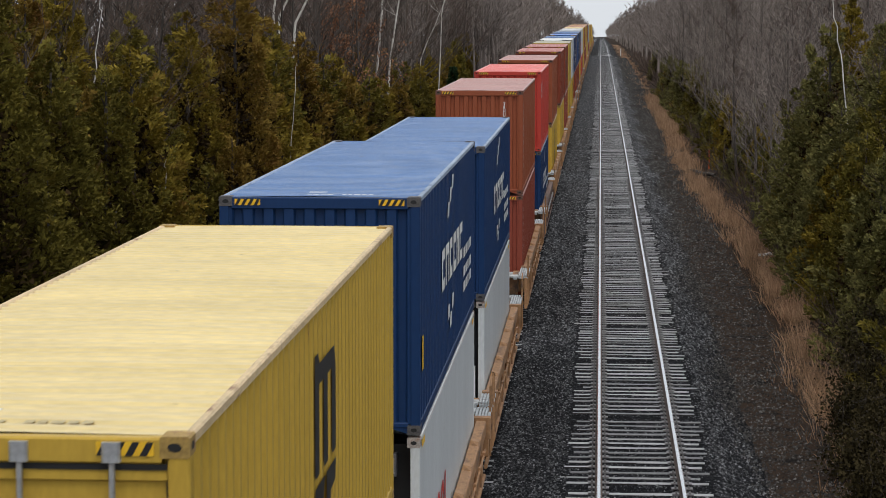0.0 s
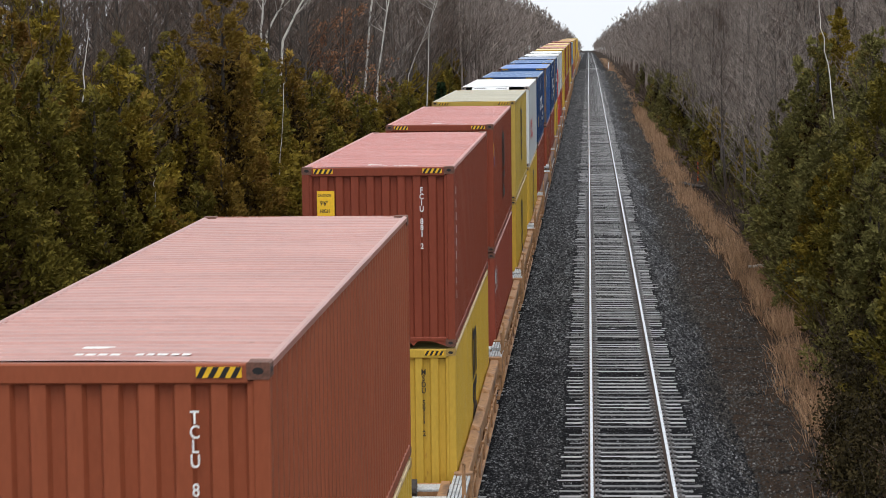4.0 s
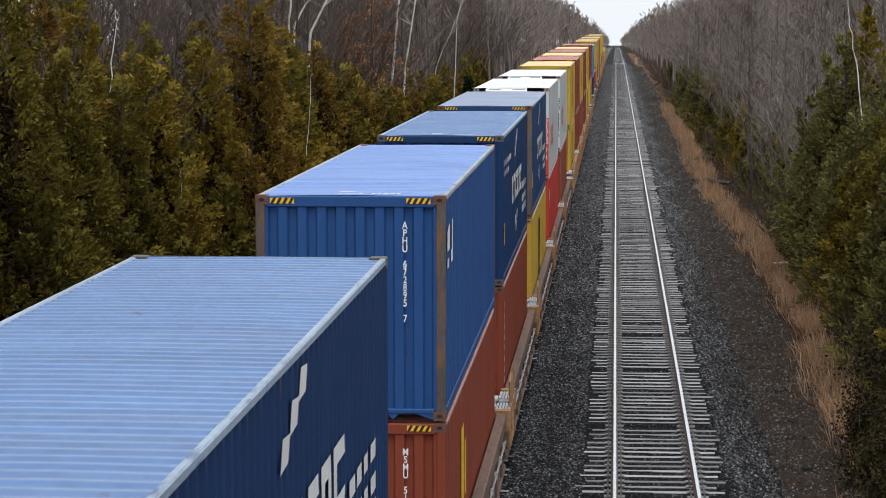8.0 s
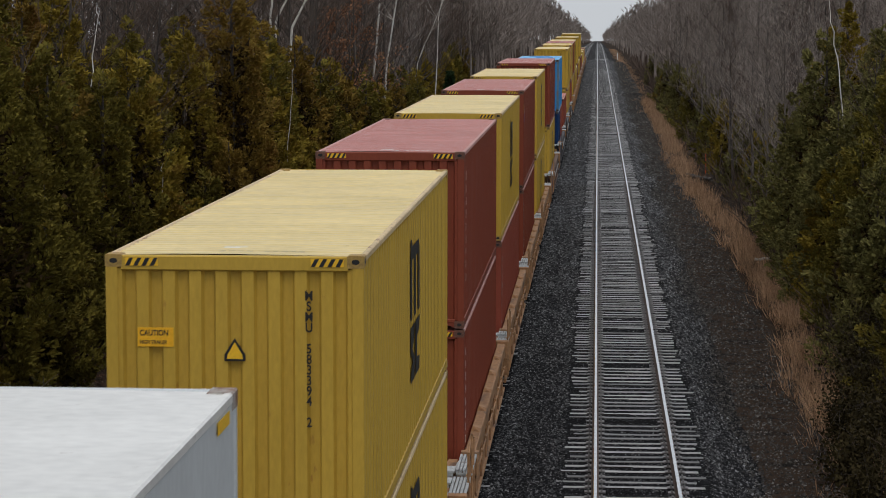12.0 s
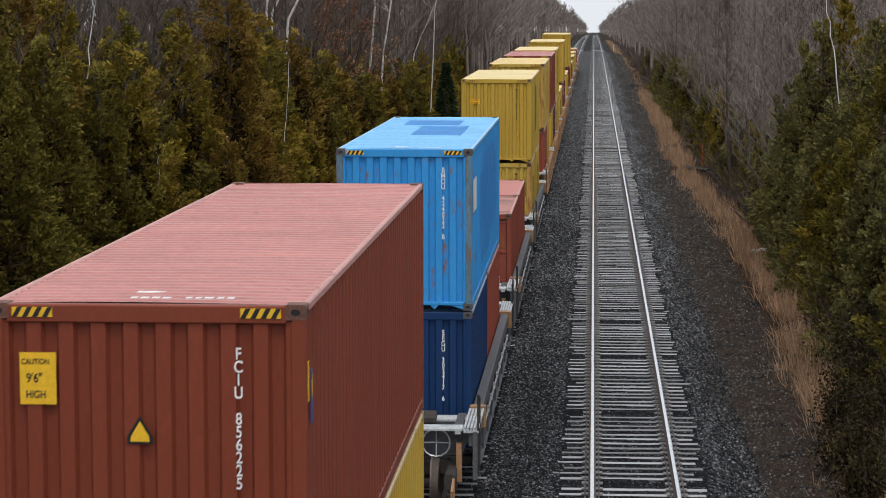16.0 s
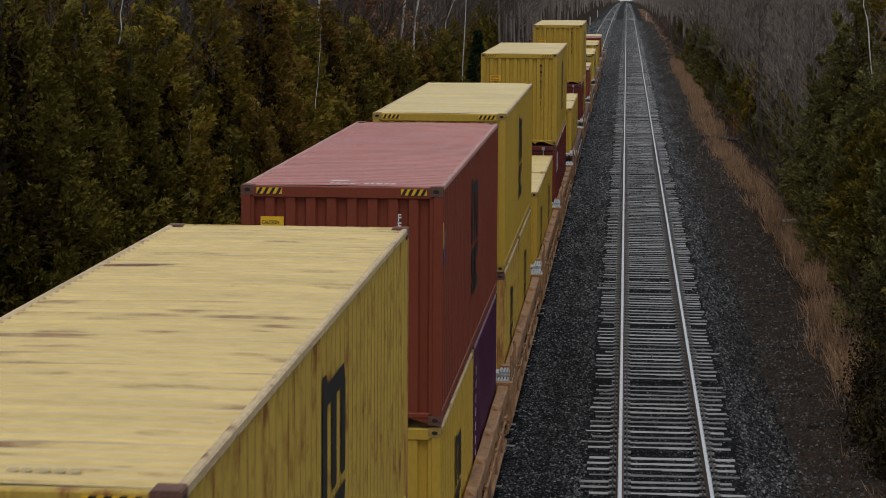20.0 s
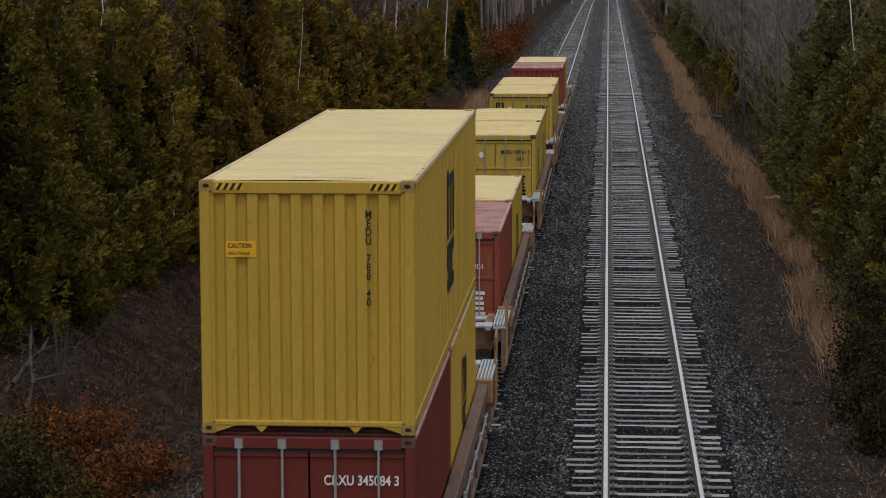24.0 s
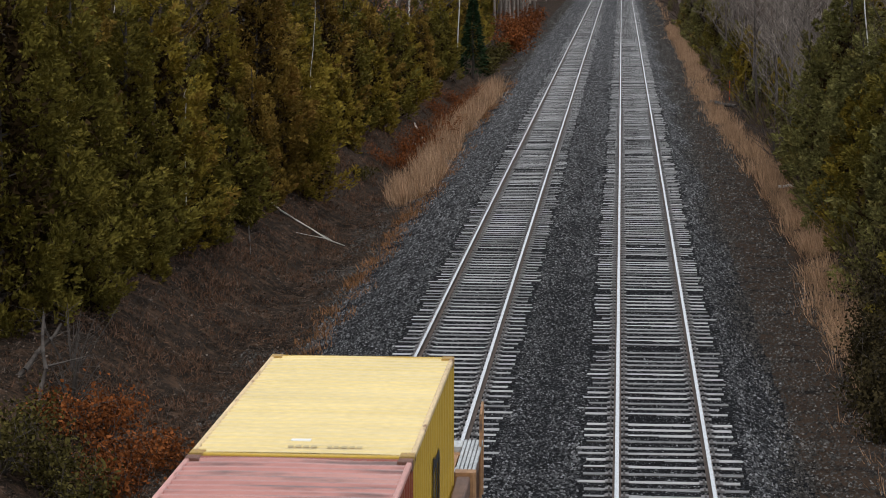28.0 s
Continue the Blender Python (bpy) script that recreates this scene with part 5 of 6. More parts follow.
M_BARK = mat("grey_brown_bark", (0.062, 0.051, 0.044), 0.9, 0, 0.3, 1.2, 12, 0.5, (0.05, 0.04, 0.034), 0.4, 2.0, (3, 3, 0.6))
M_BARK_GREY = mat("pale_grey_bark", (0.13, 0.112, 0.098), 0.9, 0, 0.3, 1.2, 12, 0.5, (0.06, 0.05, 0.044), 0.4, 2.0, (3, 3, 0.6), spec=0.06)
M_TWIG = mat("bare_twigs", (0.098, 0.073, 0.060), 0.9, 0, 0.2, 0.4, 5, 0, per_island=0.35, spec=0.06)
# grey bark tone, lightened to put distance haze into the woods' colour
M_TWIG_GREY = mat("grey_hazed_bare_twigs", (0.225, 0.190, 0.170), 0.9, 0, 0.2, 0.4, 5, 0, per_island=0.35, spec=0.06)
M_BIRCH = mat("birch_bark", (0.62, 0.59, 0.54), 0.7, 0, 0.12, 2, 16, 0.2, (0.05, 0.042, 0.036), 0.35, 5.0, (2.5, 2.5, 1.0))
M_REED = mat("dry_reed", (0.40, 0.255, 0.160), 0.85, 0, 0.2, 0.6, 6, 0, per_island=0.45, spec=0.06)
M_REED_DARK = mat("dry_reed_tawny", (0.24, 0.148, 0.088), 0.85, 0, 0.25, 0.6, 6, 0, per_island=0.45, spec=0.06)
M_RUSTLEAF = mat("rust_dead_leaves", (0.165, 0.054, 0.016), 0.8, 0, 0.25, 1, 8, 0, per_island=0.5, spec=0.06)
M_OLIVELEAF = mat("olive_bush_leaves", (0.060, 0.050, 0.014), 0.8, 0, 0.25, 1, 8, 0, per_island=0.5, spec=0.06)
M_DARKLEAF = mat("dark_shrub_leaves", (0.036, 0.028, 0.012), 0.8, 0, 0.25, 1, 8, 0, per_island=0.5, spec=0.06)
M_RUSTGRASS = mat("rusty_dead_grass", (0.130, 0.074, 0.048), 0.9, 0, 0.25, 1, 8, 0, per_island=0.5, spec=0.06)
M_TOEGRASS = mat("orange_brown_dead_grass", (0.215, 0.110, 0.052), 0.9, 0, 0.25, 1, 8, 0, per_island=0.5, spec=0.06)
M_LITTER = loose_mat("leaf_litter_bits", ((0.0, (0.02, 0.014, 0.010)), (0.5, (0.07, 0.042, 0.027)), (0.85, (0.13, 0.088, 0.065)), (1.0, (0.22, 0.185, 0.16))))
M_MOSSY = mat("brush_dry_grass", (0.17, 0.105, 0.055), 0.9, 0, 0.25, 1, 8, 0, per_island=0.5, spec=0.06)


def sprays(p, d, size, width, r):
    """Small leaf triangles: from points p along d, with random facing."""
    n = len(p)
    s = np.cross(d, r.normal(size=(n, 3)))
    s /= np.linalg.norm(s, axis=1)[:, None] + 1e-6
    w = (s * width[:, None])
    tip = p + d * size[:, None]
    mid = p + d * size[:, None] * 0.45
    v = np.stack([p, mid + w, tip, mid - w], 1).reshape(-1, 3)
    f = (np.array([[0, 1, 2, 3]])[None] + 4 * np.arange(n)[:, None, None]).reshape(-1, 4)
    return v, f


def blades(p, d, size, width, r, face=None):
    """Single small triangles, wide at the base; with face, they lie square to that direction."""
    n = len(p)
    s = np.cross(d, r.normal(size=(n, 3)) if face is None else face + 0.45 * r.normal(size=(n, 3)))
    s /= np.linalg.norm(s, axis=1)[:, None] + 1e-6
    w = s * width[:, None]
    v = np.stack([p - w, p + w, p + d * size[:, None]], 1).reshape(-1, 3)
    return v, np.arange(3 * n).reshape(-1, 3)


def cedar_parts(h, radius, seed, plumes, fans, blades_each, leaf=1.0):
    """Tapered trunk, a ragged cone of separate feathery plumes of flat leaf fans, and sparse brown foliage inside it,
    coloured dark as crown shade.
    """
    r = np.random.RandomState(seed)
    t = (np.arange(plumes) + r.rand(plumes)) / plumes
    t = 1 - (1 - t) ** 0.60
    a = (np.arange(plumes) * 2.39996 + r.uniform(-0.6, 0.6, plumes)) % (2 * math.pi)
    ph = r.uniform(0, 6.28, 4)
    shape = np.clip((1 - t) ** 0.58, 0.05, 1) * (0.74 + 0.26 * np.minimum(1, t / 0.16))
    lobe = 0.88 + 0.20 * np.sin(3 * a + 5 * t + ph[0]) + 0.16 * np.sin(4 * a - 12 * t + ph[1]) + 0.12 * np.sin(2 * a + 21 * t + ph[2])
    rad = radius * shape * np.clip(lobe, 0.5, 1.3) * r.uniform(0.70, 1.10, plumes)
    out = np.stack([np.cos(a), np.sin(a), np.zeros(plumes)], 1)
    tip = out * rad[:, None] + np.stack([0 * t, 0 * t, h * (0.03 + 0.95 * t)], 1)
    axis = out * 0.80 + np.array([0, 0, 0.62]) + r.normal(size=(plumes, 3)) * 0.25
    axis /= np.linalg.norm(axis, axis=1)[:, None]
    big = np.clip(0.50 + 0.55 * shape, 0.5, 1.0) * r.uniform(0.70, 1.25, plumes)
    i = np.repeat(np.arange(plumes), fans)
    n = len(i)
    u = r.rand(n) ** 0.8
    side = r.normal(size=(n, 3))
    side -= axis[i] * np.sum(side * axis[i], 1)[:, None]
    side /= np.linalg.norm(side, axis=1)[:, None] + 1e-6
    swell = np.sin(np.clip(0.12 + 0.86 * u, 0, 1) * math.pi) ** 0.7
    p = tip[i] + axis[i] * ((u - 0.9) * 0.85 * big[i])[:, None] + side * (0.25 * big[i] * swell * r.uniform(0.70, 1.05, n))[:, None]
    d = axis[i] * 0.80 + side * 0.40 + out[i] * 0.15 + r.normal(size=(n, 3)) * 0.30
    d /= np.linalg.norm(d, axis=1)[:, None]
    s = np.cross(d, r.normal(size=(n, 3)) * 0.6 + side)
    s /= np.linalg.norm(s, axis=1)[:, None] + 1e-6
    length = r.uniform(0.10, 0.17, n) * leaf
    allv, allf, k = [], [], 0
    for j in range(blades_each):
        turn = (-1, 1)[j % 2] * (0.2 + 0.6 * r.rand(n))
        e = d + s * turn[:, None] + r.normal(size=(n, 3)) * 0.12
        e /= np.linalg.norm(e, axis=1)[:, None]
        size = length * r.uniform(0.55, 0.9, n)
        v, f = blades(p + d * (length * j / blades_each * 0.8)[:, None], e, size, size * r.uniform(0.26, 0.40, n), r, side + 0.5 * d)
        allv.append(v)
        allf.append(f + k)
        k += len(v)
    # dead brown foliage and twigs within the crown, dark to paint shade between plumes
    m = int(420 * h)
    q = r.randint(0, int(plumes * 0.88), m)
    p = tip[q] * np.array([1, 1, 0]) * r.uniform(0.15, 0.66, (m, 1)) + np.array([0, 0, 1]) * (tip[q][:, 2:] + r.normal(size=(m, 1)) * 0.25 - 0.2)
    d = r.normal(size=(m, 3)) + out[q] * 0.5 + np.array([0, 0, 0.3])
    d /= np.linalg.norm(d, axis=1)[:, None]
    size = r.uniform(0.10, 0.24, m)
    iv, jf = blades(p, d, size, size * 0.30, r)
    g = Geo()
    g.tube((0, 0, -0.3), (0, 0, h * 0.5), 0.13, 0.08, 7).tube((0, 0, h * 0.5), (0.05, 0, h * 0.97), 0.08, 0.015, 6)
    for i in range(26):
        z, b = h * (0.06 + 0.8 * i / 26), i * 2.4
        q = radius * 0.6 * (1 - i / 30)
        g.tube((0, 0, z), (q * math.cos(b), q * math.sin(b), z + 0.25), 0.03, 0.008, 3)
    return g, np.concatenate(allv), np.concatenate(allf), iv, jf


def cedar_kinds(far):
    kinds = []
    for k, (h, rad) in enumerate(((9.0, 2.25), (8.0, 2.05), (6.8, 1.95), (9.6, 2.35), (5.2, 1.65), (6.0, 1.85), (3.6, 1.3))):
        plumes = int((17 if far else 23) * h)
        g, v, f, iv, jf = cedar_parts(h, rad, (60 if far else 20) + k, plumes, 34 if far else 64, 4 if far else 5, 1.25 if far else 0.86)
        kinds.append((h, g.mesh("trunk", M_BARK), raw_mesh("crown", v, f, M_CEDAR[0]), raw_mesh("inner_foliage", iv, jf, M_CEDAR_DEAD_SHADE)))
    return kinds


def bare_parts(h, seed, limbs=16, spread=0.33, lean=0.03, twigs=7, tw=0.008, start=0.22):
    """Tapered trunk with limbs, and forking twigs."""
    r = random.Random(seed)
    g, tv, tf = Geo(), [], []
    pts = [Vector((0, 0, -0.3))]
    for i in range(6):
        pts.append(Vector((pts[-1].x + r.gauss(lean, 0.07) * h / 10, pts[-1].y + r.gauss(0, 0.06) * h / 10, h * 0.97 * (i + 1) / 6)))
    base = 0.011 * h

    def at(t):
        k = min(int(t * 6), 5)
        return pts[k].lerp(pts[k + 1], t * 6 - k)
    for i in range(6):
        g.tube(pts[i], pts[i + 1], base * (1 - i / 6.6), base * (1 - (i + 1) / 6.6), 6)

    def twig(a, b, w):
        d = (b - a)
        s = d.cross(Vector((r.gauss(0, 1), r.gauss(0, 1), r.gauss(0, 1)))).normalized() * w
        k = len(tv)
        tv.extend([tuple(a - s), tuple(a + s), tuple(b)])
        tf.append((k, k + 1, k + 2))
    for i in range(limbs):
        t = start + (0.97 - start) * (i + r.random()) / limbs
        o = at(min(t, 0.99))
        ang = r.uniform(0, 6.283)
        length = h * spread * (1.15 - t) * r.uniform(0.7, 1.25)
        d = Vector((math.cos(ang), math.sin(ang), r.uniform(0.5, 1.3))).normalized()
        mid = o + d * length * 0.5 + Vector((0, 0, length * 0.05))
        end = mid + (d + Vector((0, 0, 0.35))).normalized() * length * 0.5
        rb = base * 0.42 * (1 - t * 0.7)
        g.tube(o, mid, rb, rb * 0.6, 4)
        g.tube(mid, end, rb * 0.6, 0.006, 3)
        for j in range(7):
            u = 0.2 + 0.8 * (j + r.random()) / 7
            q = o.lerp(mid, u * 2) if u < 0.5 else mid.lerp(end, u * 2 - 1)
            e = q + (d * 0.6 + Vector((r.gauss(0, 0.6), r.gauss(0, 0.6), r.uniform(0.1, 0.9)))).normalized() * length * r.uniform(0.25, 0.5)
            twig(q, e, tw * 1.3)
            for k in range(twigs):
                w0 = q.lerp(e, r.uniform(0.15, 1.0))
                twig(w0, w0 + ((e - q).normalized() + Vector((r.gauss(0, 0.6), r.gauss(0, 0.6), r.uniform(-0.1, 0.9)))).normalized() * length * r.uniform(0.1, 0.28), tw)
    return g, np.array(tv), np.array(tf)


def place(name, label, category, group, parts_, x, y, z, turn, scale=1.0, tilt=0.0):
    ob = thing(name, label, category, group)
    ob.matrix_basis = pose(x, y, z, tilt, 0, turn)
    ob.scale = (scale, scale, scale)
    for pn, me in parts_:
        part(pn, me, ob)
    return ob


def plant_cedars():
    near, far = cedar_kinds(False), cedar_kinds(True)
    rnd = random.Random(12)

    def cedar(x, y, h, tone=None):
        x += -1.1 if x < 0 else 0.25
        h *= 1.16 if x < 0 and y < 84 and h > 5 else 1.0
        kinds = near if y < (84 if x < 0 else 93) else far
        i = min(range(len(kinds)), key=lambda k: abs(kinds[k][0] - h) + rnd.uniform(0, 0.8))
        hh, trunk, crown, inner = kinds[i]
        # nearest left cedars take the darker tone, painting in lens falloff there
        tone = (1 if y < 56 else rnd.choice((0, 0, 1, 2))) if tone is None else tone
        ob = place("cedar_tree", ("olive-green", "dark green", "tawny olive", "deep green")[tone] + " bushy cedar at the edge of the woods", "tree", "cedars along the line",
                   (("trunk", trunk), ("crown", crown), ("inner_foliage", inner)), x, y, ground_z(x, y) - 0.05, rnd.uniform(0, 360), h / hh)
        slot = next(c for c in ob.children if c.name.startswith("crown")).material_slots[0]
        slot.link = "OBJECT"
        slot.material = M_CEDAR[tone]
    # along the left bank
    for x, y, h in ((-12.0, 48.5, 8.6), (-14.4, 50.5, 9.4), (-11.9, 54.6, 6.6), (-13.2, 57.5, 7.6), (-11.3, 61.5, 6.4), (-12.2, 66, 7.0), (-13.6, 70, 6.2), (-12.3, 75.5, 7.0), (-11.2, 78.5, 8.8),
                    (-13.8, 82, 6.8), (-11.9, 87.5, 8.2), (-11.9, 93, 7.4), (-12.6, 98, 7.6), (-11.0, 102.5, 6.4), (-12.6, 108, 6.9), (-10.9, 112, 5.6), (-12.2, 118, 6.2), (-11.6, 126, 5.4), (-12.8, 133, 6.0),
                    (-11.8, 143, 5.2), (-12.9, 152, 5.8), (-11.4, 171, 5.0), (-12.5, 182, 5.5), (-11.6, 205, 6.0), (-12.4, 232, 6.2), (-15.6, 55, 8.2), (-15.5, 63, 7.4), (-16, 72, 8.6), (-15.6, 90, 5.5), (-15, 105, 7.0), (-16.2, 46, 9.2), (-13.2, 44.2, 8.0), (-14.8, 96, 6.4), (-10.7, 64.5, 3.4), (-10.9, 86, 3.6), (-10.4, 96.5, 3.2), (-13.9, 116, 6.4), (-14.2, 128, 6.2), (-11.2, 51.5, 4.6), (-11.0, 57.6, 3.4), (-10.6, 69.5, 3.8), (-10.6, 74, 4.4), (-10.9, 90, 4.2), (-10.2, 107.5, 4.0), (-18.5, 80, 9.0), (-17.5, 60, 8.6), (-13.0, 60, 7.6), (-11.5, 59, 6.0), (-11.8, 100, 7.2), (-9.9, 80.5, 4.6), (-14.4, 66.5, 7.8), (-10.3, 115, 5.4), (-10.3, 122, 5.2), (-10.1, 130, 5.0), (-10.5, 138, 5.6), (-10.1, 146, 4.6), (-10.8, 154, 5.0), (-10.2, 172, 4.0), (-10.6, 180, 4.6), (-11.2, 192, 5.4)):
        cedar(x, y, h)
    # behind the reeds on the right
    for x, y, h in ((7.6, 47.5, 5.2), (9.3, 50.5, 8.6), (7.5, 55.5, 5.0), (8.6, 60, 8.2), (10.4, 63, 9.0), (7.2, 66.5, 5.8), (8.6, 71.5, 7.6), (7.0, 76.5, 5.0), (8.9, 80.5, 6.9), (7.1, 87, 4.2), (8.4, 93, 4.6), (7.4, 101, 3.6), (8.2, 109, 4.6), (7.2, 118, 3.8),
                    (8.3, 127, 4.4), (7.3, 141, 3.6), (9.6, 88, 5.0), (10.2, 97, 4.8), (9.8, 114, 3.8), (9.6, 134, 3.4), (7.0, 71.5, 6.3), (7.5, 80, 8.8), (8.6, 84, 9.5), (7.2, 86, 6.6), (9.0, 77, 8.8), (7.6, 83.5, 5.6), (7.9, 97, 3.8), (7.8, 113, 3.2), (7.7, 133, 3.0), (7.7, 151, 2.6), (8.3, 88, 6.2), (8.8, 75, 7.2), (9.0, 66.5, 7.4), (6.9, 71, 4.8), (7.2, 62.5, 5.4), (6.9, 58, 4.6), (7.0, 51.5, 5.2), (7.6, 156, 4.0), (6.7, 172, 4.8), (7.3, 181, 5.6), (6.5, 193, 5.2), (7.2, 203, 4.6), (6.9, 238, 4.6), (7.3, 255, 5.0), (6.8, 300, 4.4), (10.8, 56.5, 8.8), (11, 70, 8), (7.3, 43, 4.0), (7.2, 90, 2.8), (7.0, 98.5, 2.6), (7.4, 105, 3.0), (7.1, 111, 2.4), (7.6, 116, 3.2), (7.2, 123, 2.8), (7.0, 129, 3.4), (7.3, 136, 4.2), (6.9, 143, 4.0), (7.4, 147, 3.4), (7.0, 163, 3.2), (7.6, 92, 3.6), (8.0, 107, 3.8), (6.6, 226, 5.0), (6.8, 214, 4.0)):
        cedar(x, y, h, rnd.choice((3, 3, 3, 1, 0)))
    # one dark spruce on the left bank
    r = np.random.RandomState(3)
    n = 2600
    t = r.rand(n) ** 0.8
    a = r.uniform(0, 6.283, n)
    tier = 0.72 + 0.28 * (1 - (t * 13) % 1.0)
    rad = 1.25 * (1 - t) * tier * (0.35 + 0.65 * r.rand(n) ** 0.6)
    p = np.stack([np.cos(a) * rad, np.sin(a) * rad, 0.2 + 5.3 * t], 1)
    d = np.stack([np.cos(a), np.sin(a), r.uniform(-0.5, 0.2, n)], 1) + r.normal(size=(n, 3)) * 0.3
    d /= np.linalg.norm(d, axis=1)[:, None]
    v, f = sprays(p, d, r.uniform(0.2, 0.42, n), r.uniform(0.03, 0.06, n), r)
    m = mat("spruce_needles", (0.018, 0.034, 0.014), 0.8, 0, 0.3, 1, 8, 0, per_island=0.4, spec=0.06)
    place("spruce_tree", "small dark green spruce on the bank", "tree", "", (("trunk", Geo().tube((0, 0, -0.3), (0, 0, 5.4), 0.09, 0.01, 6).mesh("trunk", M_BARK)), ("crown", raw_mesh("crown", v, f, m, True))), -10.0, 159, ground_z(-10.0, 159), 0)


def plant_bare():
    rnd = random.Random(31)
    kinds = []
    for k in range(6):
        g, v, f = bare_parts(11.0 + 0.5 * k, 50 + k, 20, 0.36, 0.03, 8, 0.009)
        kinds.append((11.0 + 0.5 * k, g.mesh("trunk", M_BARK if k % 2 else M_BARK_GREY), raw_mesh("crown", v, f, M_TWIG if k % 2 else M_TWIG_GREY)))

    def bare(x, y, h):
        hh, t, b = rnd.choice(kinds + kinds[::2] if x > 0 else kinds if y > 140 else kinds[1::2])
        place("bare_tree", "leafless grey-brown tree in the woods", "tree", "bare trees of the woods", (("trunk", t), ("crown", b)), x, y, ground_z(x, y) - 0.05, rnd.uniform(0, 360), h / hh)
    y = 46.0
    while y < 250:
        for lo, hi, h0, h1 in ((-16.5, -14.0, 9, 11.5), (-20, -16.5, 10.5, 13), (-26, -20, 11.5, 14)):
            x = rnd.uniform(lo, hi) + (1.8 if y > 115 else 0)
            bare(x, y + rnd.uniform(-1.5, 1.5), rnd.uniform(h0, h1) * (1.0 if y < 100 else 1.2))
        for lo, hi, h0, h1 in ((8.4, 9.8, 6.5, 8.6), (9.6, 12.5, 8.5, 11.0), (12.5, 17, 10.5, 13.5)):
            x = rnd.uniform(lo, hi)
            bare(x, y + rnd.uniform(-1.5, 1.5), rnd.uniform(h0, h1) * (1.0 if y < 100 else 1.1))
        y += 3.6 + y * 0.012
    # thin grey trees standing before the cedars on the right
    for x, y, h in ((7.0, 86, 8.6), (7.9, 89, 9.6), (6.8, 94, 7.4), (7.6, 98, 9.2), (8.4, 101, 10.4), (7.0, 106, 8.4), (7.9, 110, 9.8), (6.9, 117, 8.2), (8.2, 121, 10.2), (7.2, 128, 9.0), (7.0, 139, 8.6), (7.9, 146, 10.0),
                    (7.1, 160, 9.0), (8.0, 168, 10.4), (7.3, 186, 9.6), (7.0, 208, 9.8), (7.6, 222, 10.6)):
        bare(x, y, h)
    # a tree that keeps its brown leaves
    g, v, f = bare_parts(8.5, 90, 20, 0.34)
    r = np.random.RandomState(9)
    pick = v.reshape(-1, 3, 3)[r.choice(len(f), 1500), 2] + r.normal(size=(1500, 3)) * 0.08
    d = r.normal(size=(1500, 3))
    d /= np.linalg.norm(d, axis=1)[:, None]
    lv, lf = sprays(pick, d, r.uniform(0.10, 0.2, 1500), r.uniform(0.03, 0.06, 1500), r)
    leaf = mat("tan_dead_leaves", (0.26, 0.13, 0.07), 0.85, 0, 0.2, 1, 8, 0, per_island=0.4, spec=0.06)
    trunk, br, le = g.mesh("trunk", M_BARK), raw_mesh("crown", v, f, M_TWIG), raw_mesh("foliage", lv, lf, leaf, True)
    for x, y, s in ((-13.2, 131, 1.1), (-13.6, 122, 1.0)):
        place("oak_sapling", "young tree holding tan dead leaves", "tree", "", (("trunk", trunk), ("crown", br), ("foliage", le)), x, y, ground_z(x, y), 40 * s, s)


def birch(points, r0, seed, label="white-barked birch trunk leaning among the trees"):
    """A white stem through the given points, going on up to a thin twiggy top."""
    rnd = random.Random(seed)
    base = Vector(points[0])
    ob = thing("birch_tree", label, "tree", "birches in the woods", tuple(base))
    g = Geo()
    pts = [Vector(p) - base for p in points]
    top = pts[-1] + (pts[-1] - pts[-2]).normalized() * (2.5 if r0 > 0.05 else 0.25)
    pts.append(top)
    r0 *= 0.72
    fine = []
    for i in range(len(pts) - 1):
        for k in range(4):
            fine.append(pts[i].lerp(pts[i + 1], k / 4) + Vector((rnd.gauss(0, 0.03), rnd.gauss(0, 0.03), 0)))
    fine.append(top)
    n = len(fine) - 1
    for i in range(n):
        g.tube(fine[i], fine[i + 1], r0 * (1 - 0.8 * i / n), r0 * (1 - 0.8 * (i + 1) / n), 7)
    part("trunk", g.mesh("trunk", M_BIRCH, True), ob)
    b, w = Geo(), Geo()
    for i in range(22 if r0 > 0.04 else 0):
        o = fine[int(n * (0.50 + 0.47 * i / 22))]
        a = rnd.uniform(0, 6.28)
        d = Vector((math.cos(a), math.sin(a) * 0.6, rnd.uniform(0.4, 1.0))).normalized()
        ln = rnd.uniform(0.6, 2.2)
        (w if i % 2 else b).tube(o, o + d * ln * 0.6 + Vector((rnd.gauss(0, 0.06), 0, 0.05)), r0 * 0.22, 0.011, 4)
        (w if i % 2 else b).tube(o + d * ln * 0.58, o + d * ln + Vector((rnd.gauss(0, 0.1), 0, 0.25 * ln)), 0.011, 0.004, 3)
        for k in range(8):
            q = o + d * ln * rnd.uniform(0.3, 1)
            e = q + Vector((rnd.gauss(0, 0.3), rnd.gauss(0, 0.3), rnd.uniform(0, 0.5)))
            s = Vector((0.008, 0, 0.004))
            b.add([q - s, q + s, e], [(0, 1, 2)])
    if r0 > 0.04:
        part("crown", b.mesh("crown", M_TWIG_GREY), ob)
        part("limb", w.mesh("limb", M_BIRCH), ob)


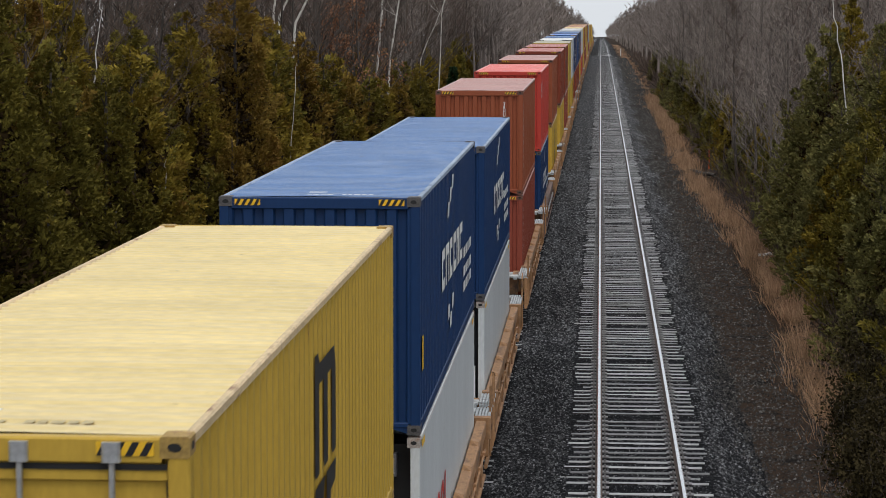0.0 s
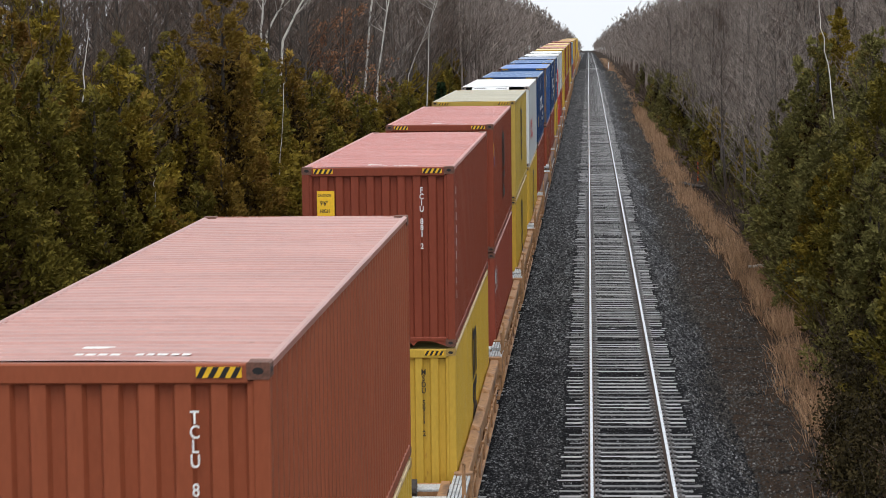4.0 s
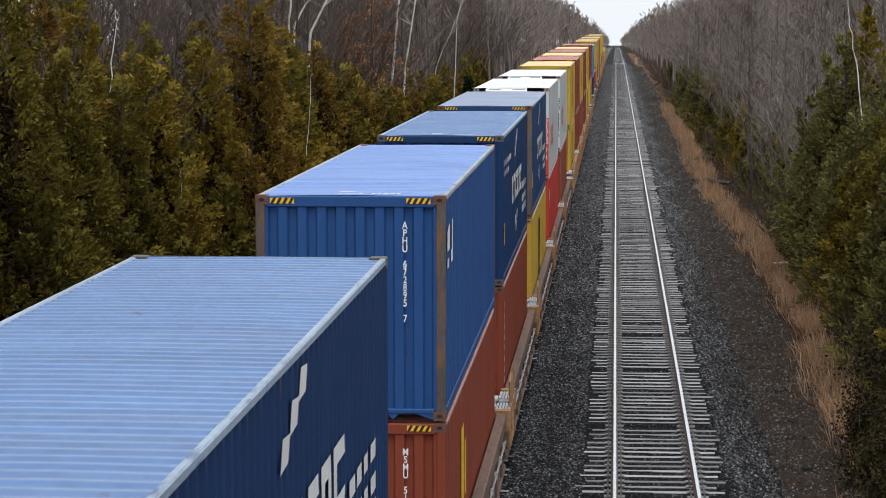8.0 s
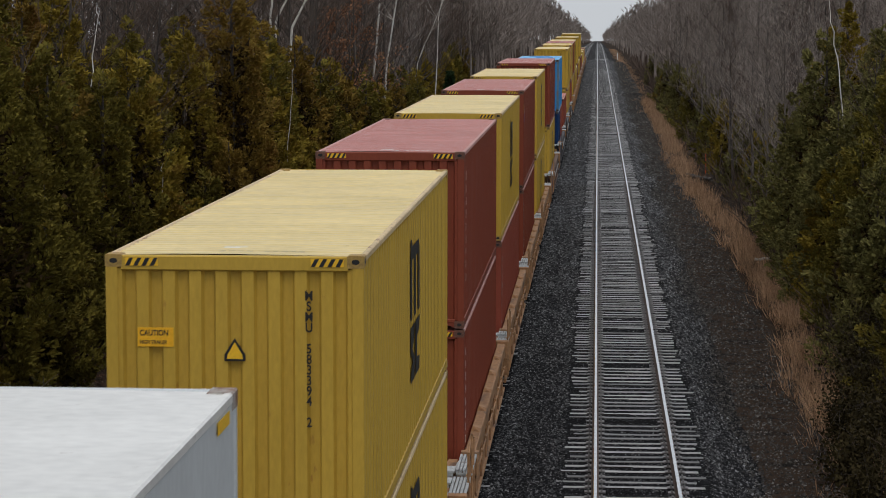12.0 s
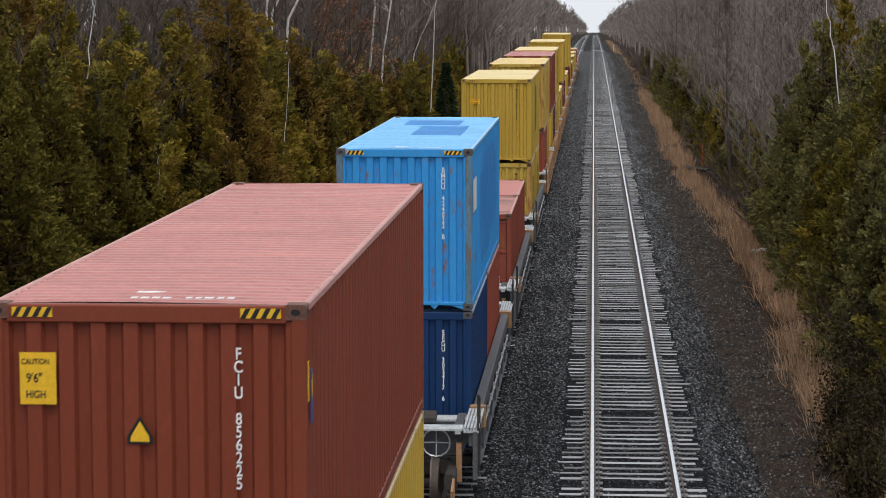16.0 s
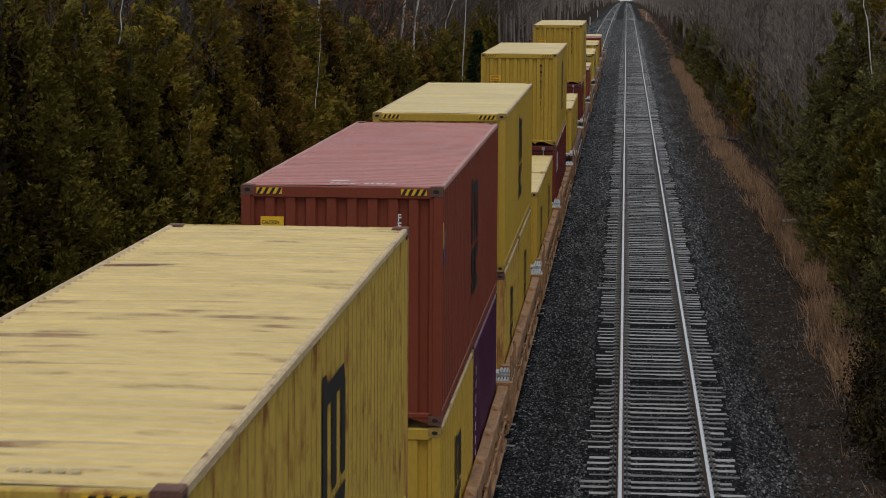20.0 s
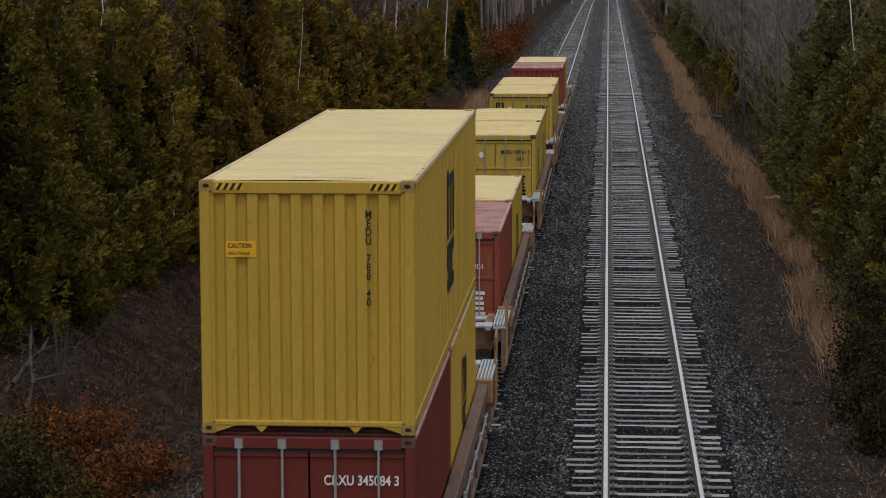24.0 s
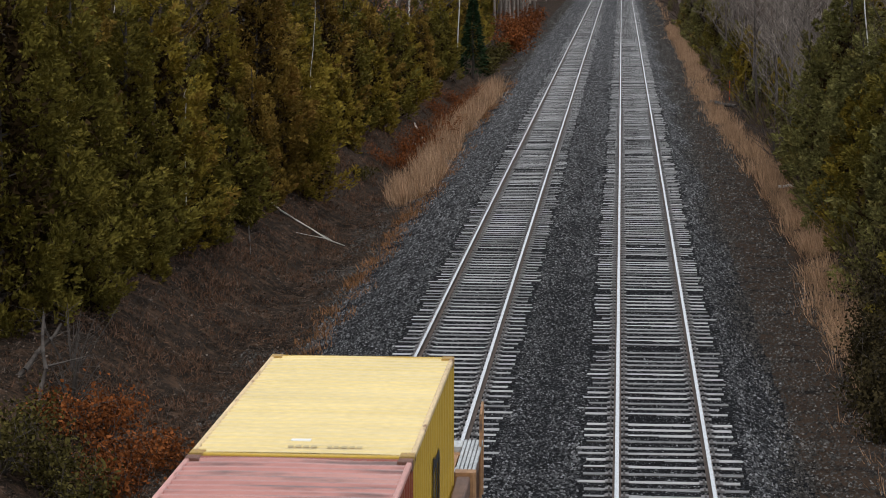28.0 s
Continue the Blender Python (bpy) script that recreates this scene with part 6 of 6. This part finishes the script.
def plant_birches():
    gz = ground_z
    birch([(-13.24, 134.2, gz(-13.24, 134.2)), (-12.92, 134.2, 5.59), (-12.3, 134.2, 11.87), (-12.08, 134.2, 13.27)], 0.125, 1)
    birch([(-12.60, 136.6, gz(-12.60, 136.6)), (-12.24, 136.6, 7.17), (-11.5, 136.6, 11.93)], 0.100, 2)
    birch([(-15.06, 106.4, gz(-15.06, 106.4)), (-14.9, 106.4, 9.52), (-14.72, 106.4, 11.2)], 0.100, 3)
    birch([(-15.09, 106.4, gz(-15.09, 106.4)), (-14.64, 106.4, 9.24), (-13.65, 106.4, 11.2)], 0.100, 4)
    birch([(-14.48, 106.4, gz(-14.48, 106.4)), (-13.94, 106.4, 8.96), (-12.69, 106.4, 11.2)], 0.110, 5)
    birch([(-13.11, 162.5, gz(-13.11, 162.5)), (-12.43, 162.5, 6.83), (-10.78, 162.5, 10.99)], 0.060, 12)
    birch([(-11.40, 163.8, gz(-11.40, 163.8)), (-11.1, 163.8, 9.95), (-10.53, 163.8, 12.55)], 0.060, 13)
    birch([(-14.6, 64, gz(-14.6, 64)), (-14.16, 64, 6.17), (-13.91, 64, 7.54), (-13.77, 64, 9.1)], 0.042, 8, "thin white birch stem rising between cedars")
    birch([(-11.6, 61.5, gz(-11.6, 61.5)), (-11.53, 61.5, 3.7), (-11.5, 61.5, 4.9)], 0.035, 9, "thin white birch stem rising between cedars")
    birch([(-11.05, 82, gz(-11.05, 82)), (-10.85, 82, 4.8), (-10.7, 82, 7.2)], 0.022, 10, "thin white birch stem rising between cedars")
    birch([(8.19, 74, gz(8.19, 74)), (7.61, 74, 7.02), (7.29, 74, 8.71), (7.19, 74, 9.88)], 0.034, 11)


def far_woods():
    """Woods beyond and behind the nearer trees, joined."""
    rnd = np.random.RandomState(77)
    for name, side in (("woods_left", -1), ("woods_right", 1)):
        V, F, k = [], [], 0
        TV, TF, tk = [], [], 0
        kinds = []
        for q in range(8):
            g, v, f = bare_parts(11.0, 140 + q, 13 if q < 4 else 9, 0.36, 0.02, 4 if q < 4 else 2, 0.022 if q < 4 else 0.07)
            tri = []
            for face in g.f:
                tri += [(face[0], face[1], face[2]), (face[0], face[2], face[3])] if len(face) == 4 else [face]
            kinds.append((np.array(g.v), np.array(tri), v, f))
        spots = []
        for i in range(640):
            y = 235 + 2900 * (i / 640) ** 2.1
            depth = rnd.rand() ** 1.6
            x = (-10.6 - depth * 22 * (1 + y / 900)) if side < 0 else (7.0 + depth * 20 * (1 + y / 900))
            spots.append((x, y + rnd.uniform(-6, 6), rnd.uniform(8.5, 11.0) + 6.0 * min(1, depth * 1.7) + (3.5 if side < 0 else 1.2), 0))
        for i in range(60):
            y = 1000 + 2300 * i / 60
            spots.append((side * (7.5 + 2.5 * rnd.rand() + (2.0 if side < 0 else 0)), y, rnd.uniform(8, 12), 0))
        for i in range(150):
            y = 50 + 230 * rnd.rand()
            x = rnd.uniform(-46, -24) if side < 0 else rnd.uniform(15, 36)
            spots.append((x, y, rnd.uniform(11, 14.5), 1.3))
        for x, y, h, _ in spots:
            gv, gf, tv, tf = kinds[rnd.randint(4) + (4 if y > 420 else 0)]
            a, s = rnd.uniform(0, 6.28), h / 11.0
            c, n = math.cos(a), math.sin(a)
            m = np.array([[c, -n, 0], [n, c, 0], [0, 0, 1]]).T * s
            off = np.array([x, y, ground_z(x, y)])
            V.append(gv @ m + off)
            F.append(gf + k)
            k += len(gv)
            TV.append(tv @ m + off)
            TF.append(tf + tk)
            tk += len(tv)
        # haze over these woods comes only from the lightened twig colour
        ob = new(name, raw_mesh(name, np.concatenate(V + TV), np.concatenate(F + [t + k for t in TF]), M_TWIG_GREY))
        tagged(ob, "leafless grey-brown woods, paled as by haze, running far along the line", "woods", kind="stuff")
    # low cover on the forest floor, behind the first trees
    for name, x0, x1 in (("brush_left", -30, -13.6), ("brush_right", 6.6, 22)):
        n = 42000
        y = 42 + 420 * rnd.rand(n) ** 1.9
        x = rnd.uniform(0, 1, n) ** 1.4
        x = x1 - (x1 - x0) * x if x0 < 0 else x0 + (x1 - x0) * x
        xs, zs = [q[0] for q in PROFILE], [q[1] for q in PROFILE]
        z = np.interp(x, xs, zs) + np.where(y < 300, GRADE * y, GRADE * 300 + GRADE * 300 * (1 - np.exp(-(y - 300) / 300)))
        d = rnd.normal(size=(n, 3)) * 0.5 + np.array([0, 0, 1.0])
        d /= np.linalg.norm(d, axis=1)[:, None]
        ln = rnd.uniform(0.5, 2.4, n)
        v, f = sprays(np.stack([x, y, z], 1), d, ln, rnd.uniform(0.006, 0.016, n) * (1 + y / 120), rnd)
        tagged(new(name, raw_mesh(name, v, f, M_TWIG, True)), "tangle of bare brown brush under the trees", "brush", kind="stuff")


RUNS = ((48, 60, 79, 88, 100, 114, 133, 158), (-0.2, 0.12, 0.42, 0.25, 0.05, -0.25, -0.5, -0.4))


def reeds():
    rnd = np.random.RandomState(5)
    xs, zs = [q[0] for q in PROFILE], [q[1] for q in PROFILE]

    def patch(name, n, ylo, yhi, power, xc, half, height, m, label, lean=0.22, blade=0.007):
        y = ylo + (yhi - ylo) * rnd.rand(n) ** power
        c = np.array([noise.noise((yy * 0.09, 1.5, 0)) for yy in y])
        edge = np.array([noise.noise((yy * 0.5, 7.5, 0)) for yy in y])
        x = xc + (np.interp(y, RUNS[0], RUNS[1]) if xc > 0 and half < 1.0 and height > 0.3 else 0) + 0.25 * c + half * np.clip(rnd.normal(size=n) * 0.55, -1, 1) * (1 + 0.5 * edge)
        clump = np.array([noise.noise((a * 1.3, b * 0.8, 3)) for a, b in zip(x, y)])
        broad = np.array([noise.noise((a * 0.5, b * 0.22, 11)) for a, b in zip(x, y)])
        keep = clump + 0.7 * broad > rnd.uniform(-0.30, 0.38, n)
        x, y, clump = x[keep], y[keep], clump[keep]
        n = len(x)
        z = np.interp(x, xs, zs) + np.where(y < 300, GRADE * y, GRADE * 300 + GRADE * 300 * (1 - np.exp(-(y - 300) / 300))) - 0.05
        if name == "dead_grass_bank":
            z += 0.05 + np.array([0.10 * noise.noise((a * 0.5, b * 0.35, 0)) + 0.05 * noise.noise((a * 1.7, b * 1.3, 4)) for a, b in zip(x, y)])
        d = rnd.normal(size=(n, 3)) * lean + np.array([-0.08, -0.05, 1.0])
        d /= np.linalg.norm(d, axis=1)[:, None]
        ln = height * rnd.uniform(0.40, 1.20, n) * (1 + 0.5 * clump + 0.35 * broad[keep])
        v, f = sprays(np.stack([x, y, z], 1), d, ln, blade * rnd.uniform(0.6, 1.4, n) * (1 + y / 150), rnd)
        tagged(new(name, raw_mesh(name, v, f, m, True)), label, "reeds", kind="stuff")
    patch("reeds_right", 44000, 46, 240, 1.4, 5.5, 0.60, 0.72, M_REED, "strip of tall dry golden reeds beside the gravel", 0.27, 0.0048)
    patch("reeds_right_fallen", 24000, 38, 230, 1.4, 5.6, 0.95, 0.42, M_REED_DARK, "flattened tawny reeds and dead grass", 0.9)
    patch("reeds_far", 9000, 215, 800, 1.6, 4.9, 1.1, 0.29, M_REED, "far strip of dry golden reeds beside the gravel", 0.3)
    patch("reeds_left", 22000, 84, 150, 1.1, -7.9, 0.70, 1.0, M_REED, "clumps of dry tawny reeds by the ditch", 0.25, 0.006)
    patch("dead_grass_left", 30000, 38, 160, 1.3, -7.0, 0.55, 0.26, M_TOEGRASS, "low rusty dead grass at the gravel's edge", 0.8)
    patch("dead_grass_bank", 70000, 40, 140, 1.5, -10.2, 2.2, 0.20, M_RUSTGRASS, "thin rusty dead grass over the bank", 0.9, 0.006)
    patch("dead_grass_path", 5000, 40, 200, 1.5, 4.1, 0.5, 0.12, M_MOSSY, "sparse dead grass on the dirt strip", 0.9)
    # dead leaves and stalks over the left bank
    n = 95000
    y = 36 + 130 * rnd.rand(n) ** 1.5
    x = rnd.uniform(-14.5, -7.4, n)
    z = np.interp(x, xs, zs) + GRADE * y + np.array([0.10 * noise.noise((a * 0.5, b * 0.35, 0)) + 0.05 * noise.noise((a * 1.7, b * 1.3, 4)) for a, b in zip(x, y)])
    d = rnd.normal(size=(n, 3)) * np.array([1, 1, 0.35]) + np.array([0, 0, 0.25])
    d /= np.linalg.norm(d, axis=1)[:, None]
    z += 0.02
    stalk = rnd.rand(n) < 0.45
    ln = np.where(stalk, rnd.uniform(0.15, 0.5, n), rnd.uniform(0.03, 0.09, n))
    v, f = sprays(np.stack([x, y, z], 1), d, ln, np.where(stalk, 0.004, ln * rnd.uniform(0.15, 0.35, n)), rnd)
    tagged(new("leaf_litter", raw_mesh("leaf_litter", v, f, M_LITTER, True)), "dead leaves and stalks lying on the bank", "leaf litter", kind="stuff")


def leafy_bush(name, label, x, y, h, wide, m, seed, n=900, bare=False):
    r = np.random.RandomState(seed)
    g = Geo()
    ends = []
    for i in range(12):
        a, q = r.uniform(0, 6.28), r.uniform(0.2, 1) * wide
        e = Vector((math.cos(a) * q, math.sin(a) * q, h * r.uniform(0.45, 1)))
        g.tube((0, 0, -0.1), e, 0.022, 0.006, 4)
        ends.append(e)
        for k in range(5):
            b = e * r.uniform(0.4, 1)
            g.tube(b, b + Vector(r.normal(size=3)) * 0.22 * h, 0.007, 0.003, 3)
    ob = thing(name, label, "bush", "", (x, y, ground_z(x, y)))
    part("stem", g.mesh("stem", M_BARK), ob)
    if not bare:
        e = np.array([tuple(q) for q in ends])
        p = e[r.randint(0, 12, n)] * r.uniform(0.45, 1.08, (n, 1)) + r.normal(size=(n, 3)) * 0.16 * h
        p[:, 2] = np.abs(p[:, 2])
        d = r.normal(size=(n, 3)) + np.array([0, 0, 0.2])
        d /= np.linalg.norm(d, axis=1)[:, None]
        ln = r.uniform(0.04, 0.11, n) * (2.2 if y > 150 else 1)
        v, f = sprays(p, d, ln, ln * r.uniform(0.2, 0.4, n), r)
        part("foliage", raw_mesh("foliage", v, f, m, True), ob)


def bushes():
    rust, olive, dead = "low bush of rust-orange dead leaves on the bank", "olive-leaved bush on the bank", "tangle of bare dead branches beside the gravel"
    for i, (x, y, h, w, n) in enumerate(((-8.9, 40.6, 0.9, 0.8, 900), (-9.7, 43.0, 1.0, 0.9, 900), (-8.3, 41.8, 0.7, 0.6, 500), (-10.4, 42.0, 0.9, 0.8, 700), (-8.7, 39.2, 0.8, 0.6, 500), (-9.4, 98, 0.9, 1.2, 900), (-9.2, 104, 1.0, 1.2, 1100), (-9.0, 111, 1.1, 1.3, 1200), (-8.8, 118, 1.1, 1.3, 1100), (-9.0, 126, 1.2, 1.4, 1000), (-9.2, 136, 1.2, 1.4, 900),
                                         (-9.4, 200, 1.8, 2.2, 1100), (-10.4, 214, 2.2, 2.4, 1100), (-9.5, 228, 1.9, 2.2, 900), (-10.2, 246, 2.2, 2.6, 900))):
        leafy_bush("rust_bush", rust, x, y, h, w, M_RUSTLEAF, 200 + i, int(n * 2.4))
    for i, (x, y, h, w, n) in enumerate(((-9.6, 39.0, 1.2, 0.8, 900), (-10.4, 38.4, 1.3, 0.9, 900), (-8.9, 37.6, 1.0, 0.7, 700), (-10.0, 90.5, 0.5, 0.7, 350), (-9.6, 168, 1.4, 1.3, 700), (-9.6, 186, 1.5, 1.5, 700), (5.75, 49.5, 1.5, 0.75, 1500), (5.45, 46.4, 1.2, 0.6, 1300), (6.25, 53.5, 1.7, 0.8, 1500), (5.3, 48.2, 1.4, 0.7, 1500), (5.0, 45.0, 1.1, 0.6, 1300), (4.9, 42.4, 0.9, 0.5, 1000), (6.5, 56.5, 2.0, 0.9, 1600))):
        leafy_bush("olive_bush", olive if x < 0 else "dark olive shrub overhanging the reeds", x, y, h, w, M_OLIVELEAF if x < 0 else M_DARKLEAF, 230 + i, int(n * 2.4))
    for i, (x, y, h, w) in enumerate(((5.5, 47.5, 1.0, 0.9), (6.0, 45.2, 1.2, 0.9), (5.6, 50.5, 0.9, 0.8), (6.4, 56, 1.3, 0.8), (6.6, 62, 1.4, 0.9), (6.5, 98, 1.5, 0.9), (6.6, 106, 1.5, 1.0), (6.4, 124, 1.6, 1.0), (6.7, 148, 1.6, 1.2), (-11.0, 46.0, 1.4, 1.0), (-10.6, 44.2, 1.2, 0.9))):
        leafy_bush("dead_bush", dead, x, y, h, w, None, 260 + i, 0, True)

    def log(name, label, a, b, r0, r1, m, forks=0, seed=0):
        rnd = random.Random(seed)
        a, b = Vector(a), Vector(b)
        g = Geo()
        prev = a
        for i in range(1, 7):
            q = a.lerp(b, i / 6) + Vector((rnd.gauss(0, 0.04), rnd.gauss(0, 0.04), rnd.gauss(0, 0.03)))
            if name != "dead_stake":
                q.z = max(q.z, ground_z(q.x, q.y) + r0 + 0.05)
            g.tube(prev, q, r0 + (r1 - r0) * (i - 1) / 6, r0 + (r1 - r0) * i / 6, 7, True)
            prev = q
        ob = thing(name, label, "log", "", tuple(a))
        g.v = [tuple(Vector(p) - a) for p in g.v]
        part("stem", g.mesh("stem", m, True), ob)
        for i in range(forks):
            o = (b - a) * rnd.uniform(0.4, 0.9)
            part("branch", Geo().tube(o, o + Vector((rnd.uniform(-1, 1), rnd.uniform(-1, 1), rnd.uniform(0.1, 0.5))), r1, 0.005, 5).mesh("branch", m), ob)
    gz = ground_z
    log("fallen_birch", "fallen white birch pole lying down the bank", (-11.9, 75.2, gz(-11.9, 75.2) + 0.10), (-8.7, 73.3, gz(-8.7, 73.3) + 0.10), 0.034, 0.016, M_BIRCH, 2, 1)
    log("fallen_birch", "fallen white birch pole lying down the bank", (-12.2, 74.6, gz(-12.2, 74.6) + 0.08), (-11.3, 74.0, gz(-11.3, 74.0) + 0.06), 0.035, 0.02, M_BIRCH, 0, 2)
    log("dead_branch", "grey dead branch lying on the bank", (-12.0, 73.5, gz(-12, 73.5) + 0.08), (-10.5, 66.0, gz(-10.5, 66) + 0.06), 0.035, 0.015, M_BARK, 2, 3)
    log("dead_branch", "grey dead branch lying by the ditch", (-10.2, 116, gz(-10.2, 116) + 0.1), (-8.4, 104, gz(-8.4, 104) + 0.08), 0.05, 0.02, M_BIRCH, 1, 4)
    log("dead_stake", "leaning dead grey stem on the bank", (-10.6, 42.0, gz(-10.6, 42) - 0.05), (-10.9, 43.4, gz(-10.9, 43.4) + 1.7), 0.05, 0.03, M_BARK, 1, 5)
    log("dead_stake", "leaning dead grey stem on the bank", (-11.6, 44.0, gz(-11.6, 44) - 0.05), (-10.9, 44.8, gz(-10.9, 44.8) + 1.3), 0.06, 0.03, M_BARK, 0, 6)
    log("fallen_birch", "short white birch log lying in the reeds", (5.7, 84.4, gz(5.7, 84.4) + 0.45), (6.4, 84.2, gz(6.4, 84.2) + 0.45), 0.05, 0.045, M_BIRCH, 0, 7)
    log("fallen_log", "dark rotting log at the edge of the reeds", (5.0, 131, gz(5, 131) + 0.2), (6.2, 127, gz(6.2, 127) + 0.25), 0.14, 0.10, M_BARK, 0, 8)
    # line-side markers
    m = mat("orange_marker_plastic", (0.75, 0.13, 0.02), 0.5)
    ob = thing("marker_post", "thin orange line-side marker post in the brush", "post", "", (6.3, 136, gz(6.3, 136)))
    part("stake", Geo().bar("z", -0.1, 1.1, -0.03, 0.03, -0.02, 0.02, 0.006).mesh("stake", m), ob)
    ob = thing("marker_post", "thin dark stake at the gravel's edge", "post", "", (-7.0, 67.9, gz(-7.0, 67.9)))
    part("stake", Geo().bar("z", -0.1, 0.85, -0.02, 0.02, -0.02, 0.02, 0.005).mesh("stake", M_RAIL_SIDE), ob)
    for x, y, h in ((-6.6, 549, 1.6), (-6.6, 434, 1.6), (4.2, 495, 1.6)):
        ob = thing("marker_post", "small white line-side marker post", "post", "", (x, y, gz(x, y)))
        part("stake", Geo().bar("z", -0.1, h, -0.07, 0.07, -0.04, 0.04, 0.02).mesh("stake", M_WHITE), ob)


plant_cedars()
plant_bare()
plant_birches()
far_woods()
reeds()
bushes()

track("track_ties_right", TRACK_RIGHT, TIES_RIGHT, 300, 3)
track("track_ties_left", TRACK_LEFT, TIES_LEFT, 300, 5)
motions()
